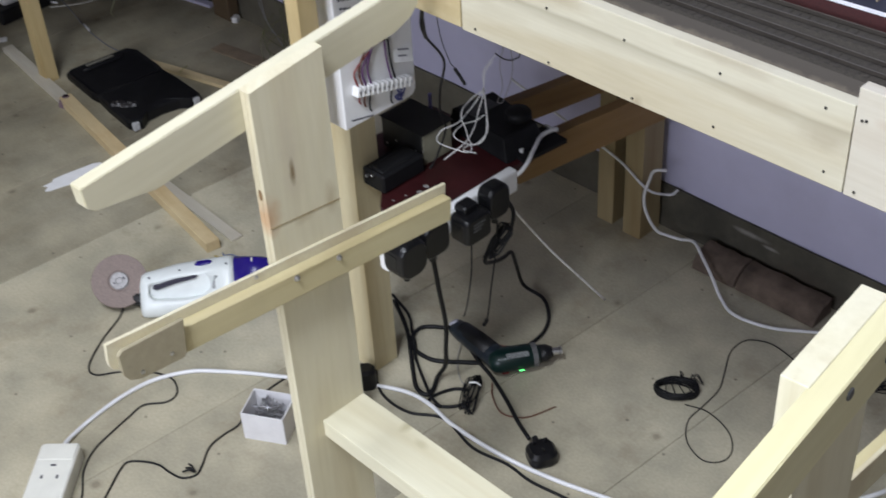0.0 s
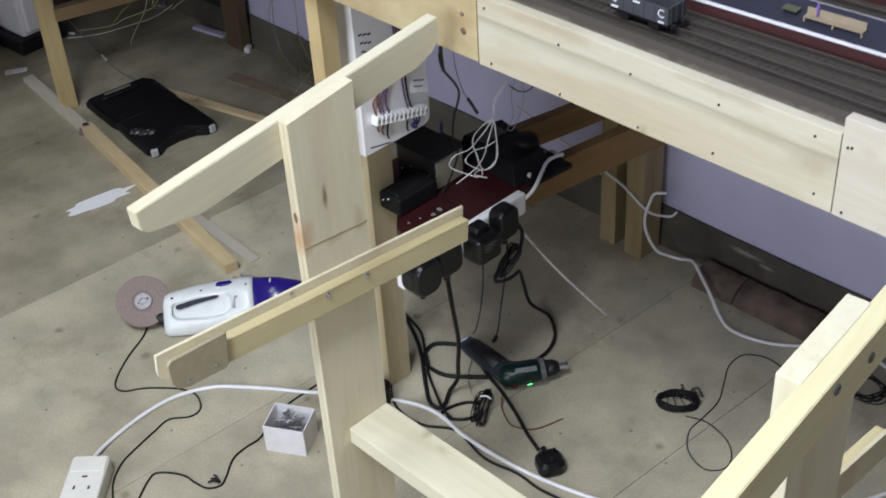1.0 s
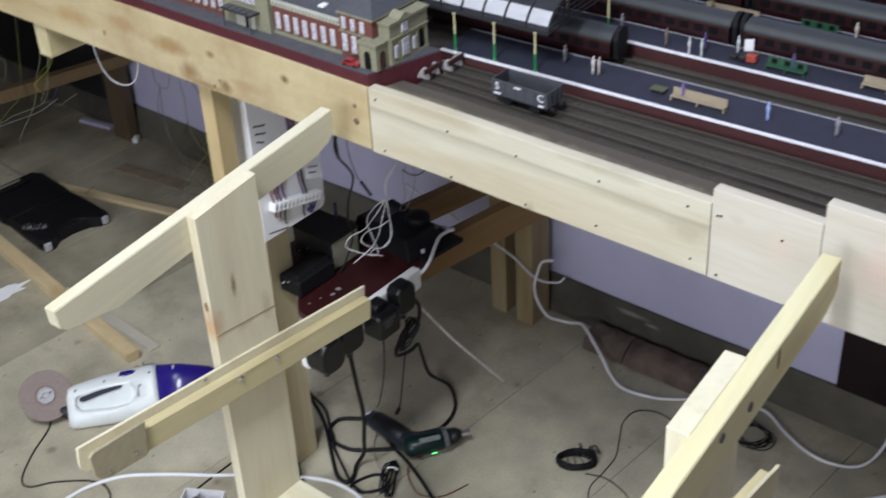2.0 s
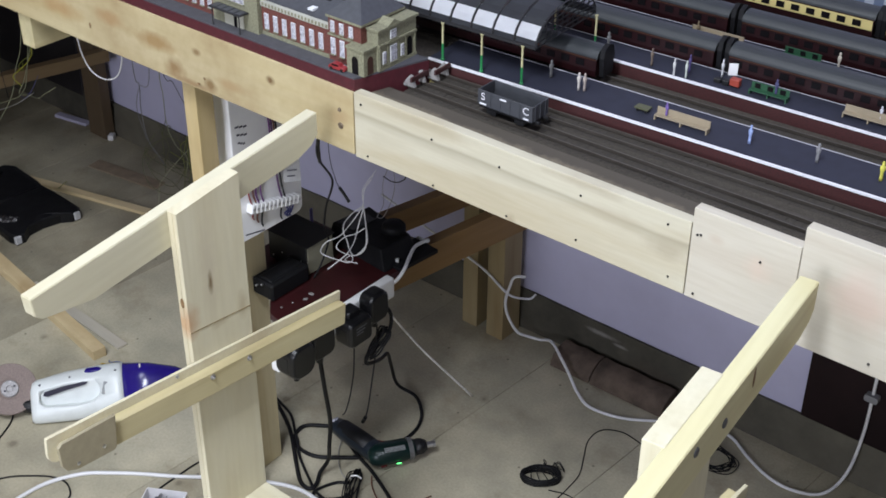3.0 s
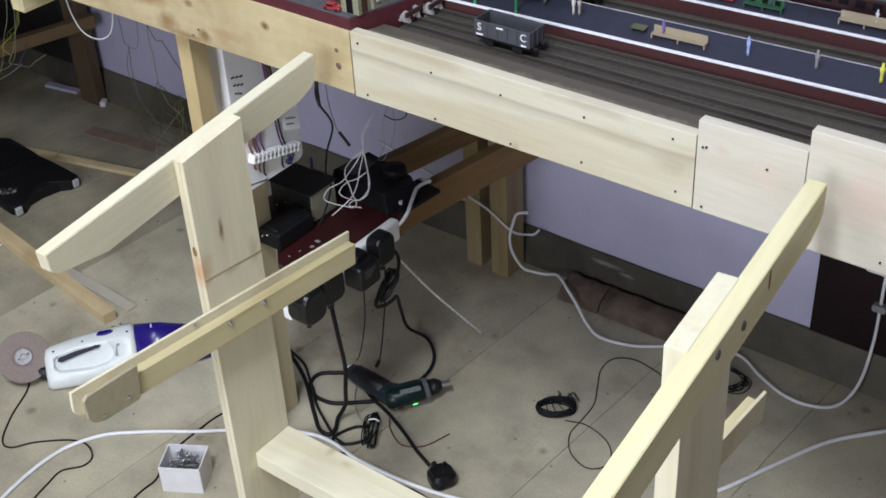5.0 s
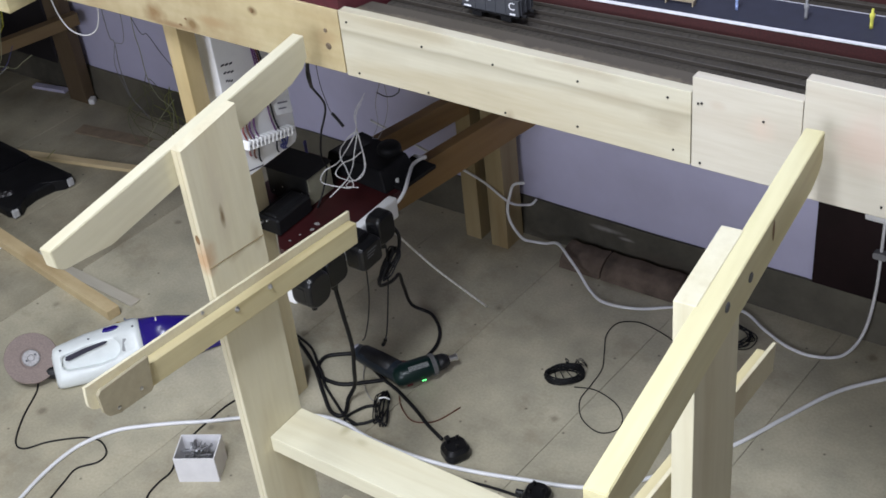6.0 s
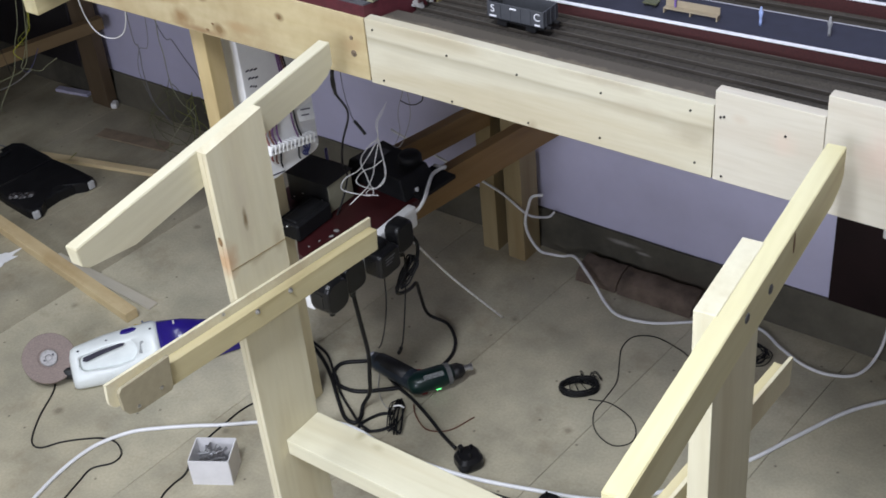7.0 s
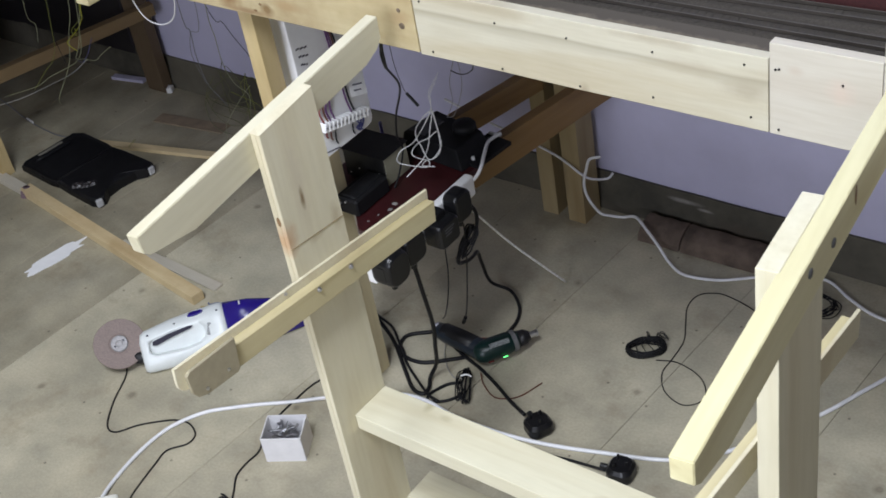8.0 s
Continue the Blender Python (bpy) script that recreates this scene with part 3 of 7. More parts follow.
for lx, ly, ll, la, lw in LAMPS:
    lamp = thing("ceiling_lamp", (lx, ly, TOP), 0, "white fluorescent batten on the ceiling", "lamp", "ceiling lamps")
    hx, hy = (0.06, ll / 2) if la else (ll / 2, 0.06)
    part("body", box(-hx, hx, -hy, hy, -0.04, 0), WHITE_PLASTIC, lamp, bevel=0.004)
    part("tube", prism(circle(0.013, 12, 0, -0.052), "y" if la else "x", -0.96 * hy if la else -0.96 * hx, 0.96 * hy if la else 0.96 * hx),
         glow("lit_tube", (1, 0.96, 0.88), 6.0), lamp)

# ---------------------------------------------------------------- railway table
layout = thing("railway_baseboard", (0, 0, 0), 0, "timber-framed model railway table with plywood and pine fascia", "table")
TOP_Z = 0.826
part("deck", box(-2.05, 1.345, 0.02, WALL_Y - 0.003, TOP_Z - 0.018, TOP_Z), plain("ballast_ground", (0.060, 0.051, 0.042), 0.9, vary=0.35, scale=260, relief=0.5), layout, "brown-grey ground cover")
SCREW_BROWN = plain("browned_screw", (0.17, 0.13, 0.09), 0.45, 0.4, vary=0.4, scale=300)
spotted(PLY_STREAK, [((0.10, 0, 0.838), (0.10, 0.2, 1), 0.008, (0.40, 0.35, 0.25), 0.6), ((0.30, 0, 0.840), (0.12, 0.2, 1), 0.007, (0.38, 0.33, 0.24), 0.6), ((0.395, 0, 0.806), (0.35, 0.2, 0.8), 0.011, (0.36, 0.31, 0.22), 0.6),
                     ((0.215, 0, 0.7665), (0.5, 0.2, 0.35), 0.004, (0.30, 0.24, 0.16), 0.6), ((0.05, 0, 0.800), (0.25, 0.2, 1), 0.012, (0.47, 0.43, 0.32), 0.5), ((0.335, 0, 0.818), (0.2, 0.2, 1), 0.010, (0.41, 0.36, 0.26), 0.5)])
fascia = part("fascia", worn_box(0.0015, 0.4165, 0.0, 0.012, 0.7655, 0.8438, 0.0008, 10, 2), PLY_STREAK, layout, "pale plywood fascia")
plate = part("fascia_plate", worn_box(0.4187, 0.5232, -0.003, 0.009, 0.767, 0.8622, 0.0005, 4, 5), PLATE_X, layout, "pale plywood plate set slightly proud")
plate_b = part("fascia_plate", worn_box(0.5248, 1.345, -0.006, 0.006, 0.767, 0.8848, 0.0008, 10, 8), PLATE_X, layout, "pale plywood plate standing higher")
part("ledge", box(0.0, 0.5225, 0.0125, 0.045, 0.790, 0.8365), dusted_ledge(), layout, "dusty ledge behind the fascia")
beam = part("beam", worn_box(-2.05, -0.0005, 0.001, 0.026, 0.766, 0.8425, 0.0016, 20, 6), BEAM_X, layout, "knotty aged pine beam")
for sx, sz in ((0.012, 0.832), (0.111, 0.824), (0.199, 0.823), (0.297, 0.827), (0.393, 0.833), (0.02, 0.772), (0.113, 0.770), (0.21, 0.770), (0.295, 0.776), (0.399, 0.778)):
    screw(fascia, sx, -0.0003, sz, r=0.0012)
for sx, sz in ((0.425, 0.836), (0.4285, 0.837), (0.428, 0.773), (0.488, 0.833)):
    screw(plate, sx, -0.0033, sz, r=0.0012)
for sx, sz in ((0.6, 0.778), (0.63, 0.86), (0.75, 0.79)):
    screw(plate_b, sx, -0.0063, sz, r=0.0012)
for sx, sz, sr in ((-0.02, 0.796, 0.0062), (-0.021, 0.815, 0.004)):
    screw(beam, sx, 0.0005, sz, r=sr * 0.65, material=SCREW_BROWN)


def leg(x0, x1, y0, y1, z1, material=OLD_Z, label="aged pine leg"):
    return part("leg", worn_box(x0, x1, y0, y1, 0, z1, 0.0008, 8, x0), material, layout, label)


leg(-0.323, -0.299, 0.028, 0.056, 0.807)
leg(-0.307, -0.270, 0.660, 0.713, 0.807, LEG_SHADED)
leg(-0.367, -0.333, 0.664, 0.713, 0.807, LEG_SHADED)
leg(-1.530, -1.470, 0.690, 0.7165, 0.807, SHADED_Z, "pine leg with the shade put into its colour")
leg(-1.578, -1.549, 0.262, 0.291, 0.807, LEG_Z)
part("rail", worn_box(0, 0.022, 0, 0.43, 0.212, 0.240, 0.001, 6, 4), SHADED_Y, layout, "low brown stretcher", m=pose(-1.562, 0.292, 0, 0, 0, -15.5))
part("joist", worn_box(-0.642, -0.615, 0.012, 0.70, 0.711, 0.765, 0.001, 6, 4), BATTEN_Y, layout, "cross joist under the deck")

# shelf with its leg and bearers
shelf = thing("equipment_shelf", (0, 0, 0), 0, "oxblood painted shelf board carried on two brown bearers", "shelf")
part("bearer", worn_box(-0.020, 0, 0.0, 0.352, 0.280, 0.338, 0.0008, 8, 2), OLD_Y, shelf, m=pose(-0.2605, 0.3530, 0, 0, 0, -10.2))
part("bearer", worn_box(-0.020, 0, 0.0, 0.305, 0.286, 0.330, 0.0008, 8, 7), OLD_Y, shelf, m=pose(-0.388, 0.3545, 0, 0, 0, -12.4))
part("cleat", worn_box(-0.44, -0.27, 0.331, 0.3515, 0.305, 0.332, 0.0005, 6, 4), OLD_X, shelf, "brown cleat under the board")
part("board", prism([(-0.44, 0.181), (-0.358, 0.181), (-0.302, 0.124), (-0.232, 0.110), (-0.232, 0.3525), (-0.44, 0.3525)], "z", 0.3325, 0.345), RED_SHELF, shelf, "oxblood painted board", bevel=0.001)
part("leg", worn_box(-0.403, -0.3605, 0.131, 0.1765, 0, 0.764, 0.0008, 8, 5), LEG_PALE, shelf, "square yellowed pine leg")

# table added out of view, to keep light off the far-left floor
side = thing("unseen_shade_table", (-1.10, 0, 0), 0, "unseen timber table added to shade the floor at the left", "table")
part("deck", box(-0.96, 0, -1.25, -0.005, 0.80, 0.82), PLY, side)
part("beam", worn_box(-0.96, -0.0005, -0.03, -0.006, 0.73, 0.799, 0.001, 6, 3), OLD_X, side)
for sy in (-0.06, -1.2):
    for sx in (-0.90, -0.50):
        part("leg", worn_box(sx, sx + 0.045, sy - 0.045, sy - 0.0305, 0, 0.799, 0.0008, 6, 2), OLD_Z, side)

# ---------------------------------------------------------------- unfinished support frame
frame_l = thing("support_frame", (0, 0, 0), 0, "new pine trestle frame with arms and guide rails", "frame", "trestle frame")
POST_PLAN = [(-0.0137, -0.2505), (-0.0137, -0.1695), (-0.0130, -0.169), (-0.0007, -0.169), (0, -0.1695), (0, -0.2511), (-0.0007, -0.2520), (-0.0048, -0.2520), (-0.0051, -0.2513), (-0.0056, -0.2513), (-0.0059, -0.2520), (-0.0122, -0.2520)]
post_bm = prism(POST_PLAN, "z", 0, 0.8145)
for v in post_bm.verts:
    if v.co.z > 0.4:
        v.co.z = 0.8062 + 0.140 * (v.co.y + 0.2525)
part("post", post_bm, POST_Z, frame_l, "new pine plank post")


def arm_mesh(outline, x0, x1, seed):
    bm = prism(outline, "x", x0, x1)
    bmesh.ops.bevel(bm, geom=list(bm.edges), offset=0.0008, segments=2, affect="EDGES")
    return bm


KNOT = plain("knot", (0.20, 0.12, 0.055), 0.6, vary=0.35, scale=200)
SAW = plain("saw_line", (0.27, 0.20, 0.10), 0.7, vary=0.4, scale=120)


def knot(parent, m, rx, ry):
    """A lens-shaped knot, standing a hair proud of the face that looks along z."""
    bm = lathe([(1.0, 0.0), (0.75, 0.00025), (0.3, 0.0004)], 14)
    for v in bm.verts:
        v.co.x *= rx
        v.co.y *= ry
    return part("knot", bm, KNOT, parent, m=m)


FACE_X, FACE_Y = pose(0, 0, 0, 0, 90, 0), pose(0, 0, 0, 90, 0, 0)
knot(frame_l, pose(-0.006, -0.2524, 0.700) @ FACE_Y, 0.0030, 0.0060)
part("joint", box(-0.0002, 0.0006, -0.0410, 0.0415, -0.0004, 0.0004), SAW, frame_l, "dark scarf joint line", m=pose(0, -0.2105, 0.660, -6, 0, 0))
for bx, bz, r1, r2 in ((-0.13, 0.817, 0.0018, 0.0028), (-0.255, 0.774, 0.003, 0.0016), (-0.46, 0.793, 0.002, 0.004), (-0.244, 0.784, 0.0024, 0.0016)):
    knot(beam, pose(bx, 0.0002, bz) @ FACE_Y, r1, r2)
arm_outline = [(-0.204, -0.020), (-0.197, -0.027), (-0.14, -0.042), (0.146, -0.041), (0.168, -0.035), (0.179, -0.026), (0.181, 0.0), (-0.204, 0.0)]
part("arm", arm_mesh(arm_outline, -0.0146, 0.0, 1), PINE["y"], frame_l, "tapered new pine arm", m=pose(-0.0158, -0.2125, 0.8086, 4.85, 0, 2.4))


def guide(parent, x0, sign, y0, y1, z0, z1):
    """A sloping guide rail: thin lip against the post, batten beside it."""
    ln = y1 - y0
    rx = math.degrees(math.atan2(z1 - z0, ln))
    m = pose(x0, y0, z0, rx, 0, 0)
    a, b = sorted((sign * 0.0003, sign * 0.004))
    tip = [(0.014 - 0.014 * math.cos(radians(q)), -0.018 - 0.014 * math.sin(radians(q))) for q in (0, 22, 45, 68, 90)]
    part("lip", prism([(0, 0)] + tip + [(ln, -0.032), (ln, 0)], "x", a, b), PLY, parent, "thin plywood lip", m=m, bevel=0.0004)
    a, b = sorted((sign * 0.0043, sign * 0.0168))
    part("batten", worn_box(a, b, 0.014, ln - 0.004, -0.037, -0.010, 0.0006, 8, 4), BATTEN_Y, parent, "new pine batten", m=m)
    return m


gm = guide(frame_l, 0.0, 1, -0.4345, -0.0338, 0.6472, 0.6048)
part("end_plate", prism([(0.067, 0.0035), (0.067, -0.034), (0.064, -0.037), (0.022, -0.037), (0.010, -0.033), (0.004, -0.025), (0.001, -0.003), (0.005, 0.001)], "x", 0.0171, 0.0211), MDF, frame_l, "small brown fibreboard plate", m=gm, bevel=0.0006)
for py, pz in ((0.022, -0.030), (0.052, -0.026)):
    part("screw", lathe([(0.002, 0), (0.002, 0.0006), (0.0008, 0.001)], 8), STEEL, frame_l, m=gm @ pose(0.0212, py, pz, 0, 90, 0))
for by, bz in ((0.1943, -0.0150), (0.2458, -0.0150), (0.158, -0.004)):
    part("bolt", lathe([(0.0055, 0), (0.0055, 0.001), (0.0035, 0.001), (0.0035, 0.004), (0.002, 0.0055)], 10), STEEL, frame_l, "zinc bolt",
         m=gm @ pose(0.0170 if bz < -0.01 else 0.0042, by, bz, 0, 90, 0) @ Matrix.Scale(0.6 if bz < -0.01 else 0.42, 4))

part("cross_beam", worn_box(0.0005, 0.5405, -0.226, -0.1695, 0.381, 0.403, 0.0006, 10, 9), CROSS_X, frame_l, "new pine cross beam")
part("cross_beam", worn_box(0.0005, 0.5405, -0.178, -0.128, 0.198, 0.216, 0.0006, 10, 12), PINE["x"], frame_l, "lower pine cross beam")

RY = 5.4
rm = pose(0.5520, -0.2465, 0, 0, 0, RY)
part("post", worn_box(-0.009, 0.0086, -0.0495, 0.0495, 0, 0.8608, 0.0004, 10, 11), PINE["z"], frame_l, "new pine plank post", m=rm)
am = pose(0.5772, -0.2635, 0.86, 0, 0, RY)
arm_right = [(-0.2175, -0.020), (-0.209, -0.027), (-0.16, -0.040), (0.200, -0.042), (0.220, -0.036), (0.2275, -0.028), (0.2275, 0.0), (-0.2175, 0.0)]
part("arm", arm_mesh(arm_right, -0.0165, 0.0, 2), ARM_Y, frame_l, "new pine arm", m=am)
for by, bz in ((-0.0092, -0.0110), (0.0423, -0.0208)):
    part("bolt", lathe([(0.0042, 0), (0.0042, 0.0006), (0.0034, 0.0012), (0.0015, 0.0014)], 10), plain("dull_zinc", (0.10, 0.10, 0.10), 0.5, 0.4, vary=0.4), frame_l, "dull bolt head", m=am @ pose(0.0002, by, bz, 0, 90, 0))
knot(frame_l, am @ pose(0.0004, 0.095, -0.013) @ FACE_X, 0.010, 0.0024)
guide(frame_l, 0.5335, -1, -0.40, -0.052, 0.668, 0.633)

# ---------------------------------------------------------------- things on the shelf
GREEN_GLOSS = plain("dark_green_plastic", (0.004, 0.017, 0.015), 0.32, vary=0.2, spec=0.35)
PURPLE = plain("violet_translucent_plastic", (0.020, 0.011, 0.17), 0.22, vary=0.25, scale=18)
ABRASIVE = plain("brown_abrasive", (0.235, 0.185, 0.165), 0.85, vary=0.2, scale=500, relief=0.4)
OLIVE = plain("olive_panel", (0.30, 0.29, 0.21), 0.5, vary=0.1)

control = thing("terminal_box", (-0.340, 0.078, 0.488), 0, "white plastic wiring box with screw terminals, fixed to a pine leg", "junction box")
part("case", prism([(0.0, 0.0)] + [(0.110 + 0.012 * math.cos(radians(a)), 0.012 + 0.012 * math.sin(radians(a))) for a in (-90, -60, -30, 0)] + [(0.110 + 0.012 * math.cos(radians(a)), 0.263 + 0.012 * math.sin(radians(a))) for a in (0, 30, 60, 90)] + [(0.0, 0.275)], "x", -0.0100, 0.042), WHITE_PLASTIC, control, bevel=0.0010)
TB = pose(0.0425, 0.062, 0.041, -14, 0, 0)
for i in range(12):
    part("terminal", box(0, 0.012, -0.048 + i * 0.008, -0.0413 + i * 0.008, -0.007, 0.007), WHITE_PLASTIC, control, m=TB, bevel=0.0012)
for i in range(12):
    part("screw", lathe([(0.0019, 0), (0.0019, 0.0006), (0.0008, 0.0008)], 8), STEEL, control, m=TB @ pose(0.0122, -0.0447 + i * 0.008, 0.0, 0, 90, 0))
def lead(pts, mat, r=0.0013):
    """A wire on the face of the box; (y, z) along it, z from the terminal row."""
    part("wire", cable_bm([(0.0495 if k == 0 else 0.0455, 0.062 + y, 0.041 - 0.25 * y + z) for k, (y, z) in enumerate(pts)], r, 5, 5), mat, control, smooth=True)


for y0, mat, lift in ((-0.042, RED_WIRE, 0.040), (-0.034, BROWN_WIRE, 0.058), (-0.029, PURPLE_WIRE, 0.050), (-0.020, PURPLE_WIRE, 0.066)):
    lead([(y0, 0.006), (y0 - 0.001, 0.020), (y0 + 0.002, 0.4 * lift + 0.012), (y0 + 0.010 + 0.1 * lift, lift), (y0 + 0.030 - 0.1 * lift, lift + 0.010)], mat)
for y0, mat in ((0.014, PURPLE_WIRE), (0.020, BLACK_CABLE)):
    lead([(y0, 0.006), (y0 - 0.001, 0.022), (y0 - 0.003, 0.040), (y0 - 0.004, 0.062)], mat)
for y0, mat, drop in ((-0.038, RED_WIRE, 0.020), (-0.030, BROWN_WIRE, 0.026), (-0.022, BLACK_CABLE, 0.034), (0.014, BLACK_CABLE, 0.030)):
    lead([(y0, -0.006), (y0 + 0.001, -0.4 * drop), (y0 - 0.001, -0.8 * drop), (y0 + 0.001, -drop)], mat)
for k in range(3):
    lead([(0.024 + 0.006 * k, -0.006), (0.025 + 0.006 * k, -0.013), (0.028 + 0.003 * k, -0.018 - 0.001 * k), (0.021 + 0.004 * k, -0.022 - 0.002 * k), (0.026 + 0.003 * k, -0.028)], BLUE_WIRE)
lab = part("label", box(0.0, 0.0007, 0, 0.030, 0, 0.026), plain("bright_label", (0.88, 0.88, 0.88), 0.7), control, "white paper label", m=pose(0.0475, 0.084, 0.064, -18, -24, 0))
for k in range(2):
    part("writing", box(0.0008, 0.0011, 0.006, 0.024 - 0.004 * k, 0.0150 - 0.008 * k, 0.0170 - 0.008 * k), plain("faded_ink", (0.16, 0.16, 0.19), 0.7), lab)
for k, (w0, w1) in enumerate(((0.008, 0.030), (0.010, 0.029), (0.011, 0.024))):
    for q in range(3):
        a = w0 + (w1 - w0) * q / 3
        part("writing", box(0.0421, 0.0424, a, a + (w1 - w0) * 0.27, 0.176 - 0.012 * k - 0.002 * q, 0.1785 - 0.012 * k - 0.002 * q), INK, control)
part("writing", box(0.0421, 0.0424, 0.008, 0.044, 0.007, 0.0088), INK, control, m=pose(0, 0, 0, -12, 0, 0) @ pose(0, 0, 0.004))
for k, mat in enumerate((PURPLE_WIRE, PURPLE_WIRE, BROWN_WIRE, BLACK_CABLE)):
    part("wire", cable_bm([(0.046, 0.064 + 0.003 * k, 0.10), (0.050, 0.062 + 0.004 * k, 0.15), (0.048, 0.06 + 0.003 * k, 0.2), (0.0435, 0.066 + 0.002 * k, 0.262)], 0.0014, 5, 5), mat, control, smooth=True)

psu = thing("power_supply", (-0.4085, 0.2275, 0.3455), 0, "black steel power supply with olive end panel on the shelf", "power supply")
part("case", box(0, 0.082, 0, 0.058, 0.001, 0.0505), DARK_STEEL, psu, bevel=0.0012)
part("end_panel", box(0.0823, 0.0835, 0.002, 0.056, 0.002, 0.0485), OLIVE, psu, "olive metal end panel")
part("lid", box(-0.002, 0.086, -0.002, 0.060, 0.0507, 0.0520), DARK_STEEL, psu, "folded black lid", bevel=0.0005)
for k in range(4):
    part("screw", lathe([(0.0013, 0), (0.0013, 0.0005), (0.0006, 0.0007)], 8), STEEL, psu, m=pose(0.010 + 0.020 * k, -0.0003, 0.010 + 0.012 * (k % 2), 90, 0, 0))
part("screw", lathe([(0.0014, 0), (0.0014, 0.0005), (0.0006, 0.0007)], 8), STEEL, psu, m=pose(0.0826, 0.0015, 0.024, 0, 90, 0))

trafo = thing("transformer", (-0.414, 0.180, 0.3455), 0, "black open-frame transformer block beside the power supply", "transformer")
part("core", box(0.0550, 0.0985, -0.036, 0.042, 0, 0.029), MATT_BLACK, trafo, bevel=0.003)
part("coil", prism(rounded(0.034, 0.032, 0.010, 4, 0.077, 0.0162), "y", -0.030, 0.036), MATT_BLACK, trafo, bevel=0.002)
for k in range(2):
    part("terminal", lathe([(0.0016, 0), (0.0016, 0.004), (0.0008, 0.005)], 8), STEEL, trafo, m=pose(0.080 + 0.012 * (k - 1), -0.0358, 0.020 + 0.006 * k, 90, 0, 0))

drv = thing("train_controller", (-0.375, 0.322, 0.3455), -6, "black train controller with a round knob on the shelf", "controller")
part("case", loft([[(0, 0, z0), (0.135, 0.0, z0), (0.135, 0.075, z0), (0.0, 0.09, z0)] if i == 0 else [(0.008, 0.006, z0), (0.122, 0.006, z0), (0.118, 0.07, z0), (0.012, 0.08, z0)]
                   for i, z0 in enumerate((0.0, 0.034))]), MATT_BLACK, drv, bevel=0.003, segments=2)
part("knob", lathe([(0.0195, 0.0), (0.019, 0.009), (0.016, 0.013), (0.005, 0.0140)], 24), MATT_BLACK, drv, m=pose(0.094, 0.058, 0.0345), smooth=True)
part("display", box(0.016, 0.05, 0.012, 0.06, 0.0345, 0.036), plain("smoked_window", (0.05, 0.05, 0.055), 0.15), drv, "glossy dark window", bevel=0.0006)
part("plate", box(0.10, 0.15, 0.02, 0.10, -0.0001, 0.006), MATT_BLACK, drv)
jack = thing("plug_connector", (-0.250, 0.335, 0.3530), 30, "small white barrel connector on a thin lead", "connector")
part("barrel", prism(circle(0.0042, 12), "x", 0, 0.012), plain("dull_white", (0.45, 0.45, 0.44), 0.5), jack)
part("lead", cable_bm([(0, 0, 0), (-0.012, 0.003, -0.003), (-0.03, 0.0, -0.004), (-0.045, 0.008, -0.004)], 0.0014, 5), BLACK_CABLE, jack, smooth=True)
solid("blue_clip", prism(rounded(0.0035, 0.007, 0.0012, 3), "z", 0.0, 0.030), plain("blue_plastic", (0.13, 0.12, 0.42), 0.3), "small upright blue plastic clip on the shelf", "clip", m=pose(-0.425, 0.338, 0.3455, 0, 0, 20))

for bx, by, brz, bs in ((-0.2877, 0.1964, 10, 0.7), (-0.2853, 0.1814, 50, 0.6), (-0.2935, 0.163, 80, 0.3), (-0.2976, 0.144, 20, 0.3)):
    solid("plastic_crumb", prism([(-0.006, -0.003), (0.004, -0.004), (0.007, 0.001), (0.0, 0.005), (-0.005, 0.002)], "z", 0.0, 0.003), plain("grubby_white", (0.24, 0.23, 0.22), 0.7, vary=0.3, scale=300), "small grubby white plastic crumb on the shelf", "crumb", "crumbs on the shelf",
          bevel=0.0006, m=pose(bx, by, 0.3453, 0, 0, brz) @ Matrix.Scale(bs, 4))

# tangle of pale twin flex
flex = thing("twin_flex", (0, 0, 0), 0, "tangled loops of pale twisted twin flex over the shelf", "wire")
DULL_STRAND = plain("dull_strand", (0.68, 0.68, 0.67), 0.4, vary=0.3, scale=150)
SPLIT = (-0.276, 0.303, 0.459)
LOOPS = (((-0.273, 0.298, 0.449), (-0.276, 0.291, 0.426), (-0.270, 0.275, 0.409), (-0.264, 0.254, 0.401), (-0.269, 0.238, 0.392), (-0.283, 0.229, 0.376)),
         ((-0.271, 0.301, 0.434), (-0.258, 0.289, 0.425), (-0.246, 0.274, 0.410), (-0.251, 0.269, 0.398), (-0.265, 0.267, 0.389), (-0.272, 0.266, 0.396), (-0.273, 0.262, 0.414), (-0.278, 0.260, 0.429), (-0.286, 0.271, 0.436), (-0.290, 0.287, 0.439), (-0.285, 0.295, 0.447), (-0.272, 0.297, 0.458)),
         ((-0.259, 0.289, 0.438), (-0.248, 0.280, 0.417), (-0.254, 0.279, 0.401), (-0.264, 0.270, 0.388), (-0.272, 0.256, 0.395), (-0.277, 0.244, 0.408), (-0.280, 0.250, 0.414), (-0.282, 0.268, 0.415), (-0.275, 0.283, 0.416), (-0.262, 0.289, 0.428)),
         ((-0.274, 0.296, 0.454), (-0.283, 0.291, 0.436), (-0.285, 0.279, 0.427), (-0.283, 0.257, 0.421), (-0.291, 0.237, 0.417), (-0.299, 0.233, 0.403), (-0.301, 0.237, 0.392), (-0.287, 0.241, 0.389), (-0.269, 0.241, 0.392), (-0.257, 0.247, 0.390), (-0.260, 0.259, 0.387), (-0.269, 0.265, 0.388), (-0.269, 0.253, 0.386), (-0.248, 0.256, 0.388)))
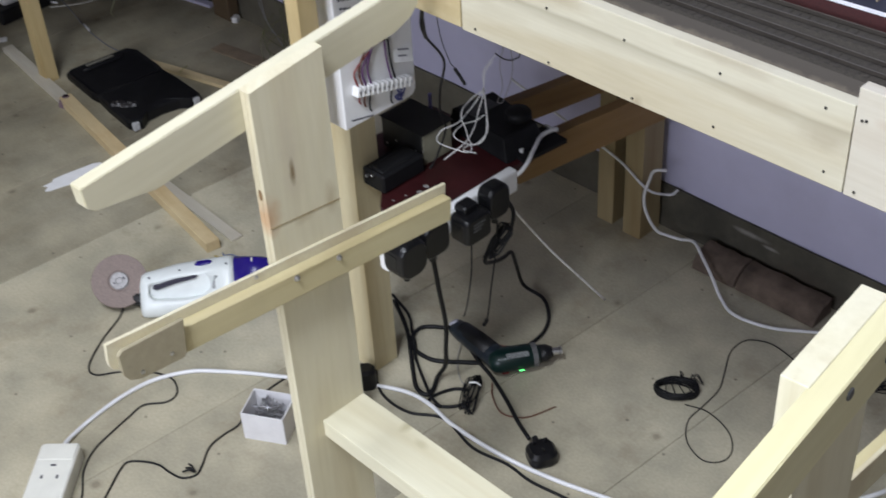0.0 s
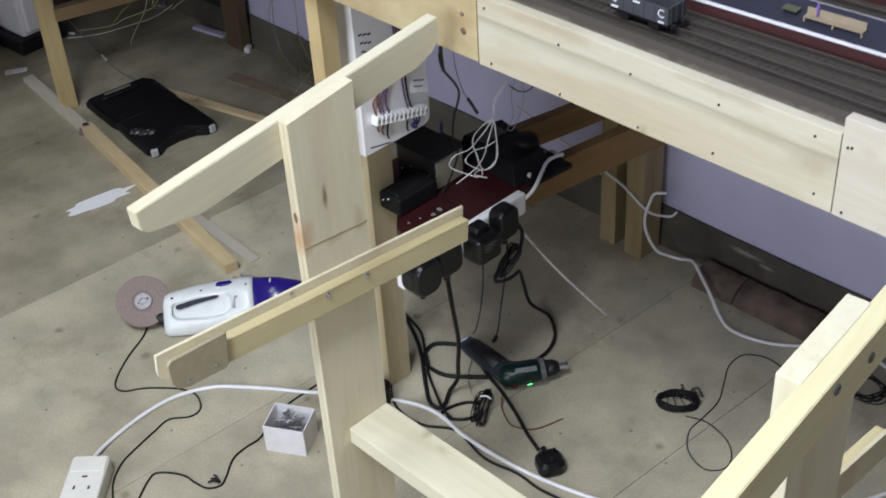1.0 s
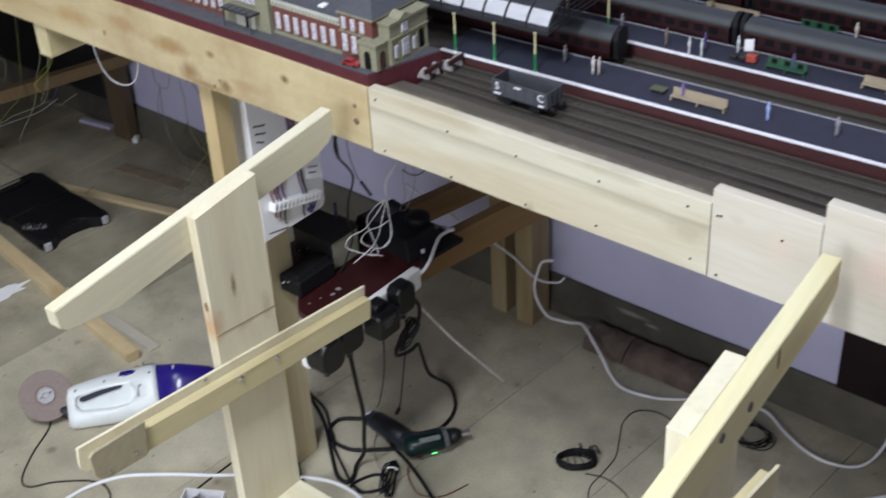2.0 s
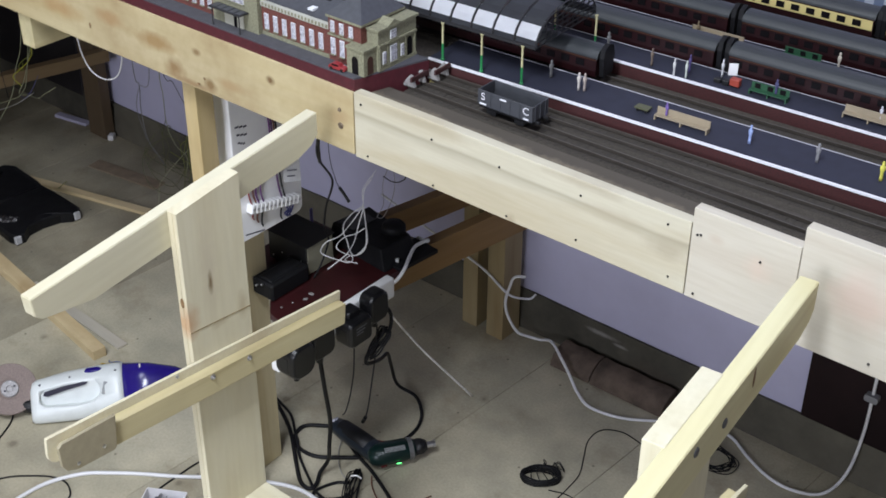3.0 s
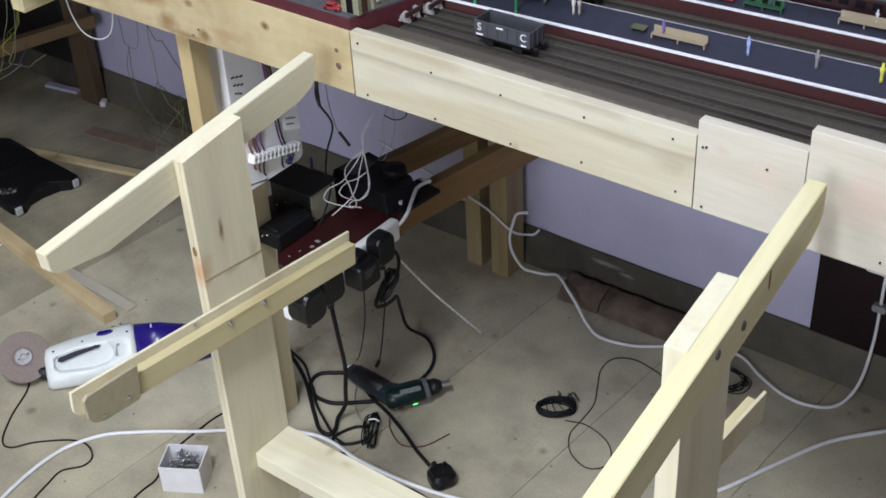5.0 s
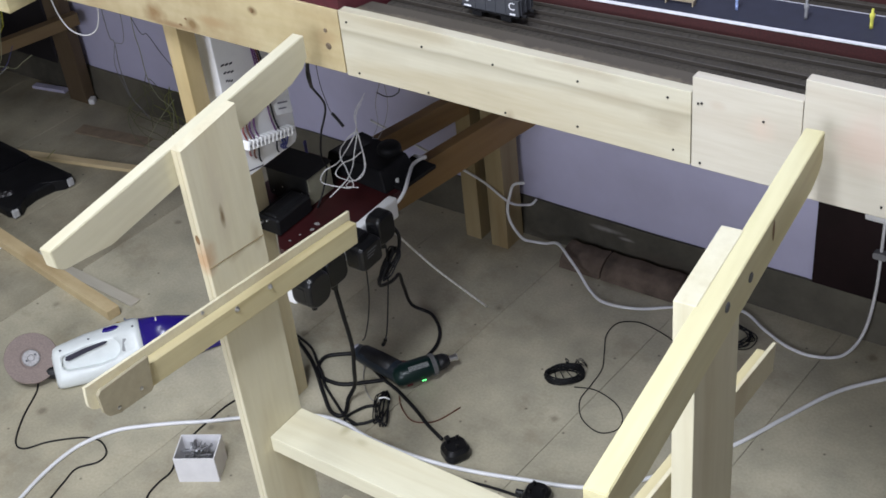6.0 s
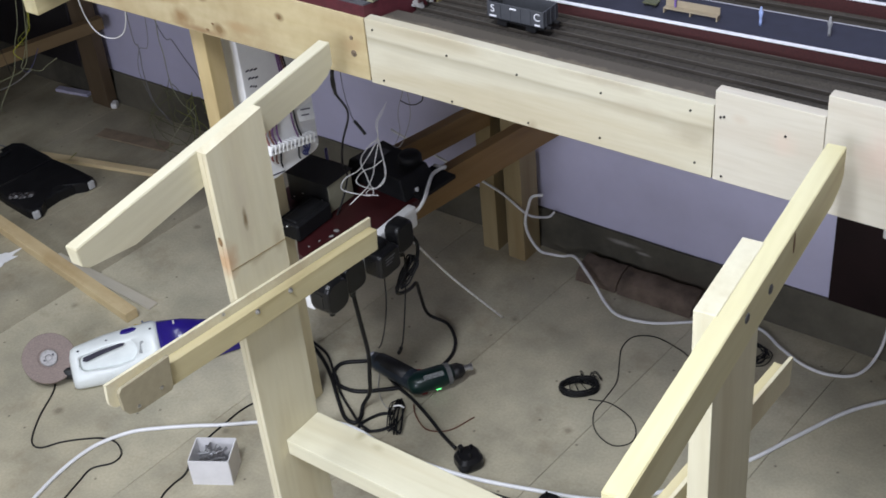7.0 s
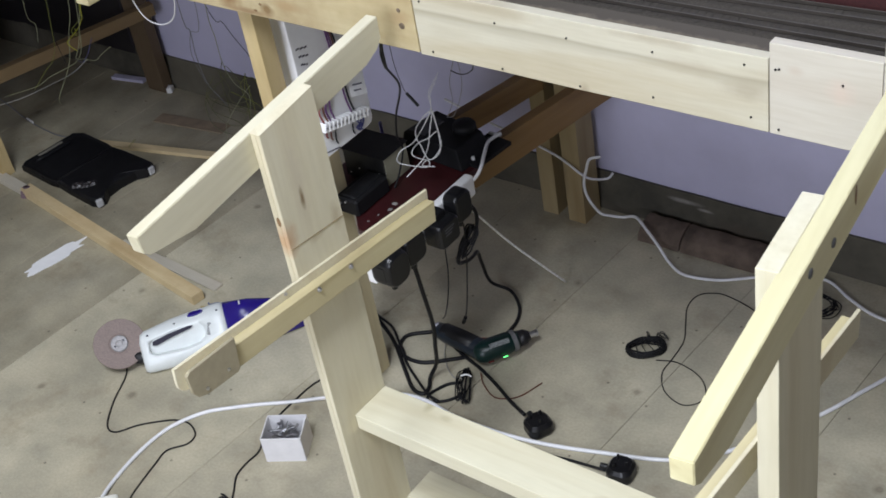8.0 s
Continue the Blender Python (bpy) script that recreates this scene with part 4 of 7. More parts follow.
for lp in LOOPS:
    line = spline([SPLIT] + list(lp), 12)
    for ph in (0.0, math.pi):
        pts = [(p.x + 0.0005 * math.cos(1.1 * n + ph), p.y + 0.0005 * math.cos(1.1 * n + ph), p.z + 0.0007 * math.sin(1.1 * n + ph)) for n, p in enumerate(line)]
        part("strand", cable_bm(pts, 0.0005, 5, 2), SILVER_WIRE if ph == 0.0 else DULL_STRAND, flex, smooth=True)
for k in range(3):
    cable("frayed_end", [SPLIT, (-0.281 - 0.002 * k, 0.313, 0.477), (-0.279, 0.326 + 0.005 * k, 0.489 + 0.006 * k)], 0.0004, SILVER_WIRE, "frayed end", "wire", 4, parent=flex)

# leads dropping from the underside of the table
lead_a = cable("hanging_lead", [(-0.054, 0.03, 0.80), (-0.075, 0.02, 0.755), (-0.092, 0.034, 0.715), (-0.160, 0.124, 0.620), (-0.240, 0.189, 0.520), (-0.290, 0.233, 0.445), (-0.310, 0.260, 0.401), (-0.315, 0.247, 0.363), (-0.314, 0.229, 0.347)],
      0.0015, BLACK_CABLE, "black lead hanging from the table to the shelf")
cable("sleeve", [(-0.054, 0.032, 0.80), (-0.072, 0.018, 0.76), (-0.086, 0.029, 0.725), (-0.098, 0.042, 0.705)], 0.0023, BLACK_PLASTIC, "black sleeve", sides=8, parent=lead_a)
lead_b = cable("hanging_wire", [(-0.10, 0.06, 0.80), (-0.14, 0.10, 0.68), (-0.19, 0.16, 0.595), (-0.224, 0.2, 0.554)], 0.0006, BLACK_CABLE, "thin wire ending in a black sleeve", "wire", sides=4)
cable("sleeve", [(-0.223, 0.2, 0.553), (-0.215, 0.2, 0.546), (-0.205, 0.2, 0.536)], 0.0022, BLACK_PLASTIC, "black sleeve", sides=8, parent=lead_b)
for k in range(2):
    cable("hanging_wire", [(-0.03 + 0.01 * k, 0.09, 0.80), (-0.05, 0.115, 0.71 - 0.01 * k), (-0.085 - 0.02 * k, 0.16, 0.62), (-0.15, 0.21, 0.53 + 0.02 * k), (-0.20, 0.25, 0.49)], 0.00045, plain("grey_wire", (0.2, 0.19, 0.2), 0.6), "thin grey wire hanging under the table", "wire", 4, group="hanging wires")
cable("hanging_wire", [(0.034, 0.05, 0.80), (0.032, 0.05, 0.735), (0.024, 0.05, 0.720), (0.010, 0.05, 0.714), (-0.004, 0.05, 0.716)], 0.0007, BLACK_CABLE, "short black wire ends under the fascia", "wire", 5)

# ---------------------------------------------------------------- mains strip and plugs
strip = thing("mains_strip", (-0.2315, 0.04, 0.318), 0, "white four-way mains strip screwed to the shelf edge", "extension lead")
part("body", box(0, 0.016, 0.016, 0.263, -0.002, 0.034), WHITE_PLASTIC, strip, bevel=0.004, segments=2)
for k in range(1, 4):
    part("socket", box(0.0162, 0.018, 0.012 + 0.06 * k, 0.054 + 0.06 * k, -0.005, 0.031), CREAM_PLASTIC, strip, bevel=0.0006)
part("neon", box(0.0162, 0.0178, 0.0190, 0.0230, 0.022, 0.026), glow("red_neon", (0.6, 0.05, 0.03), 0.25), strip, "lit red neon")
cable("mains_flex", [(-0.222, 0.300, 0.337), (-0.2145, 0.308, 0.346), (-0.213, 0.322, 0.357), (-0.226, 0.350, 0.361), (-0.238, 0.378, 0.362), (-0.236, 0.404, 0.361), (-0.240, 0.408, 0.356), (-0.262, 0.412, 0.3515)], 0.0029, WHITE_CABLE,
      "thick white flex curving from the strip over the shelf", sides=10)


GLOSS_BLACK = plain("gloss_black_plastic", (0.008, 0.008, 0.009), 0.28, vary=0.3, spec=0.4)


def plug_body(parent, w, h, d, corner, taper, m=None):
    """A moulded block standing off the strip along x."""
    sec = []
    for f, s in ((0.0, 0.94), (0.12 * d, 1.0), (0.78 * d, 1.0), (0.93 * d, 0.95), (d, taper)):
        sec.append([(f, a * s, b * s) for a, b in rounded(w, h, corner, 4)])
    return part("body", loft(sec), GLOSS_BLACK, parent, m=m, bevel=0.0006)


def adaptor(loc, w, h, d, label, corner=0.010, neck=0.0, badge=False, collar=0.0042):
    t = thing("plug", loc, 0, label, "plug", "plugs on the strip")
    plug_body(t, w, h, d, corner, 0.86)
    if neck:
        part("shoulder", loft([[(f, a * s, b * s + h / 2 + neck / 2) for a, b in rounded(0.028, neck + 0.004, 0.006, 4)] for f, s in ((0.0, 0.95), (0.10 * d, 1.0), (0.5 * d, 0.95), (0.58 * d, 0.8))]), GLOSS_BLACK, t, "narrow plug top", bevel=0.0005)
    if badge:
        for k in range(3):
            part("writing", box(d, d + 0.0004, -0.012, 0.010 - 0.004 * k, 0.010 - 0.005 * k, 0.0118 - 0.005 * k), plain("grey_print", (0.10, 0.10, 0.105), 0.5), t, "faint grey print")
    for s in (-1, 1):
        part("grip_rib", box(0.3 * d, 0.7 * d, s * w * 0.497 - 0.0007, s * w * 0.497 + 0.0007, -0.22 * h, 0.22 * h), GLOSS_BLACK, t, bevel=0.0003)
    part("collar", lathe([(collar * 1.25, 0.003), (collar * 1.2, -0.004), (collar, -0.014)], 10), GLOSS_BLACK, t, "strain relief", m=pose(0.45 * d, 0, -h / 2))
    return t


adaptor((-0.213, 0.239, 0.343), 0.039, 0.050, 0.026, "black rewirable plug in the strip", 0.012)
adaptor((-0.213, 0.190, 0.330), 0.047, 0.042, 0.034, "large black plug-top charger in the strip", 0.007, neck=0.010, badge=True, collar=0.0026)
adaptor((-0.213, 0.122, 0.345), 0.044, 0.050, 0.026, "black moulded plug in the strip", 0.012, collar=0.0052)
adaptor((-0.213, 0.071, 0.347), 0.046, 0.054, 0.036, "black plug-top adaptor in the strip", 0.017)

# ---------------------------------------------------------------- cordless screwdriver and its leads
drill = thing("cordless_screwdriver", (-0.2098, 0.2648, 0.0), 0, "dark green cordless screwdriver lying on its side on the floor", "power tool")
drill.matrix_basis = pose(-0.2098, 0.2648, 0.0, 0, 0, 1.8) @ Matrix.Scale(0.9, 4)


def barrel(p, q, radii, n=14, flat=0.85):
    p, q = Vector(p), Vector(q)
    d = (q - p).normalized()
    u = d.cross(Vector((0, 0, 1))).normalized()
    w = u.cross(d)
    return [[p + (q - p) * f + r * (math.cos(a) * u + flat * math.sin(a) * w) for a in [2 * math.pi * i / n for i in range(n)]] for f, r in radii]


part("handle", loft(barrel((-0.132, 0.012, 0.024), (0.008, -0.006, 0.026), ((0, 0.010), (0.03, 0.016), (0.2, 0.019), (0.45, 0.0205), (0.7, 0.021), (0.9, 0.023), (1, 0.012)))), plain("navy_black_plastic", (0.012, 0.018, 0.026), 0.35, vary=0.2), drill, "dark handle", smooth=True)
part("grip", loft(barrel((-0.118, 0.0115, 0.028), (-0.03, -0.001, 0.029), ((0, 0.012), (0.08, 0.0165), (0.5, 0.0185), (0.95, 0.0185), (1, 0.013)))), BLACK_PLASTIC, drill, "black rubber grip", smooth=True)
part("head", loft(barrel((-0.022, -0.022, 0.026), (0.03, 0.048, 0.028), ((0, 0.010), (0.06, 0.018), (0.2, 0.024), (0.75, 0.023), (0.92, 0.02), (1, 0.018)))), GREEN_GLOSS, drill, smooth=True)
part("collar", loft(barrel((0.0225, 0.038, 0.0277), (0.0275, 0.0447, 0.0279), ((0, 0.0235), (1, 0.0225)))), plain("grey_collar", (0.13, 0.13, 0.13), 0.45), drill, "grey ring")
part("chuck", loft(barrel((0.030, 0.048, 0.028), (0.044, 0.066, 0.029), ((0, 0.017), (0.6, 0.016), (1, 0.010)))), BLACK_PLASTIC, drill, smooth=True)
part("bit_holder", loft(barrel((0.043, 0.065, 0.029), (0.054, 0.079, 0.029), ((0, 0.0062), (0.7, 0.0062), (0.75, 0.0075), (1, 0.0075)))), STEEL, drill, "bright steel bit holder")
part("name_plate", box(-0.019, 0.019, -0.0045, 0.0045, 0.0, 0.0008), plain("silver_print", (0.17, 0.18, 0.18), 0.4, vary=0.8, scale=380), drill, "pale maker's plate", m=pose(0.0168, 0.0090, 0.0443, 35, 0, 53.4))
part("trigger", box(-0.009, 0.009, -0.004, 0.004, 0.022, 0.035), plain("red_button", (0.12, 0.010, 0.010), 0.4), drill, "red switch", bevel=0.002, m=pose(-0.026, 0.0165, 0, 0, 0, 24))
part("red_button", box(-0.006, 0.006, -0.002, 0.002, -0.0035, 0.0035), plain("red_slider", (0.09, 0.008, 0.008), 0.4), drill, "red slider", bevel=0.0015, m=pose(0.0085, -0.0125, 0.0150, -15, 0, 53.4))
part("charge_light", box(-0.0042, 0.0042, -0.0009, 0.0009, -0.0004, 0.0004), glow("green_light", (0.10, 0.9, 0.20), 3.5), drill, "lit green charge light", m=pose(0.0295, 0.0048, 0.0200, -12, 0, 53.4))
part("end_cap", lathe([(0.010, 0), (0.0085, 0.004), (0.003, 0.005)], 14), plain("pale_cap", (0.45, 0.45, 0.52), 0.25), drill, "pale end cap", m=pose(-0.131, 0.011, 0.031, 0, -38, -7))
lead_c = cable("charger_lead", [(-0.199, 0.243, 0.305), (-0.197, 0.237, 0.262), (-0.205, 0.232, 0.187), (-0.235, 0.255, 0.115), (-0.262, 0.277, 0.068), (-0.272, 0.284, 0.052)], 0.0013, BLACK_CABLE,
      "thin black charger lead from plug to screwdriver", sides=5)
cable("sleeve", [(-0.262, 0.277, 0.068), (-0.270, 0.283, 0.056), (-0.279, 0.288, 0.042)], 0.0032, BLACK_PLASTIC, "black jack plug", sides=8, parent=lead_c)
cable("charger_lead", [(-0.197, 0.190, 0.293), (-0.205, 0.195, 0.24), (-0.232, 0.213, 0.17), (-0.272, 0.243, 0.10), (-0.302, 0.268, 0.060), (-0.314, 0.277, 0.046)], 0.0011, BLACK_CABLE,
      "thin black adaptor lead hanging from the strip", sides=5)
cable("floor_wire", [(-0.318, 0.270, 0.010), (-0.306, 0.262, 0.003), (-0.291, 0.240, 0.002), (-0.267, 0.216, 0.002), (-0.240, 0.199, 0.006), (-0.222, 0.198, 0.012)], 0.0009, plain("pale_thin_wire", (0.32, 0.31, 0.29), 0.5), "thin pale wire trailing under the screwdriver", "wire", 5)
cable("floor_lead", [(-0.475, 0.272, 0.004), (-0.45, 0.264, 0.006), (-0.413, 0.251, 0.008), (-0.381, 0.228, 0.006), (-0.355, 0.209, 0.010), (-0.332, 0.189, 0.006), (-0.284, 0.162, 0.004), (-0.255, 0.147, 0.004), (-0.229, 0.141, 0.006)], 0.0024, BLACK_CABLE, "thinner black lead beside the looped mains lead", sides=7)
cable("mains_lead", [(-0.201, 0.122, 0.315), (-0.202, 0.130, 0.25), (-0.215, 0.15, 0.17), (-0.235, 0.165, 0.10), (-0.26, 0.185, 0.04), (-0.275, 0.18, 0.008), (-0.264, 0.160, 0.0045), (-0.264, 0.145, 0.0045),
                     (-0.286, 0.146, 0.0045), (-0.323, 0.173, 0.0045), (-0.39, 0.225, 0.006), (-0.461, 0.263, 0.0045)], 0.0034, BLACK_CABLE, "thick black mains lead looping down to the floor", sides=9)
cable("mains_lead", [(-0.200, 0.258, 0.338), (-0.196, 0.272, 0.305), (-0.198, 0.262, 0.272), (-0.202, 0.228, 0.258), (-0.206, 0.224, 0.240), (-0.222, 0.262, 0.212), (-0.240, 0.298, 0.190), (-0.262, 0.335, 0.165), (-0.30, 0.385, 0.09), (-0.318, 0.42, 0.02), (-0.285, 0.43, 0.0045),
                     (-0.25, 0.405, 0.0045), (-0.232, 0.378, 0.0045), (-0.225, 0.35, 0.0045), (-0.228, 0.32, 0.0045), (-0.25, 0.30, 0.0045)], 0.0030, BLACK_CABLE, "black mains lead with a knot dropping from the strip", sides=9)
hung = thing("tied_lead", (0, 0, 0), 0, "tied bundle of black lead hanging from the strip", "cable")
for k in range(6):
    w, q = 0.0028 * (k - 2.5), 0.004 * math.sin(2.3 * k)
    cable("strand", [(-0.199 + w, 0.221 + q, 0.252 + 0.8 * w), (-0.196 + w, 0.233, 0.266 - w), (-0.194 + w, 0.248 + 0.5 * q, 0.278 - w), (-0.194 + w, 0.262 + q, 0.286 - 0.6 * w), (-0.197 + 0.6 * w, 0.252, 0.288), (-0.199 + w, 0.236, 0.272 + w), (-0.200 + w, 0.222 + q, 0.256 + w)],
          0.0015, BLACK_CABLE, "", "cable", 5, parent=hung)
cable("strand", [(-0.196, 0.240, 0.275), (-0.194, 0.236, 0.292), (-0.193, 0.243, 0.304), (-0.193, 0.251, 0.298), (-0.194, 0.248, 0.284)], 0.0014, BLACK_CABLE, "", "cable", 5, parent=hung)
cable("tie", [(-0.190, 0.238, 0.280), (-0.186, 0.242, 0.270), (-0.192, 0.246, 0.266), (-0.200, 0.244, 0.276)], 0.0013, BLACK_PLASTIC, "", "cable", 5, parent=hung)
cable("floor_lead", [(-0.343, 0.279), (-0.38, 0.247), (-0.363, 0.209), (-0.315, 0.205), (-0.271, 0.236), (-0.255, 0.25)], 0.0035, BLACK_CABLE, "black lead looped on the floor", sides=8)
cable("floor_lead", [(-0.285, 0.262, 0.005), (-0.255, 0.250, 0.005), (-0.215, 0.238, 0.005), (-0.165, 0.217, 0.004), (-0.125, 0.197, 0.004), (-0.085, 0.178, 0.010)], 0.0032, BLACK_CABLE, "black lead running to a plug on the floor", sides=8)
cable("floor_lead", [(-0.50, 0.20), (-0.45, 0.185), (-0.40, 0.165), (-0.34, 0.115), (-0.30, 0.10), (-0.255, 0.104), (-0.209, 0.129), (-0.138, 0.116), (-0.079, 0.126), (-0.032, 0.125), (0.03, 0.136), (0.085, 0.140, 0.006)], 0.0022, BLACK_CABLE,
      "thin black lead trailing across the floor", sides=6)
cable("red_wire", [(-0.21, 0.232), (-0.19, 0.212), (-0.16, 0.196), (-0.138, 0.201), (-0.12, 0.218), (-0.106, 0.259)], 0.0012, BROWN_WIRE, "thin reddish wire offcut on the floor", "wire", 5)
bundle = thing("tied_lead", (0, 0, 0), 0, "tied bundle of thin black lead on the floor", "cable")
for k in range(9):
    a, b = 0.011 * math.cos(k * 1.7), 0.010 * math.sin(k * 1.7)
    cable("strand", [(-0.228 + 0.2 * a, 0.222 + 0.2 * b, 0.008), (-0.222 + a, 0.205 + b, 0.012 + 0.002 * (k % 3)), (-0.205 + 1.2 * a, 0.176 + b, 0.008 + 0.002 * (k % 4)), (-0.196 + a, 0.162 + 0.6 * b, 0.004),
                        (-0.203 - 0.5 * a, 0.172 - b, 0.010), (-0.219 - a, 0.203 - b, 0.016 - 0.001 * k), (-0.229, 0.226, 0.010)], 0.0010, BLACK_CABLE, "", "cable", 5, parent=bundle)
cable("tie", [(-0.222, 0.196, 0.02), (-0.214, 0.202, 0.021), (-0.208, 0.206, 0.016)], 0.0016, SILVER_WIRE, "pale wire tie", "tie", 5, parent=bundle)
cable("floor_lead", [(-0.205, 0.172, 0.004), (-0.222, 0.15), (-0.246, 0.137), (-0.255, 0.15), (-0.243, 0.182), (-0.225, 0.196)], 0.0026, BLACK_CABLE, "short black lead loop on the floor", sides=7)


def floor_plug(loc, rz, label):
    """A three-pin plug lying on its back."""
    t = thing("mains_plug", loc, rz, label, "plug", "loose plugs")
    t.matrix_basis = t.matrix_basis @ Matrix.Scale(0.86, 4)
    sec = []
    for f, s in ((0, 0.9), (0.006, 1.0), (0.02, 0.97), (0.027, 0.75)):
        sec.append([(a * s, b * s, f) for a, b in rounded(0.048, 0.050, 0.016, 5)])
    part("body", loft(sec), GLOSS_BLACK, t, bevel=0.0006)
    part("collar", prism(circle(0.0055, 10, 0, 0.012), "x", -0.038, -0.02), BLACK_PLASTIC, t, "cable grip")
    part("rim", prism(rounded(0.036, 0.038, 0.012, 5), "z", 0.0266, 0.0282), GLOSS_BLACK, t, "raised pin face", bevel=0.0006)
    for px, py, w in ((0.011, 0.0, 0.004), (-0.008, 0.010, 0.0055), (-0.008, -0.010, 0.0055)):
        part("pin", box(px - 0.002, px + 0.002, py - w / 2, py + w / 2, 0.0283, 0.0375), GLOSS_BLACK if px < 0 else DARK_STEEL, t, bevel=0.0004)
    return t


floor_plug((-0.052, 0.168, 0.0), -30, "black three-pin plug lying pins up on the floor")
floor_plug((0.108, 0.148, 0.0), 10, "black three-pin plug on the end of a thin lead")
ind = thing("inline_switch", (-0.352, 0.098, 0.0), 50, "small black in-line box with a lit red lamp", "switch")
part("body", loft([[(a, b, f) for a, b in rounded(0.042 * s, 0.028 * s, 0.01 * s, 4)] for f, s in ((0, 0.95), (0.004, 1), (0.03, 0.95), (0.036, 0.7))]), BLACK_PLASTIC, ind)
part("lamp", box(-0.0225, -0.021, -0.003, 0.003, 0.018, 0.024), glow("red_lamp", (1, 0.05, 0.03), 4.0), ind, "lit red lamp")

# ---------------------------------------------------------------- white flexes
cable("extension_flex", [(-0.560, -0.299, 0.014), (-0.578, -0.285, 0.008), (-0.594, -0.248), (-0.603, -0.194), (-0.604, -0.146), (-0.596, -0.108), (-0.571, -0.064), (-0.535, -0.032), (-0.495, -0.002), (-0.45, 0.028), (-0.40, 0.066), (-0.34, 0.105), (-0.29, 0.130),
                         (-0.245, 0.135), (-0.192, 0.128), (-0.107, 0.131), (-0.029, 0.144), (0.056, 0.169), (0.162, 0.208), (0.235, 0.275), (0.308, 0.39), (0.35, 0.48), (0.40, 0.58), (0.47, 0.66)], 0.0033, WHITE_CABLE,
      "thick white extension flex snaking over the floor", sides=10)
cable("wall_flex", [(-0.56, 0.655, 0.21), (-0.45, 0.655, 0.18), (-0.364, 0.654, 0.161), (-0.308, 0.654, 0.144), (-0.268, 0.655, 0.120), (-0.255, 0.668, 0.103), (-0.245, 0.690, 0.091), (-0.238, 0.702, 0.088), (-0.234, 0.712, 0.094)], 0.0023, WHITE_CABLE,
      "white flex passing in front of the table legs", sides=8)
cable("wall_flex", [(-0.228, 0.668, 0.158), (-0.244, 0.656, 0.156), (-0.253, 0.655, 0.132), (-0.259, 0.652, 0.100), (-0.254, 0.654, 0.068), (-0.239, 0.664, 0.034), (-0.225, 0.678, 0.022), (-0.205, 0.688, 0.018), (-0.172, 0.679, 0.034), (-0.133, 0.652, 0.034), (-0.103, 0.637, 0.020), (-0.071, 0.618, 0.006), (-0.033, 0.601, 0.004),
                    (0.025, 0.612, 0.004), (0.077, 0.645, 0.004), (0.13, 0.682, 0.004), (0.19, 0.690, 0.004), (0.240, 0.662, 0.004), (0.29, 0.64, 0.004), (0.335, 0.638, 0.004), (0.375, 0.66, 0.006), (0.392, 0.70, 0.03), (0.397, 0.7225, 0.10), (0.398, 0.7225, 0.2), (0.398, 0.7225, 0.30)], 0.0027, WHITE_CABLE,
      "white flex wandering along the skirting and up the wall", sides=10)
clip = thing("cable_clip", (0.398, 0.7268, 0.176), 0, "grey plastic clip holding a flex to the dark panel", "clip")
part("saddle", prism(rounded(0.022, 0.012, 0.004), "y", -0.012, 0.0), plain("grey_clip", (0.25, 0.25, 0.26), 0.5), clip)
skt = thing("wall_socket", (0.40, 0.7268, 0.245), 0, "white cable outlet box low on the wall", "socket")
part("body", box(-0.03, 0.04, -0.022, 0.0, 0, 0.05), WHITE_PLASTIC, skt, bevel=0.006, segments=2)

# ---------------------------------------------------------------- floor things
ext = thing("extension_socket", (-0.495, -0.365, 0.0), 134, "cream two-gang trailing socket on the floor", "extension lead")
EX = [(a, b) for a, b in rounded(0.19, 0.057, 0.006, 3)]
part("body", prism(EX, "z", 0.0, 0.030), CREAM_PLASTIC, ext, bevel=0.002)
for sx in (0.035, -0.04):
    for px, py, w, h in ((0.016, 0, 0.003, 0.008), (-0.006, 0.011, 0.0065, 0.003), (-0.006, -0.011, 0.0065, 0.003)):
        part("slot", box(sx + px - w / 2, sx + px + w / 2, py - h / 2, py + h / 2, 0.0302, 0.0306), INK, ext)
part("end_cap", prism(rounded(0.03, 0.052, 0.004, 3, 0.076, 0), "z", 0.0303, 0.0315), CREAM_PLASTIC, ext, bevel=0.0006)

tin = thing("carton", (-0.3425, -0.0615, 0.0), 30, "open white card box holding bright screws", "box")
part("panel", box(-0.064, 0.0, -0.0008, 0.0008, 0, 0.050), CARD, tin)
part("panel", box(-0.064, 0.0, 0.0512, 0.0528, 0, 0.050), CARD, tin)
part("panel", box(-0.0648, -0.0632, 0, 0.052, 0, 0.0495), CARD, tin)
part("panel", box(-0.0008, 0.0008, 0, 0.052, 0, 0.0495), CARD, tin)
part("bottom", box(-0.064, 0, 0, 0.052, 0, 0.002), CARD, tin)
rs = random.Random(11)
screw_me = finish(lathe([(0.003, 0.0), (0.003, 0.001), (0.0015, 0.002), (0.0013, 0.018), (0.0003, 0.022)], 6), "loose_screw", STEEL)
for k in range(90):
    sx, sy, turn = rs.uniform(-0.050, -0.014), rs.uniform(0.013, 0.039), rs.uniform(0, 360)
    sx, sy = sx - 0.011 * math.sin(radians(turn)), sy + 0.011 * math.cos(radians(turn))
    solid("loose_screw", screw_me, None, "small bright zinc screw in a card box", "screw", "loose screws",
          m=tin.matrix_basis @ pose(sx, sy, 0.014 + 0.00036 * k, rs.uniform(80, 100), 0, turn))

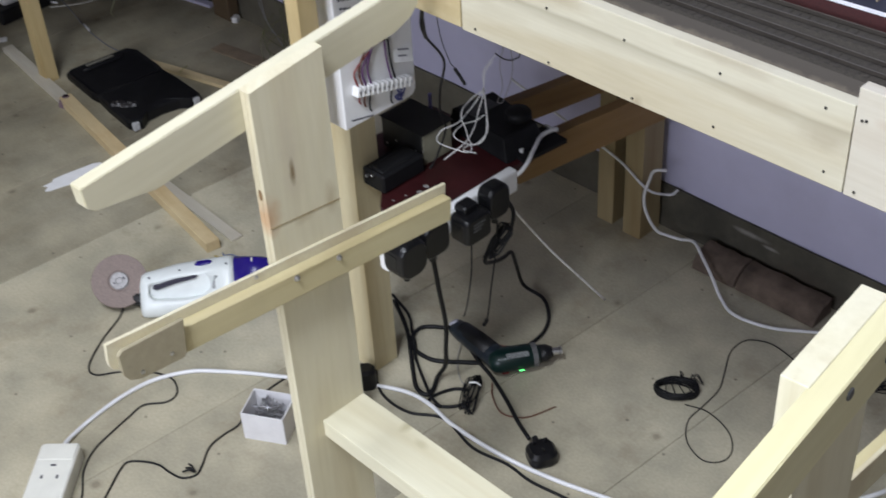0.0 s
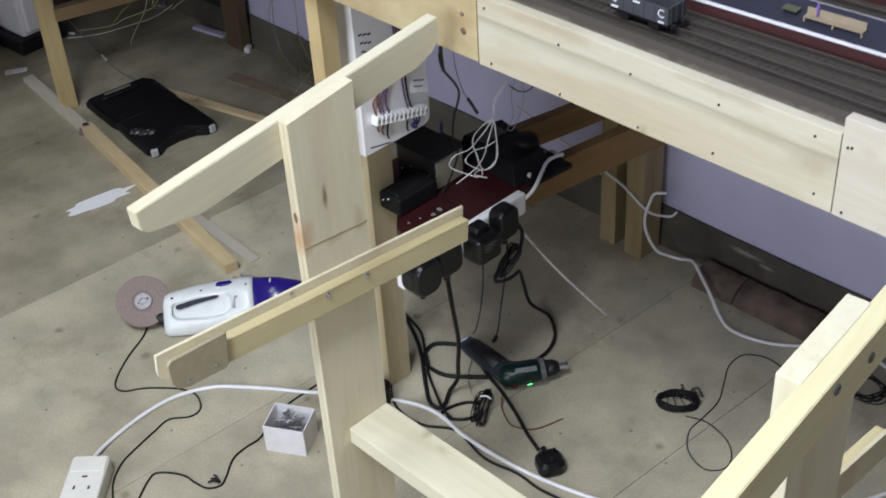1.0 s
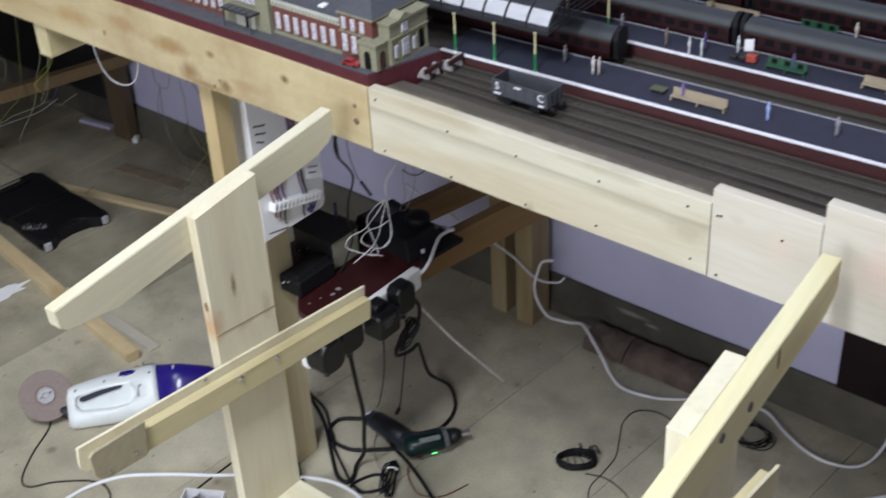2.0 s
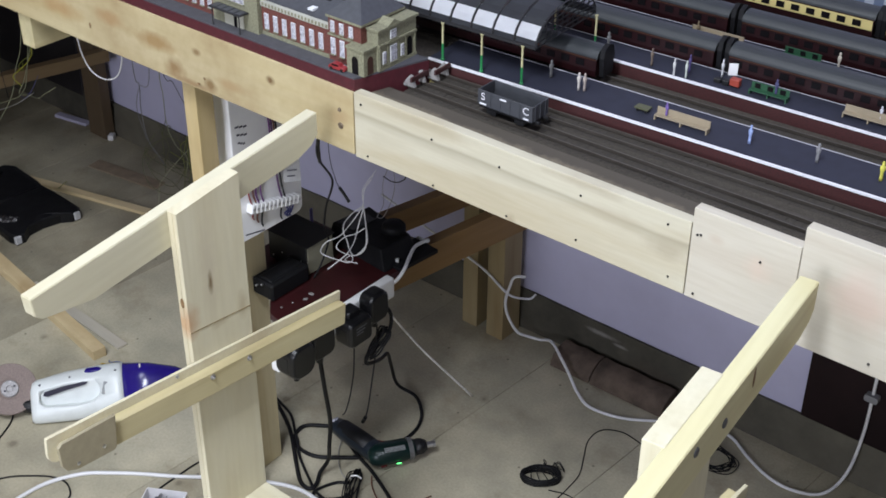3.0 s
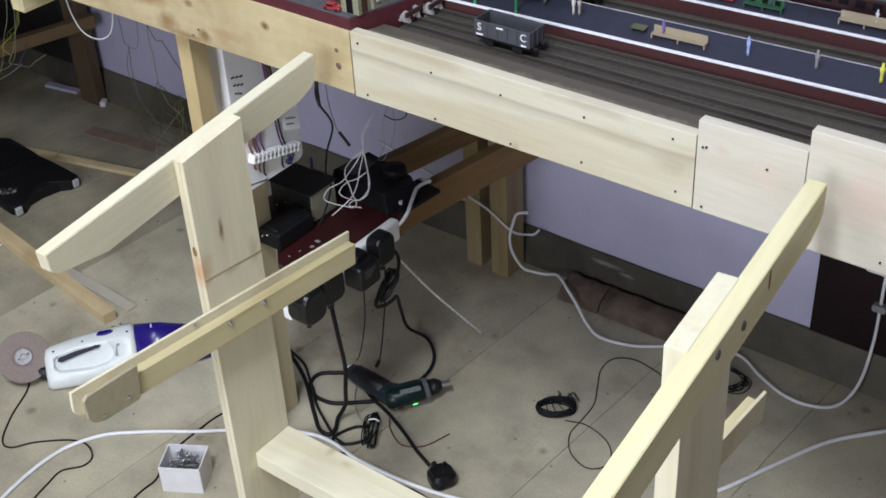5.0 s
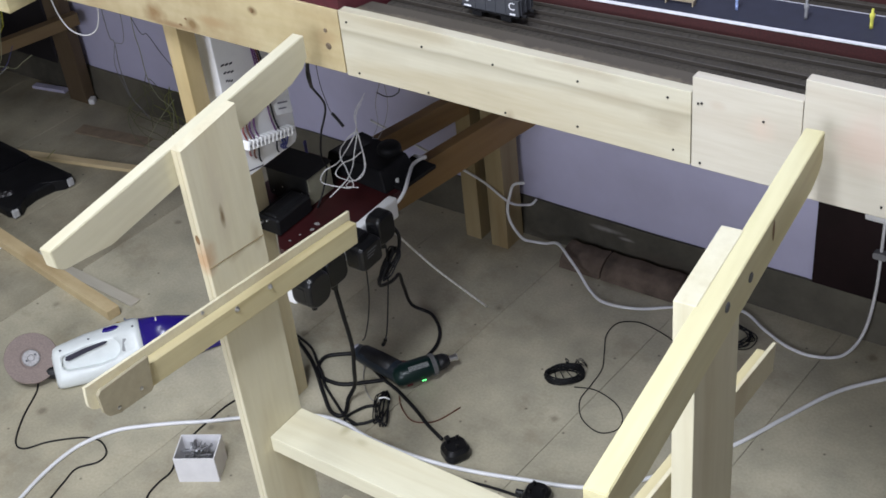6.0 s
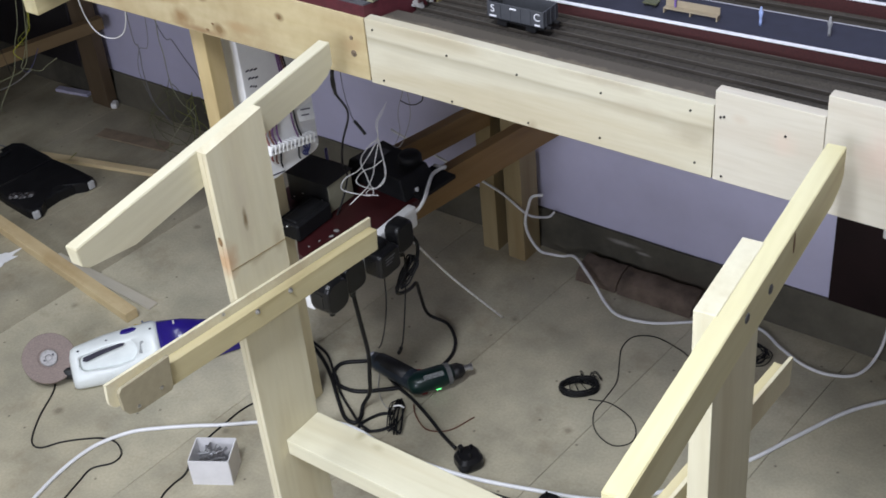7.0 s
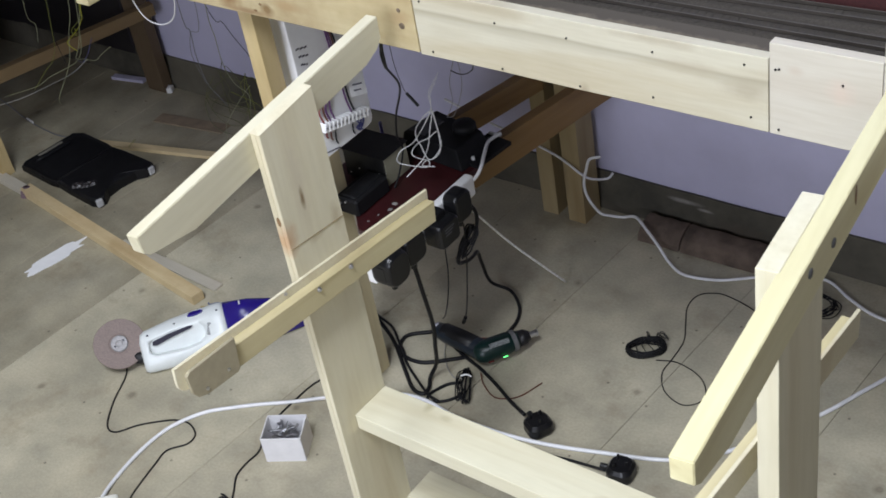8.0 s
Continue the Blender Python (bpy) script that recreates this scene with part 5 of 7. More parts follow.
grinder = thing("angle_grinder", (-0.7995, -0.038, 0.044), 60, "angle grinder lying on its back, brown abrasive disc upward", "power tool")
DM = pose(0, 0, 0, 38, 0, 0)
part("disc", lathe([(0.0447, -0.003), (0.0455, -0.002), (0.0455, 0.002), (0.0447, 0.003), (0.019, 0.003), (0.017, 0.0015), (0.003, 0.0015)], 48), ABRASIVE, grinder, "brown abrasive disc", m=DM)
part("hub", lathe([(0.0152, 0.0016), (0.0152, 0.0035), (0.0138, 0.0045), (0.006, 0.0045), (0.005, 0.0030), (0.001, 0.0030)], 28), plain("worn_nut", (0.27, 0.26, 0.26), 0.5, 0.3, vary=0.25, scale=200), grinder, "steel clamping nut", m=DM)
for a in (0, 180):
    part("hole", lathe([(0.0017, 0.0), (0.0017, 0.0004)], 10), INK, grinder, m=DM @ pose(0.009 * math.cos(radians(a + 20)), 0.009 * math.sin(radians(a + 20)), 0.0056))
part("gear_head", lathe([(0.012, -0.0032), (0.017, -0.006), (0.018, -0.03), (0.012, -0.034)], 18), DARK_STEEL, grinder, "dark gear head", m=DM)
part("body", loft(barrel((0.006, -0.010, -0.026), (0.046, -0.034, -0.026), ((0, 0.010), (0.2, 0.014), (0.9, 0.014), (1, 0.009)))), BLACK_PLASTIC, grinder, "black motor body", smooth=True)

vac = thing("handheld_vacuum", (-0.70, 0.055, 0.0), 51, "white handheld vacuum cleaner with a glossy violet dust cup", "vacuum cleaner")


def vac_ring(x, y0, y1, z1, f):
    """A rounded section with a broad slanting facet on the grip side; f scales the facet."""
    p = [(y0 + 0.008 * f, 0), (y1 - 0.012 * f, 0), (y1, 0.012 * f), (y1, z1 - 0.018 * f), (y1 - 0.018 * f, z1), (y0 + 0.036 * f, z1), (y0, z1 - 0.034 * f), (y0, 0.008 * f)]
    for _ in range(2):
        p = [(a[0] * (1 - q) + b[0] * q, a[1] * (1 - q) + b[1] * q) for a, b in zip(p, p[1:] + p[:1]) for q in (0.22, 0.78)]
    return [(x, a, b) for a, b in p]


VAC_WHITE = plain("white_abs", (0.72, 0.755, 0.74), 0.35, vary=0.05)
vac_body = part("body", loft([vac_ring(-0.100, -0.030, 0.022, 0.045, 0.8), vac_ring(-0.096, -0.036, 0.030, 0.056, 0.9), vac_ring(-0.088, -0.039, 0.034, 0.060, 1), vac_ring(-0.04, -0.041, 0.044, 0.064, 1), vac_ring(0.01, -0.041, 0.048, 0.066, 1),
                   vac_ring(0.046, -0.042, 0.045, 0.070, 1), vac_ring(0.056, -0.042, 0.043, 0.070, 1)]), VAC_WHITE, vac, smooth=True)
part("dust_cup", loft([vac_ring(0.0565, -0.041, 0.042, 0.070, 1), vac_ring(0.10, -0.038, 0.036, 0.068, 0.95), vac_ring(0.145, -0.032, 0.026, 0.058, 0.75), vac_ring(0.185, -0.024, 0.012, 0.04, 0.5), vac_ring(0.198, -0.02, 0.004, 0.03, 0.4)]),
     PURPLE, vac, "glossy violet dust cup", smooth=True)
part("nozzle", loft([vac_ring(0.1984, -0.022, 0.006, 0.034, 0.35), vac_ring(0.228, -0.026, -0.002, 0.024, 0.25)]), BLACK_PLASTIC, vac, "dark nozzle")
GRIP = pose(0, -0.023, 0.0470, 43.4, 0, 0)
GRIP_OUTLINE = [(-0.084, -0.004), (-0.080, -0.011), (-0.072, -0.0145), (-0.02, -0.017), (0.004, -0.014), (0.014, -0.006), (0.018, 0.004), (0.016, 0.014), (0.009, 0.0205), (0.0, 0.0213), (-0.074, 0.012), (-0.082, 0.006)]


def hollow(ob, bm, m):
    """Cuts a pocket out of a closed mesh and bakes it in."""
    me = bpy.data.meshes.new("pocket")
    bmesh.ops.recalc_face_normals(bm, faces=bm.faces)
    bm.to_mesh(me)
    cutter = bpy.data.objects.new("pocket", me)
    bpy.context.scene.collection.objects.link(cutter)
    cutter.matrix_world = ob.parent.matrix_basis @ m
    mod = ob.modifiers.new("cut", "BOOLEAN")
    mod.object, mod.operation, mod.solver = cutter, "DIFFERENCE", "EXACT"
    bpy.context.view_layer.update()
    dg = bpy.context.evaluated_depsgraph_get()
    cut = bpy.data.meshes.new_from_object(ob.evaluated_get(dg))
    ob.modifiers.clear()
    bpy.data.objects.remove(cutter)
    ob.data = cut


pocket = prism(GRIP_OUTLINE, "z", -0.010, 0.02)
POCKET = GRIP @ pose(0, 0, 0, 24, 0, 0)
hollow(vac_body, pocket, POCKET)
part("grip_opening", prism([(-0.077, 0.0035), (-0.070, 0.0010), (-0.04, 0.0085), (-0.006, 0.0150), (-0.002, 0.0185), (-0.010, 0.0195), (-0.045, 0.0150), (-0.075, 0.0090)], "z", -0.0099, -0.0055), plain("dark_violet", (0.018, 0.016, 0.035), 0.5), vac, "dark hand opening", m=POCKET)
part("switch", prism([(-0.008, 0.013), (0.003, 0.0095), (0.018, 0.012), (0.022, 0.017), (0.016, 0.022), (-0.004, 0.021)], "z", 0.050, 0.0688), PURPLE, vac, "violet sliding switch", bevel=0.001)
for k in range(2):
    part("vent", prism(rounded(0.0065, 0.022, 0.0015, 2, 0.023 + 0.0115 * k, 0.012), "z", -0.001, 0.0030), plain("vent_grey", (0.24, 0.25, 0.25), 0.5), vac, m=GRIP @ pose(0, 0, 0, 0, 0, -14))
for sx, sy, sz in ((-0.082, -0.001, 0.0600), (-0.032, 0.006, 0.0644), (0.045, 0.004, 0.0700)):
    part("screw_hole", lathe([(0.0020, -0.001), (0.0020, 0.0004)], 8), INK, vac, m=pose(sx, sy, sz))
part("mark", box(-0.005, 0.005, -0.0013, 0.0013, -0.0010, 0.0004), CREAM_PLASTIC, vac, "small pale mark", m=pose(0.086, 0.0095, 0.0690, 0, 0, 90) @ pose(0, 0, 0, -2.5, 0, 0))
cable("charger_flex", [(-0.83, -0.035, 0.004), (-0.795, -0.045), (-0.771, -0.066), (-0.741, -0.121), (-0.705, -0.167), (-0.679, -0.171), (-0.657, -0.142), (-0.627, -0.115), (-0.604, -0.1), (-0.577, -0.095), (-0.549, -0.109), (-0.546, -0.131), (-0.566, -0.158), (-0.561, -0.189), (-0.552, -0.227),
                       (-0.541, -0.262), (-0.516, -0.295), (-0.474, -0.325), (-0.44, -0.37), (-0.41, -0.43)], 0.0015, BLACK_CABLE, "thin black flex curling over the floor", sides=6)
cable("charger_flex", [(-0.41, 0.16), (-0.447, 0.088), (-0.452, 0.030), (-0.451, -0.015), (-0.443, -0.050), (-0.425, -0.085), (-0.425, -0.113), (-0.420, -0.142), (-0.398, -0.172), (-0.390, -0.188), (-0.400, -0.205), (-0.423, -0.211), (-0.445, -0.213), (-0.467, -0.224), (-0.484, -0.241), (-0.478, -0.259), (-0.467, -0.276), (-0.452, -0.298), (-0.44, -0.315)], 0.0016, BLACK_CABLE,
      "thin black flex passing beside the card box", sides=6)
tie = thing("flex_tie", (-0.394, -0.186, 0.0), 20, "knotted dark tie on a thin flex", "tie")
for k in range(3):
    part("tail", cable_bm([(0, 0, 0.003), (-0.008, 0.004 * (k - 1), 0.008), (-0.016, 0.008 * (k - 1), 0.005)], 0.0016, 5, 4), BLACK_CABLE, tie, smooth=True)

coil = thing("wire_coil", (0.005, 0.402, 0.0), 35, "loose coil of black wire on the floor", "wire coil")
rc = random.Random(3)
for k in range(15):
    r1, r2, h = 0.027 + 0.006 * rc.random(), 0.0165 + 0.005 * rc.random(), 0.003 + 0.010 * rc.random()
    ph = rc.random() * 6
    pts = [(r1 * math.cos(ph + a * 0.7), r2 * math.sin(ph + a * 0.7), h + 0.003 * math.sin(a * 1.3 + k)) for a in range(10)]
    part("turn", cable_bm(pts, 0.0014, 5, 4), BLACK_CABLE, coil, smooth=True)
for k in range(5):
    a = 0.5 + 0.55 * k
    part("strand", cable_bm([(0.029 * math.cos(a), 0.018 * math.sin(a), 0.012), (0.006 * (k - 2), 0.003, 0.016 + 0.002 * k), (-0.027 * math.cos(a + 0.5), -0.016 * math.sin(a + 0.5), 0.010)], 0.0009, 4, 4), BLACK_CABLE, coil, smooth=True)
for k in range(6):
    tx, ty, tz, lean = 0.004 + 0.022 * rc.random(), 0.018 + 0.006 * rc.random(), 0.010 + 0.008 * rc.random(), 0.018 * (rc.random() - 0.4)
    part("tail", cable_bm([(tx - 0.004, 0.014, 0.008), (tx + 0.3 * lean, ty, tz), (tx + lean, ty + 0.004 * rc.random(), tz + 0.003), (tx + lean + 0.008, 0.014, 0.007 + 0.004 * rc.random())], 0.0008, 4, 4), BLACK_CABLE, coil, smooth=True)
cable("loose_wire", [(0.165, 0.535), (0.129, 0.561), (0.107, 0.573), (0.07, 0.583), (0.041, 0.584), (0.014, 0.566), (0.012, 0.53), (0.03, 0.49), (0.048, 0.45), (0.052, 0.404), (0.054, 0.367), (0.078, 0.332), (0.115, 0.318), (0.137, 0.335), (0.134, 0.362), (0.108, 0.388), (0.064, 0.400), (0.03, 0.39)], 0.0010, BLACK_CABLE,
      "thin black wire looping from the coil", "wire", 5)
mesh = thing("wire_heap", (0.20, 0.62, 0.0), 0, "tangled heap of fine black wire by the wall", "wire heap")
for k in range(10):
    ph, rr = rc.random() * 6, 0.025 + 0.02 * rc.random()
    pts = [(rr * math.cos(ph + a * 0.9), 0.7 * rr * math.sin(ph + a * 0.9), 0.003 + 0.016 * rc.random()) for a in range(7)]
    part("strand", cable_bm(pts, 0.0011, 4, 4), BLACK_CABLE, mesh, smooth=True)

rod = solid("thin_rod", cable_bm([(-0.2375, 0.313, 0.270), (-0.228, 0.38, 0.165), (-0.219, 0.44, 0.08), (-0.21, 0.495, 0.003)], 0.0019, 6), plain("pale_rod", (0.80, 0.79, 0.75), 0.6, vary=0.25, scale=150), "thin pale rod leaning from shelf to floor", "rod", smooth=True)
block = thing("clay_ridge", (-0.158, 0.656, 0.0), 0.5, "dusty reddish-brown clay ridge tiles lying against the skirting", "tile")
RIDGE = [(0.0, 0.0), (0.003, 0.012), (0.012, 0.022), (0.026, 0.029), (0.040, 0.031), (0.052, 0.030), (0.052, 0.0)]


def ridge(x0, x1, seed):
    """A length of clay ridge with a wavering back."""
    bm = loft([[(x0 + (x1 - x0) * k / 8, y, z * (1 + 0.05 * math.sin(seed + 1.7 * k))) for y, z in RIDGE] for k in range(9)])
    return bm


CLAY = plain("dusty_clay", (0.125, 0.092, 0.070), 0.9, vary=0.45, scale=24, relief=0.6)
part("tile", ridge(0.0, 0.083, 0.4), CLAY, block, bevel=0.0015)
part("tile", ridge(0.0855, 0.232, 2.2), CLAY, block, bevel=0.0015)

for k, mat in enumerate((plain("pale_blue_wire", (0.30, 0.36, 0.50), 0.4), plain("ochre_wire", (0.45, 0.33, 0.06), 0.5), plain("grey_blue_wire", (0.18, 0.22, 0.34), 0.5))):
    cable("wire_offcut", [(-0.79 + 0.004 * k, 0.122 + 0.016 * k), (-0.775, 0.128 + 0.010 * k, 0.006), (-0.758, 0.132 + 0.008 * k, 0.004 + 0.002 * k), (-0.752 + 0.006 * k, 0.142 + 0.010 * k, 0.006), (-0.764, 0.150 + 0.005 * k, 0.003), (-0.772, 0.138 + 0.004 * k, 0.005)],
          0.0012, mat, "curled offcut of thin insulated wire on the floor", "wire", 5, group="wire offcuts")

# far left of the floor
CASE_BLACK = plain("matt_black_case", (0.006, 0.006, 0.007), 0.5, vary=0.4, scale=60, spec=0.3, relief=0.5)


case = thing("tool_case", (-1.382, 0.368, 0.0), -5, "open black plastic tool case lying flat on the floor", "case")
LID = [(-0.148, -0.070), (-0.138, -0.082), (-0.02, -0.0835), (0.0, -0.080), (0.0, 0.078), (-0.03, 0.082), (-0.125, 0.083), (-0.148, 0.068)]
TRAY = [(0.001, -0.079), (0.05, -0.083), (0.135, -0.085), (0.152, -0.078), (0.154, -0.060), (0.136, -0.040), (0.131, -0.005), (0.137, 0.035), (0.153, 0.055), (0.153, 0.074), (0.138, 0.082), (0.05, 0.081), (0.001, 0.077)]


def shell(outline, levels):
    """A low moulded half: the outline drawn in towards its middle by each level's scale."""
    cx = sum(p[0] for p in outline) / len(outline)
    return loft([[(cx + (a - cx) * s, b * s, z) for a, b in outline] for z, s in levels])


part("lid", shell(LID, ((0.0, 0.96), (0.004, 1.0), (0.015, 1.0), (0.019, 0.95), (0.017, 0.86), (0.0165, 0.3))), CASE_BLACK, case, bevel=0.0006)
part("tray", shell(TRAY, ((0.0, 0.96), (0.004, 1.0), (0.018, 1.0), (0.023, 0.94), (0.024, 0.80), (0.0255, 0.3))), CASE_BLACK, case, bevel=0.0006)
part("handle_plate", box(-0.138, -0.131, -0.036, 0.028, 0.0185, 0.0200), plain("brass_strip", (0.22, 0.21, 0.17), 0.4), case, "dull metal strip")
part("handle", cable_bm([(-0.122, -0.05, 0.017), (-0.116, -0.04, 0.020), (-0.115, 0.0, 0.020), (-0.116, 0.034, 0.020), (-0.122, 0.044, 0.017)], 0.004, 8), CASE_BLACK, case, smooth=True)
part("hinge", prism(circle(0.006, 10, 0.0005, 0.016), "y", -0.06, 0.06), CASE_BLACK, case, smooth=True)
BAG = plain("crinkled_clear_bag", (0.022, 0.019, 0.020), 0.42, vary=0.9, scale=160, relief=0.3)
br = random.Random(17)
for bx, by, bl, bw2 in ((0.068, -0.066, 0.030, 0.020), (0.088, -0.052, 0.034, 0.018)):
    bm = bmesh.new()
    bmesh.ops.create_grid(bm, x_segments=9, y_segments=6, size=0.5)
    for v in bm.verts:
        e = max(abs(v.co.x), abs(v.co.y)) * 2
        v.co = (v.co.x * bl + br.uniform(-0.001, 0.001), v.co.y * bw2 * (1.1 - 0.4 * abs(v.co.x)) + br.uniform(-0.001, 0.001), 0.0244 if e > 0.95 else 0.0265 + br.uniform(0, 0.0045))
    part("bit_bag", bm, BAG, case, "crinkled clear bag of small bits", m=pose(bx, by, 0, 0, 0, 56))
for lx2, ly2 in ((0.147, -0.073), (0.1475, 0.066)):
    part("latch", box(lx2, lx2 + 0.009, ly2 - 0.008, ly2 + 0.007, 0.003, 0.021), plain("grey_latch", (0.42, 0.42, 0.42), 0.4), case, "pale latch", bevel=0.002)

solid("timber_offcut", worn_box(-0.325, 0.325, -0.013, 0.013, 0, 0.02, 0.0012, 8, 4), OLD_X, "thin pine batten lying on the floor", "batten", "floor battens", m=pose(-1.122, 0.197, 0, 0, 0, -8.6))
solid("timber_offcut", worn_box(-0.15, 0.15, -0.011, 0.011, 0, 0.004, 0.0008, 6, 7), PLY_PALE, "flat pale wood strip lying on the floor", "batten", "floor battens", m=pose(-0.945, 0.203, 0, 0, 0, -3))
solid("timber_offcut", worn_box(-0.178, 0.26, -0.010, 0.010, 0, 0.008, 0.0008, 6, 9), OLD_X, "pine batten lying behind the tool case", "batten", "floor battens", m=pose(-1.279, 0.497, 0, 0, 0, 14))
solid("timber_offcut", worn_box(-0.16, 0.16, -0.012, 0.012, 0, 0.012, 0.0008, 6, 12), PLY_PALE, "pale strip taped to a batten", "batten", "floor battens", m=pose(-1.59, 0.262, 0, 0, 0, -7))
solid("tape_scrap", loft([[(a, b, f) for a, b in rounded(0.034 * s, 0.03 * s, 0.009, 3)] for f, s in ((0.0, 1.0), (0.014, 0.8), (0.022, 0.4))]), plain("mauve_tape", (0.18, 0.12, 0.14), 0.5), "crumpled mauve tape round two battens", "tape", m=pose(-1.437, 0.243, 0.0, 0, 0, 20))
solid("timber_offcut", worn_box(-0.1, 0.1, -0.018, 0.018, 0, 0.003, 0.0005, 6, 14), plain("dusty_brown_wood", (0.26, 0.20, 0.135), 0.8, vary=0.2), "thin brown strip of wood under the table", "batten", "floor battens", m=pose(-1.30, 0.612, 0, 0, 0, 8))

bm = bmesh.new()
pr = random.Random(8)
outline = []
for i in range(22):
    a = 2 * math.pi * i / 22
    jag = 1 + 0.16 * pr.uniform(-1, 1) + (0.14 if i % 3 == 0 else 0)
    outline.append((0.020 * jag * math.cos(a), 0.068 * jag * math.sin(a)))
solid("paper_scrap", prism(outline, "z", 0.0006, 0.0018), WHITE_PAPER, "ragged white paper scrap lying on the floor", "paper", m=pose(-1.19, 0.112, 0.0, 0, 0, -8))
solid("paper_scrap", prism(rounded(0.05, 0.022, 0.003, 2), "z", 0.0006, 0.0016), WHITE_PAPER, "small white paper slip on the floor", "paper", m=pose(-1.812, 0.285, 0.0, 0, 0, 60))
solid("plastic_offcut", box(-0.05, 0.05, -0.009, 0.009, 0, 0.008), plain("pale_lilac_plastic", (0.5, 0.48, 0.62), 0.4), "pale plastic trunking offcut on the floor", "offcut", bevel=0.001, m=pose(-1.613, 0.700, 0, 0, 0, 10))
solid("plastic_offcut", box(-0.007, 0.007, -0.010, 0.010, 0, 0.014), WHITE_PLASTIC, "small white plastic connector beside a leg", "offcut", bevel=0.002, m=pose(-1.462, 0.700, 0, 0, 0, 30))

# pale cabinets beyond the table legs
for (cx, cy, sx, sy, sz) in ((-2.115, 0.388, 0.47, 0.10, 0.62), (-2.07, 0.145, 0.32, 0.26, 0.14)):
    cab = thing("cabinet", (cx, cy, 0), 4, "white enamelled cabinet standing on a black base", "cabinet", "white cabinets")
    part("base", box(-sx / 2 - 0.01, sx / 2 + 0.015, -sy / 2 - 0.022, sy / 2 + 0.01, 0, 0.035), BLACK_PLASTIC, cab, bevel=0.004)
    part("body", box(-sx / 2, sx / 2, -sy / 2, sy / 2, 0.036, sz), WHITE_PLASTIC, cab, bevel=0.008, segments=2)
    part("door", box(sx / 2 + 0.0005, sx / 2 + 0.012, -sy / 2 + 0.01, sy / 2 - 0.01, 0.05, sz - 0.02), WHITE_PLASTIC, cab, bevel=0.003)

# wiring under the far end of the table
wr = random.Random(21)
OLIVE_WIRE = plain("olive_wire", (0.09, 0.095, 0.03), 0.5, vary=0.3)
GREY_WIRE = plain("grey_flex", (0.17, 0.17, 0.18), 0.5)


def slack(points, y, mat, r=0.0008, sway=0.012):
    """A slack wire hanging near the plane y; (x, z) along it."""
    pts = [(x, y + wr.uniform(-sway, sway), z) for x, z in points]
    cable("slack_wire", pts, 0.85 * r, mat, "slack thin wire drooping under the table", "wire", 5, group="slack wires")


PALE_WIRE = plain("pale_olive_wire", (0.25, 0.26, 0.16), 0.5, vary=0.2)
YELLOW_WIRE = plain("bright_yellow_wire", (0.42, 0.42, 0.03), 0.5)
# the looms below the far joist
slack([(-1.08, 0.80), (-1.17, 0.48), (-1.21, 0.39), (-1.24, 0.32), (-1.31, 0.23), (-1.33, 0.20)], 0.33, PALE_WIRE, 0.0009)
slack([(-1.05, 0.80), (-1.13, 0.48), (-1.15, 0.43), (-1.18, 0.40), (-1.20, 0.38), (-1.19, 0.36)], 0.33, YELLOW_WIRE, 0.0009)
slack([(-1.04, 0.80), (-1.12, 0.48), (-1.15, 0.44), (-1.18, 0.41), (-1.17, 0.40), (-1.16, 0.42)], 0.33, GREEN_WIRE)
slack([(-1.10, 0.38), (-1.13, 0.36), (-1.16, 0.34), (-1.19, 0.34), (-1.19, 0.35), (-1.17, 0.39), (-1.12, 0.52), (-1.06, 0.80)], 0.33, PALE_WIRE)
slack([(-1.15, 0.39), (-1.16, 0.36), (-1.18, 0.34), (-1.22, 0.33)], 0.33, BLUE_WIRE, 0.0007)
slack([(-1.53, 0.18), (-1.40, 0.23), (-1.33, 0.27), (-1.25, 0.31), (-1.20, 0.34), (-1.17, 0.39), (-1.12, 0.55), (-1.08, 0.80)], 0.33, PALE_WIRE, 0.0009, 0.006)
slack([(-1.20, 0.80), (-1.31, 0.45), (-1.32, 0.39), (-1.31, 0.36)], 0.33, PALE_WIRE, 0.0007)
slack([(-1.16, 0.80), (-1.25, 0.46), (-1.26, 0.42), (-1.27, 0.37), (-1.26, 0.35), (-1.26, 0.31)], 0.33, BLACK_CABLE)
slack([(-1.39, 0.23), (-1.34, 0.28), (-1.30, 0.32), (-1.24, 0.42), (-1.18, 0.80)], 0.33, GREEN_WIRE, 0.0007)
slack([(-1.325, 0.035), (-1.345, 0.018), (-1.36, 0.004)], 0.47, GREEN_WIRE, 0.0009, 0.004)
# the loom beside the near leg
slack([(-0.92, 0.80), (-0.98, 0.43), (-1.00, 0.33), (-0.98, 0.28), (-0.95, 0.25), (-0.92, 0.23), (-0.95, 0.17)], 0.50, PALE_WIRE, 0.0009)
slack([(-1.12, 0.80), (-0.99, 0.42), (-0.95, 0.38), (-0.93, 0.35), (-0.90, 0.30), (-0.88, 0.24)], 0.50, BLACK_CABLE)
slack([(-1.06, 0.80), (-1.07, 0.39), (-1.06, 0.34), (-1.05, 0.29), (-1.04, 0.23), (-1.02, 0.20), (-1.02, 0.17)], 0.50, GREY_WIRE, 0.0010)
slack([(-1.00, 0.80), (-1.02, 0.39), (-1.05, 0.34), (-1.06, 0.29), (-1.04, 0.23)], 0.50, GREY_WIRE, 0.0007)
slack([(-0.93, 0.24), (-0.97, 0.20), (-1.01, 0.15), (-1.04, 0.11), (-1.06, 0.004)], 0.50, PALE_WIRE, 0.0009)
slack([(-1.02, 0.25), (-1.00, 0.22), (-0.99, 0.20), (-0.96, 0.17)], 0.50, OLIVE_WIRE)
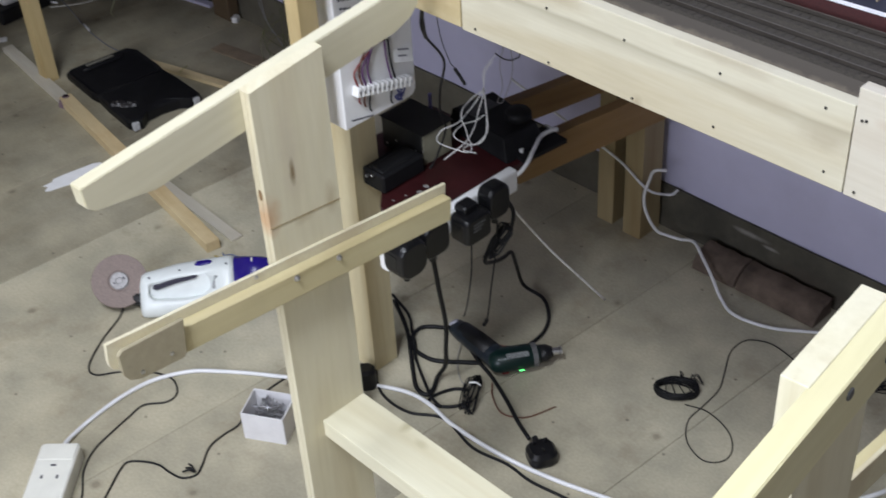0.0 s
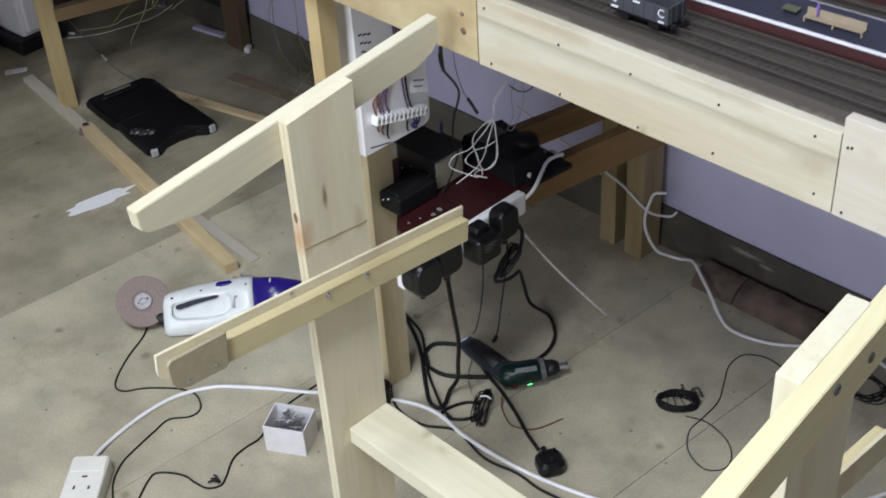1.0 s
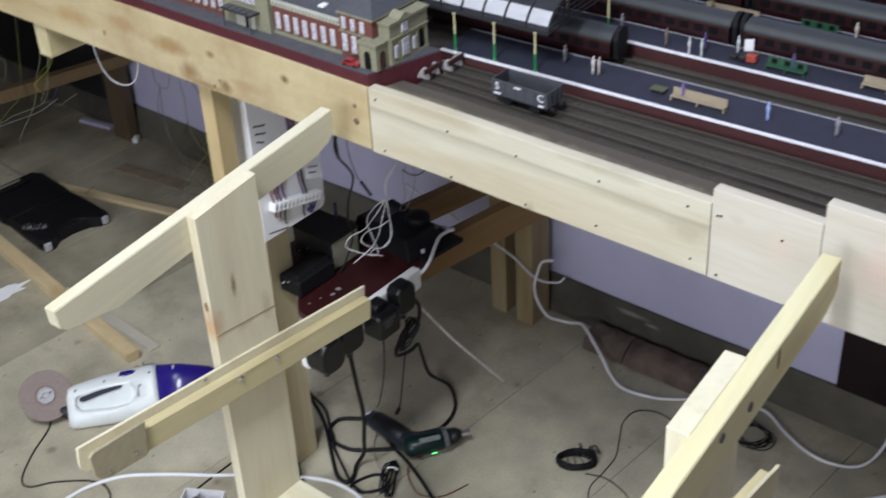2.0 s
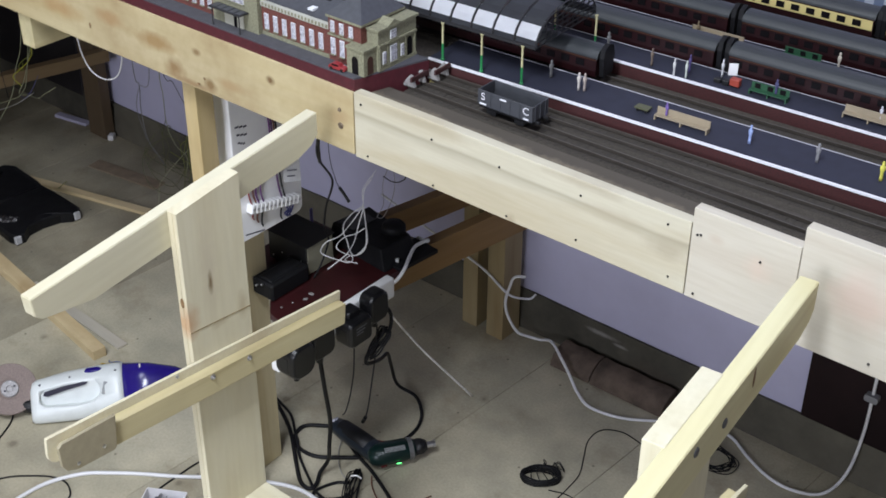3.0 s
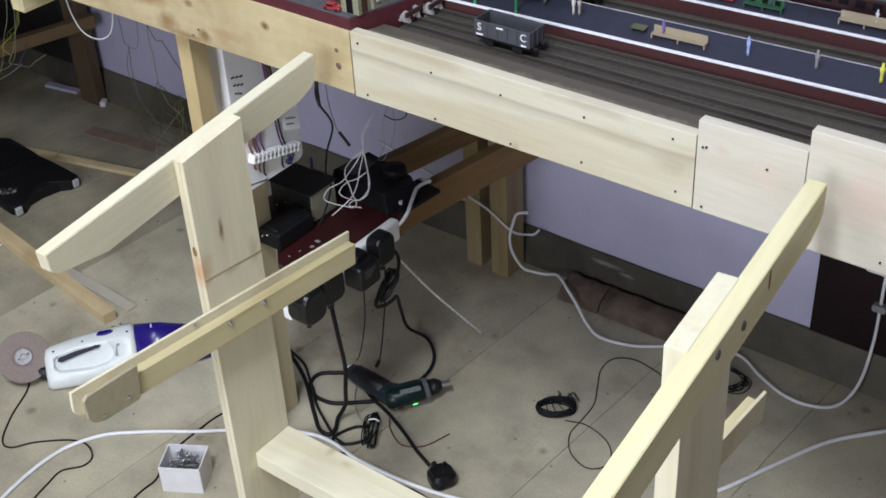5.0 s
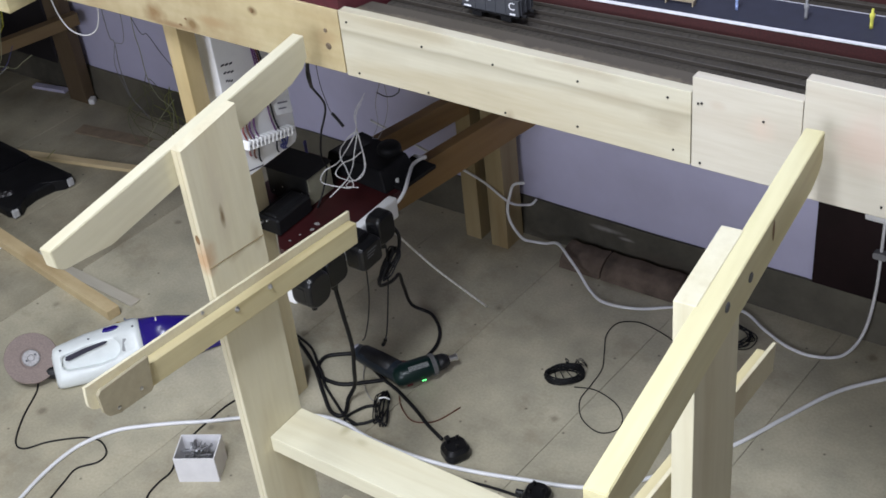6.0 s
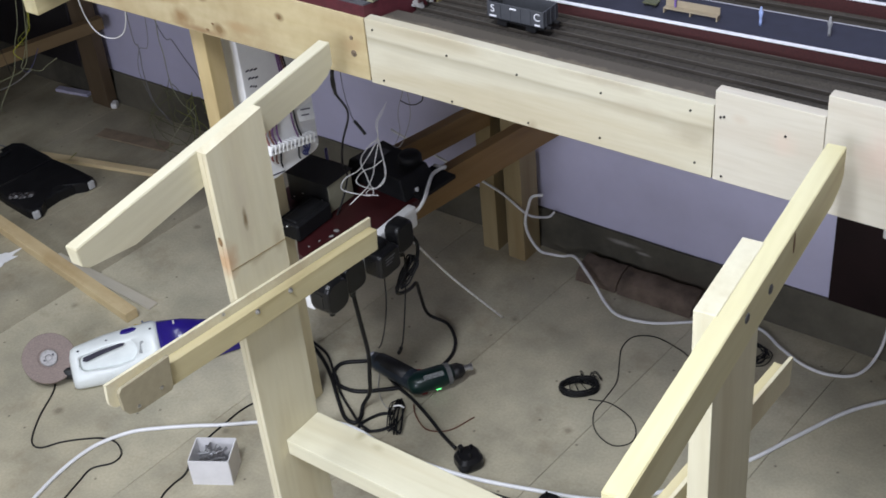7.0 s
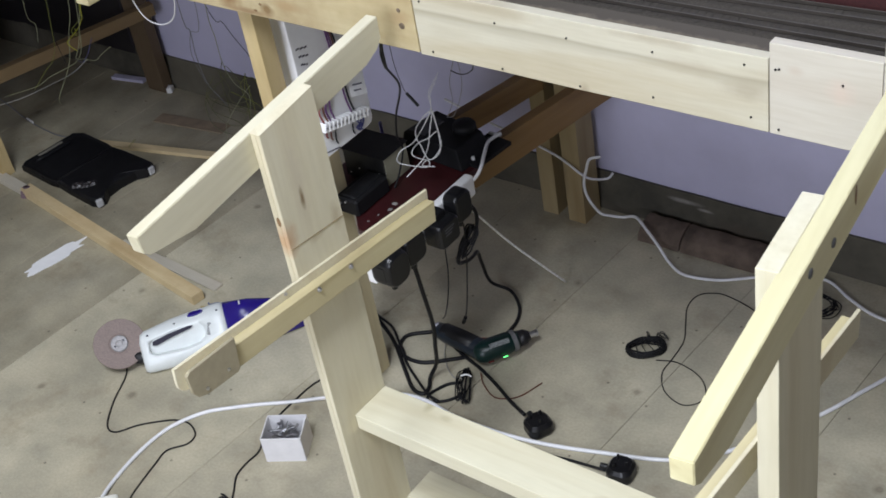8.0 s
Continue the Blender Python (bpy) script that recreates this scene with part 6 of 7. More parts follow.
slack([(-1.03, 0.26), (-0.98, 0.25), (-0.94, 0.24), (-0.93, 0.22), (-0.94, 0.19)], 0.50, OLIVE_WIRE)
for k in range(9):
    cx, cz, ph = wr.uniform(-1.02, -0.92), wr.uniform(0.15, 0.24), wr.uniform(0, 6)
    slack([(cx + 0.045 * math.cos(ph + 1.1 * a) + 0.008 * a, max(0.03, cz + 0.05 * math.sin(ph + 1.1 * a))) for a in range(5)], 0.50, (OLIVE_WIRE, OLIVE_WIRE, GREEN_WIRE)[k % 3], 0.0008, 0.03)
cable("slack_wire", [(-0.590, 0.06, 0.80), (-0.582, 0.06, 0.72), (-0.572, 0.06, 0.690), (-0.556, 0.06, 0.676), (-0.531, 0.06, 0.674), (-0.508, 0.06, 0.683), (-0.493, 0.06, 0.700), (-0.484, 0.06, 0.73), (-0.48, 0.06, 0.80)], 0.0010, WHITE_CABLE, "white wire looped under the pine beam", "wire", 6, group="slack wires")
cable("slack_wire", [(-1.895, 0.484, 0.03), (-1.793, 0.471, 0.012), (-1.702, 0.454), (-1.594, 0.441), (-1.52, 0.442, 0.006)], 0.0016, GREY_WIRE, "grey wire trailing over the floor", "wire", 5, group="slack wires")
cable("slack_wire", [(-1.857, 0.453, 0.004), (-1.816, 0.514, 0.004), (-1.791, 0.592, 0.006), (-1.786, 0.66, 0.004), (-1.777, 0.71, 0.02)], 0.0014, CREAM_PLASTIC, "pale wire trailing over the floor", "wire", 5, group="slack wires")
for k, (x, y) in enumerate(((-1.70, 0.455), (-1.52, 0.443), (-1.88, 0.47))):
    solid("wire_tip", prism(rounded(0.035, 0.004, 0.0015, 2), "z", 0.006, 0.010), WHITE_PLASTIC, "white sleeve on the end of a wire", "wire end", "wire tips", m=pose(x, y, -0.004, 0, 0, -12 + 40 * (k == 2)))

# ---------------------------------------------------------------- model station on the table
SLOPE = 3.4
RAIL_Z, PLAT_Z = 0.834, 0.843
RUST = plain("rusty_rail", (0.050, 0.042, 0.034), 0.6, 0.2, vary=0.2)
RAIL_TOP = plain("rail_top", (0.11, 0.10, 0.085), 0.5, 0.4)
SLEEPER = plain("dark_sleeper", (0.044, 0.038, 0.031), 0.8, vary=0.3, scale=300)
BALLAST = plain("fine_ballast", (0.052, 0.045, 0.037), 0.95, vary=0.45, scale=700, relief=0.8)
TARMAC = plain("platform_tarmac", (0.017, 0.019, 0.034), 0.7, vary=0.15, scale=60)
EDGE = plain("white_edging", (0.74, 0.74, 0.78), 0.6, vary=0.1, scale=90)
BRICK = brick_paper("red_brick_card", (0.050, 0.011, 0.011), (0.03, 0.008, 0.008), 900)
BRICK_B = brick_paper("station_brick", (0.135, 0.042, 0.032), (0.075, 0.026, 0.021), 700)
STONE = brick_paper("olive_stone", (0.215, 0.21, 0.138), (0.14, 0.14, 0.09), 500)
SLATE = plain("grey_slate_card", (0.055, 0.058, 0.068), 0.6, vary=0.15, scale=200)
MAROON = plain("coach_maroon", (0.017, 0.004, 0.005), 0.35, vary=0.2, scale=60)
ROOF = plain("coach_roof_grey", (0.026, 0.030, 0.033), 0.55, vary=0.12, scale=50)
CREAM = plain("coach_cream", (0.62, 0.52, 0.22), 0.45, vary=0.06)
WAGON_GREY = plain("wagon_grey", (0.050, 0.053, 0.061), 0.6, vary=0.15, scale=80)
DARK_GLASS = plain("dark_window", (0.006, 0.005, 0.006), 0.6, spec=0.12)
POST_GREEN = plain("post_green", (0.02, 0.20, 0.06), 0.4)
BENCH_GREEN = plain("bench_green", (0.020, 0.080, 0.038), 0.5)
POST_CREAM = plain("post_cream", (0.56, 0.52, 0.29), 0.45)
BEIGE = plain("bench_beige", (0.29, 0.24, 0.165), 0.6)


def at(x, d, z=PLAT_Z, rz=0):
    """A pose on the station: x along the table, d out from its fascia."""
    return pose(x, d + 0.06 * x, z, 0, 0, SLOPE + rz)


def station_thing(name, x, d, label, category, group="", z=PLAT_Z, rz=0):
    ob = new(name)
    ob.empty_display_size = 0.01
    ob.matrix_basis = at(x, d, z, rz)
    return tagged(ob, label, category, group)


def track(y0, slope, x0, x1, label):
    ang = math.degrees(math.atan(slope))
    t = thing("railway_track", (0, y0, TOP_Z), ang, label, "track", "model tracks")
    part("ballast", prism([(-0.020, 0.0), (0.020, 0.0), (0.015, 0.0035), (-0.015, 0.0035)], "x", x0, x1), BALLAST, t, "dusty brown ballast")
    bm = bmesh.new()
    x = x0 + 0.004
    while x < x1 - 0.004:
        box(x, x + 0.0036, -0.0150, 0.0150, 0.0030, 0.0040, bm)
        x += 0.0088
    tagged(part("sleeper", bm, SLEEPER, t), kind="stuff")
    for s in (-1, 1):
        r = part("rail", box(x0, x1, s * 0.00865 - 0.0008, s * 0.00865 + 0.0008, 0.0047, 0.0078), RUST, t)
        part("railhead", box(x0, x1, s * 0.00865 - 0.0005, s * 0.00865 + 0.0005, 0.0079, 0.0082), RAIL_TOP, r, "worn bright top")


track(0.0745, 0.008, 0.022, 1.33, "weathered model track beside the fascia")
track(0.1035, 0.045, 0.030, 1.33, "weathered model track beside the platform")
track(0.2085, 0.06, -0.5, 1.30, "model track between two platforms")
track(0.306, 0.06, -0.5, 1.30, "model track behind the second platform")
track(0.402, 0.06, -0.5, 1.30, "model track behind the third platform")
track(0.498, 0.06, -0.5, 1.30, "far model track near the wall")


def platform(d0, d1, x0, x1, label):
    p = station_thing("station_platform", 0, 0, label, "platform", "platforms", TOP_Z)
    h = PLAT_Z - TOP_Z
    part("wall", box(x0, x1, d0 + 0.002, d1 - 0.002, 0, h - 0.0022), BRICK, p, "dark red brick card wall")
    part("surface", box(x0, x1, d0 + 0.0045, d1 - 0.0012, h - 0.0021, h), TARMAC, p, "blue-grey surface")
    part("edging", box(x0, x1, d0 + 0.0008, d0 + 0.0044, h - 0.0015, h + 0.0003), EDGE, p, "painted white edge")
    part("edging", box(x0, x1, d1 - 0.0011, d1, h - 0.0021, h + 0.0002), plain("thin_edge", (0.50, 0.50, 0.54), 0.6), p, "thin pale edge")


platform(0.1175, 0.1815, 0.012, 1.30, "dark blue-grey model platform with a white edge")
platform(0.2385, 0.2865, -0.5, 1.30, "second blue-grey model platform with a white edge")
platform(0.336, 0.380, -0.5, 1.30, "third blue-grey model platform")


def coach(x0, x1, d, label, side=MAROON, windows=DARK_GLASS, cream=False):
    """A model carriage: body, arched roof, gangway ends, a row of windows, bogies."""
    c = station_thing("model_coach", x0, d, label, "model train", "coaches", RAIL_Z)
    ln, w = x1 - x0, 0.0150
    part("body", prism([(-w, 0.006), (w, 0.006), (w + 0.0008, 0.013), (w, 0.0275), (-w, 0.0275), (-w - 0.0008, 0.013)], "x", 0.002, ln - 0.002), side, c)
    arc = [(w * 1.04 * math.cos(radians(a)), 0.0277 + 0.0105 * math.sin(radians(a))) for a in range(0, 181, 15)]
    part("roof", prism(arc, "x", 0.001, ln - 0.001), ROOF, c, "grey arched roof", smooth=False)
    for e in (0, ln):
        s = -1 if e == 0 else 1
        part("gangway", prism([(-0.010, 0.006), (0.010, 0.006), (0.0120, 0.028), (0.0095, 0.0385), (0.0, 0.0425), (-0.0095, 0.0385), (-0.0120, 0.028)], "x", min(e, e + s * 0.0055), max(e, e + s * 0.0055)), MATT_BLACK, c, "black gangway end")
    n = max(3, int(ln / 0.019))
    wm = finish(box(0, 0.0105, -0.0004, 0.0, 0, 0.0075), "window", windows)
    if cream:
        part("cream_band", box(0.003, ln - 0.003, -w - 0.0012, -w - 0.0004, 0.0140, 0.0262), CREAM, c, "cream upper panels")
    for i in range(n):
        part("window", wm, None, c, m=pose(0.008 + i * (ln - 0.016) / n, -w - (0.0013 if cream else 0.0010), 0.0165))
    if side is MAROON:
        part("lining", box(0.002, ln - 0.002, -w - 0.0009, -w - 0.0005, 0.0258, 0.0265), plain("gold_line", (0.075, 0.030, 0.014), 0.5), c, "thin gold line")
    for bx in (0.035, ln - 0.035):
        part("bogie", box(bx - 0.018, bx + 0.018, -0.013, 0.013, 0.0005, 0.0058), BLACK_PLASTIC, c)


coach(-0.086, 0.177, 0.2085, "maroon model coach with a grey roof between the platforms")
coach(-0.001, 0.265, 0.306, "maroon model coach with a grey roof behind the second platform")
coach(0.279, 0.549, 0.306, "maroon model coach with a grey roof behind the second platform")
coach(0.561, 0.821, 0.306, "maroon model coach with a grey roof behind the second platform")
coach(-0.03, 0.230, 0.402, "maroon model coach with a grey roof behind the third platform")
coach(0.244, 0.51, 0.402, "maroon model coach with a grey roof behind the third platform")
coach(0.08, 0.365, 0.498, "maroon and cream model coach on the far track", cream=True)
coach(0.376, 0.64, 0.498, "maroon and cream model coach on the far track", cream=True)
backs = station_thing("model_terrace", 0.22, 0.57, "pale grey-blue model houses along the wall", "model building", z=TOP_Z)
part("wall", box(0, 0.5, 0, 0.03, 0, 0.085), plain("pale_render", (0.42, 0.46, 0.56), 0.7), backs)
hw = finish(box(0, 0.012, -0.0006, 0, 0, 0.014), "window", plain("blue_grey_window", (0.16, 0.2, 0.3), 0.2))
for i in range(20):
    for j in range(3):
        part("window", hw, None, backs, m=pose(0.012 + i * 0.024, -0.0002, 0.016 + 0.023 * j))

# open wagon with letters on its side
wagon = thing("model_wagon", (0.122, 0.0762, RAIL_Z), 0.5, "small grey open goods wagon lettered S and C", "model train")
WL, WW = 0.070, 0.0145
for nm, bx in (("side", (0, WL, -WW, -WW + 0.0012, 0.011, 0.0285)), ("side", (0, WL, WW - 0.0012, WW, 0.011, 0.0285)), ("end", (0, 0.0012, -WW + 0.0013, WW - 0.0013, 0.011, 0.0285)), ("end", (WL - 0.0012, WL, -WW + 0.0013, WW - 0.0013, 0.011, 0.0285)),
               ("floor", (0.0013, WL - 0.0013, -WW + 0.0013, WW - 0.0013, 0.011, 0.013))):
    part(nm, box(*bx), WAGON_GREY if nm != "floor" else DARK_STEEL, wagon, bevel=0.0003)
for i in range(4):
    part("rib", box(0.0162 + i * 0.0125, 0.0172 + i * 0.0125, -WW - 0.0007, -WW - 0.0001, 0.011, 0.0285), WAGON_GREY, wagon)
for i in range(3):
    part("rib", box(WL + 0.0001, WL + 0.0008, -0.010 + i * 0.009, -0.0088 + i * 0.009, 0.011, 0.0285), WAGON_GREY, wagon)
part("chassis", box(0.001, WL - 0.001, -0.012, 0.012, 0.0075, 0.0108), BLACK_PLASTIC, wagon)
for wx in (0.017, WL - 0.017):
    for s in (-1, 1):
        part("wheel", prism(circle(0.0062, 16, wx, 0.0063), "y", s * 0.0085 - 0.0014, s * 0.0085 + 0.0014), BLACK_PLASTIC, wagon)
    part("axle_box", box(wx - 0.006, wx + 0.006, -0.0132, -0.011, 0.003, 0.0074), BLACK_PLASTIC, wagon)
for s in (-0.0075, 0.0075):
    for e, sg in ((0, -1), (WL, 1)):
        part("buffer", prism(circle(0.0018, 10, s, 0.0092), "x", min(e, e + sg * 0.005), max(e, e + sg * 0.005)), BLACK_PLASTIC, wagon)


def letter(ch, size, parent, m):
    cu = bpy.data.curves.new("letter", "FONT")
    cu.body, cu.size, cu.extrude, cu.align_x = ch, size, 0.00012, "CENTER"
    ob = new("letter", cu)
    me = bpy.data.meshes.new_from_object(ob.evaluated_get(bpy.context.evaluated_depsgraph_get()))
    bpy.data.objects.remove(ob)
    me.materials.clear()
    me.materials.append(EDGE)
    return part("letter", me, None, parent, "white painted letter", m=m)


letter("S", 0.0118, wagon, pose(0.0075, -WW - 0.0009, 0.0182, 90, 0, 0))
letter("C", 0.0118, wagon, pose(0.0625, -WW - 0.0009, 0.0182, 90, 0, 0))
for x0, x1, z0 in ((0.003, 0.0115, 0.0125), (0.029, 0.037, 0.0245), (0.0595, 0.066, 0.0122)):
    part("number", box(x0, x1, -WW - 0.0008, -WW - 0.0002, z0, z0 + 0.0017), EDGE, wagon)


def buffer_stop(x, y, rz):
    b = thing("buffer_stop", (x, y, RAIL_Z), rz, "pale grey model buffer stop at the track end", "buffer stop", "buffer stops")
    g = plain("grey_stop", (0.30, 0.29, 0.28), 0.7, vary=0.2, scale=200)
    for s in (-1, 1):
        part("frame", prism([(-0.012, 0), (0.006, 0), (0.003, 0.012), (-0.001, 0.013)], "y", s * 0.0085 - 0.0018, s * 0.0085 + 0.0018), g, b)
    part("beam", box(0.003, 0.0055, -0.014, 0.014, 0.0075, 0.0125), plain("dull_red_beam", (0.055, 0.02, 0.02), 0.6), b, "dull red beam")
    part("board", box(-0.018, -0.004, -0.012, 0.004, 0.0005, 0.003), g, b)


buffer_stop(0.026, 0.0745, 0.5)
buffer_stop(0.034, 0.105, 2.6)


def figure(x, d, colour, h=0.021, turn=0.0, seated=False):
    """A tiny painted figurine, one plain mesh."""
    c = plain("figurine_paint", colour, 0.6, vary=0.25, scale=600)
    s = h / 0.021
    prof = [(0.0017, 0), (0.0018, 0.004), (0.0016, 0.009), (0.0025, 0.012), (0.0028, 0.0155), (0.0011, 0.017), (0.0015, 0.0183), (0.0015, 0.0198), (0.0006, 0.021)]
    bm = lathe([(r * s, z * s) for r, z in prof], 8)
    for v in bm.verts:
        v.co.y *= 0.65
    solid("figurine", bm, c, "tiny painted figurine standing on the platform" if not seated else "tiny painted figurine on a platform bench", "figurine", "figurines", smooth=True,
          m=at(x, d, PLAT_Z + (0.0045 if seated else 0.0002), turn))


for x, d, c in ((0.383, 0.146, (0.28, 0.36, 0.62)), (0.452, 0.150, (0.22, 0.22, 0.23)), (0.515, 0.152, (0.62, 0.60, 0.10)), (0.183, 0.149, (0.62, 0.58, 0.54)), (0.189, 0.151, (0.42, 0.36, 0.32)), (0.142, 0.158, (0.12, 0.12, 0.12)),
                (0.210, 0.252, (0.17, 0.13, 0.10)), (0.243, 0.2425, (0.62, 0.62, 0.62)), (0.256, 0.2455, (0.55, 0.60, 0.55)), (0.251, 0.262, (0.08, 0.06, 0.18)), (0.375, 0.366, (0.55, 0.50, 0.42)), (0.21, 0.352, (0.22, 0.17, 0.10)),
                (0.285, 0.272, (0.6, 0.6, 0.62)), (0.148, 0.262, (0.2, 0.2, 0.2))):
    figure(x, d, c, turn=40 * x * 10)
figure(0.292, 0.1425, (0.16, 0.10, 0.32), 0.016, seated=True)
figure(0.355, 0.257, (0.06, 0.06, 0.14), 0.018, seated=True)
figure(0.465, 0.266, (0.5, 0.5, 0.55), 0.016, seated=True)


def bench(x, d, ln, material, label, panels=0, rz=0):
    b = station_thing("platform_bench", x, d, label, "bench", "benches", rz=rz)
    part("seat", box(0, ln, -0.004, 0.003, 0.0045, 0.0055), material, b)
    part("backrest", box(0, ln, 0.0032, 0.0042, 0.005, 0.0125), material, b)
    for i in range(max(2, int(ln / 0.025)) + 1):
        px = i * (ln - 0.0015) / max(2, int(ln / 0.025))
        part("leg", box(px, px + 0.0014, -0.0038, 0.004, 0, 0.0044), material, b)
    for i in range(panels):
        part("panel", box(0.004 + i * ln / panels, ln / panels * (i + 1) - 0.004, 0.0026, 0.0031, 0.0062, 0.0115), DARK_GLASS, b)


bench(0.281, 0.1405, 0.060, BEIGE, "long beige model bench on the platform")
bench(0.327, 0.2545, 0.043, BENCH_GREEN, "green panelled model bench on the platform", 3)
bench(0.428, 0.262, 0.055, BEIGE, "long beige model bench on the platform")
bench(0.312, 0.362, 0.043, BENCH_GREEN, "green panelled model bench on the platform", 3)
bench(0.20, 0.355, 0.065, BEIGE, "long beige model bench on the platform")
cart = station_thing("luggage_trolley", 0.262, 0.148, "flat olive model luggage trolley", "trolley")
part("deck", box(-0.008, 0.008, -0.005, 0.005, 0.003, 0.0045), plain("olive_trolley", (0.085, 0.09, 0.045), 0.6), cart)
for s in (-0.005, 0.005):
    part("axle", prism(circle(0.0015, 8, s, 0.0015), "y", -0.0045, 0.0045), BLACK_PLASTIC, cart)
barrow = station_thing("luggage_barrow", 0.308, 0.2575, "red model barrow loaded with dark cases", "trolley")
part("body", box(-0.005, 0.006, -0.004, 0.004, 0.002, 0.010), plain("barrow_red", (0.32, 0.05, 0.03), 0.5), barrow, bevel=0.0006)
part("case", box(-0.014, -0.006, -0.004, 0.004, 0.0, 0.006), BLACK_PLASTIC, barrow, bevel=0.0006)
part("case", box(-0.024, -0.016, -0.003, 0.004, 0.0, 0.005), DARK_STEEL, barrow, bevel=0.0006)
solid("platform_sign", box(-0.0004, 0.0004, -0.005, 0.005, 0.008, 0.022), WHITE_PAPER, "small white model notice behind the platform", "sign", m=at(0.292, 0.283, PLAT_Z - 0.0078, -60))

# iron and glass train shed
shed = station_thing("station_canopy", 0, 0, "arched glazed model train-shed roof on cream and green columns", "canopy")
EAVE = 0.046


def column(x, d):
    c = part("column", lathe([(0.0022, 0), (0.0022, 0.002), (0.0015, 0.003), (0.0013, 0.020)], 10), POST_GREEN, shed, "green and cream column", m=pose(x, d, 0.0001))
    part("shaft", lathe([(0.0012, 0.0201), (0.0011, 0.042), (0.002, 0.0445), (0.002, EAVE - 0.001)], 10), POST_CREAM, c, "cream upper shaft")


for i in range(4):
    column(0.1345 - 0.0528 * i, 0.1245)
    column(0.155 - 0.054 * i, 0.2455)
arch = [(0.1885 - 0.062 * math.cos(radians(a)), EAVE + 0.034 * math.sin(radians(a))) for a in range(0, 181, 12)]
X1, X0 = 0.150, -0.16
IRON = plain("black_iron", (0.02, 0.02, 0.022), 0.5)
GLAZE = plain("milky_glazing", (0.74, 0.75, 0.78), 0.4, vary=0.06)
SMOKE = plain("sooty_glazing", (0.06, 0.063, 0.072), 0.35, vary=0.2)
for s in (0.1265, 0.2505):
    part("gutter", box(X0, X1, s - 0.0018, s + 0.0018, EAVE - 0.002, EAVE + 0.0015), IRON, shed)
for i in range(12):
    x = X1 - i * (X1 - X0) / 11
    rib = part("rib", cable_bm([(x, p[0], p[1]) for p in arch], 0.0011, 4, 2), IRON, shed)
    if i < 11:
        xn = x - (X1 - X0) / 11
        for j in range(len(arch) - 1):
            a, b = arch[j], arch[j + 1]
            bm = bmesh.new()
            vs = [bm.verts.new(q) for q in ((x - 0.0016, a[0], a[1]), (xn + 0.0016, a[0], a[1]), (xn + 0.0016, b[0], b[1]), (x - 0.0016, b[0], b[1]))]
            f = bm.faces.new(vs)
            bmesh.ops.solidify(bm, geom=[f], thickness=0.0005)
            part("pane", bm, GLAZE if j in (1, 2, 12, 13) else SMOKE, shed)
for k in range(6):
    z = EAVE + 0.034 * k / 6
    hw2 = 0.062 * math.sqrt(max(0.0, 1 - (k / 6) ** 2))
    part("gable_bar", box(X1 + 0.0002, X1 + 0.0012, 0.1885 - hw2, 0.1885 + hw2, z - 0.0005, z + 0.0005), IRON, shed)
for k in range(11):
    y = 0.1885 - 0.055 + 0.011 * k
    h = 0.034 * math.sqrt(max(0.0, 1 - ((y - 0.1885) / 0.062) ** 2))
    part("gable_bar", box(X1 + 0.0002, X1 + 0.0012, y - 0.0005, y + 0.0005, EAVE, EAVE + h), IRON, shed)

# station building on its slab
SZ = 0.858
slab = thing("station_forecourt", (0, 0, TOP_Z), 0, "raised forecourt slab with a dark red edge and grey top", "forecourt")
quad = [(-0.44, 0.0035), (0.0, 0.0035), (0.028, 0.094), (-0.44, 0.094)]
part("edge", prism(quad, "z", 0.0, SZ - TOP_Z - 0.0022), plain("dark_red_card", (0.072, 0.011, 0.017), 0.6, vary=0.2, scale=120), slab, "dark red card edge")
part("top", prism([(-0.44, 0.0036), (-0.0002, 0.0036), (0.0278, 0.0939), (-0.44, 0.0939)], "z", SZ - TOP_Z - 0.0021, SZ - TOP_Z), plain("forecourt_grey", (0.068, 0.068, 0.078), 0.8, vary=0.15, scale=90), slab, "grey tarmac top")

hall = thing("station_building", (0, 0, SZ), 0, "red brick and stone model station with white windows and slate roofs", "model building")
hall.matrix_basis = pose(0.0055, 0, SZ) @ Matrix.Diagonal((1.0, 1.0, 1.14, 1.0))
WIN_W = plain("window_white", (0.75, 0.76, 0.78), 0.5)
PALE_PANE = plain("pale_model_glazing", (0.42, 0.42, 0.47), 0.3, vary=0.6, scale=250)


def window(x, y, z, w, h, parent, rz=0, cols=2, rows=3, name="window"):
    m = pose(x, y, z, 0, 0, rz)
    f = part(name, box(-w / 2, w / 2, -0.0010, -0.0001, 0, h), WIN_W, parent, "white window frame", m=m)
    pw, ph = (w - 0.0005 * (cols + 1)) / cols, (h - 0.0005 * (rows + 1)) / rows
    pm = finish(box(0, pw, -0.0013, -0.0011, 0, ph), "pane", PALE_PANE)
    for i in range(cols):
        for j in range(rows):
            part("pane", pm, None, f, m=pose(-w / 2 + 0.0005 + i * (pw + 0.0005), 0, 0.0005 + j * (ph + 0.0005)))
    part("sill", box(-w / 2 - 0.0006, w / 2 + 0.0006, -0.0018, -0.0001, -0.0012, -0.0002), STONE, f)


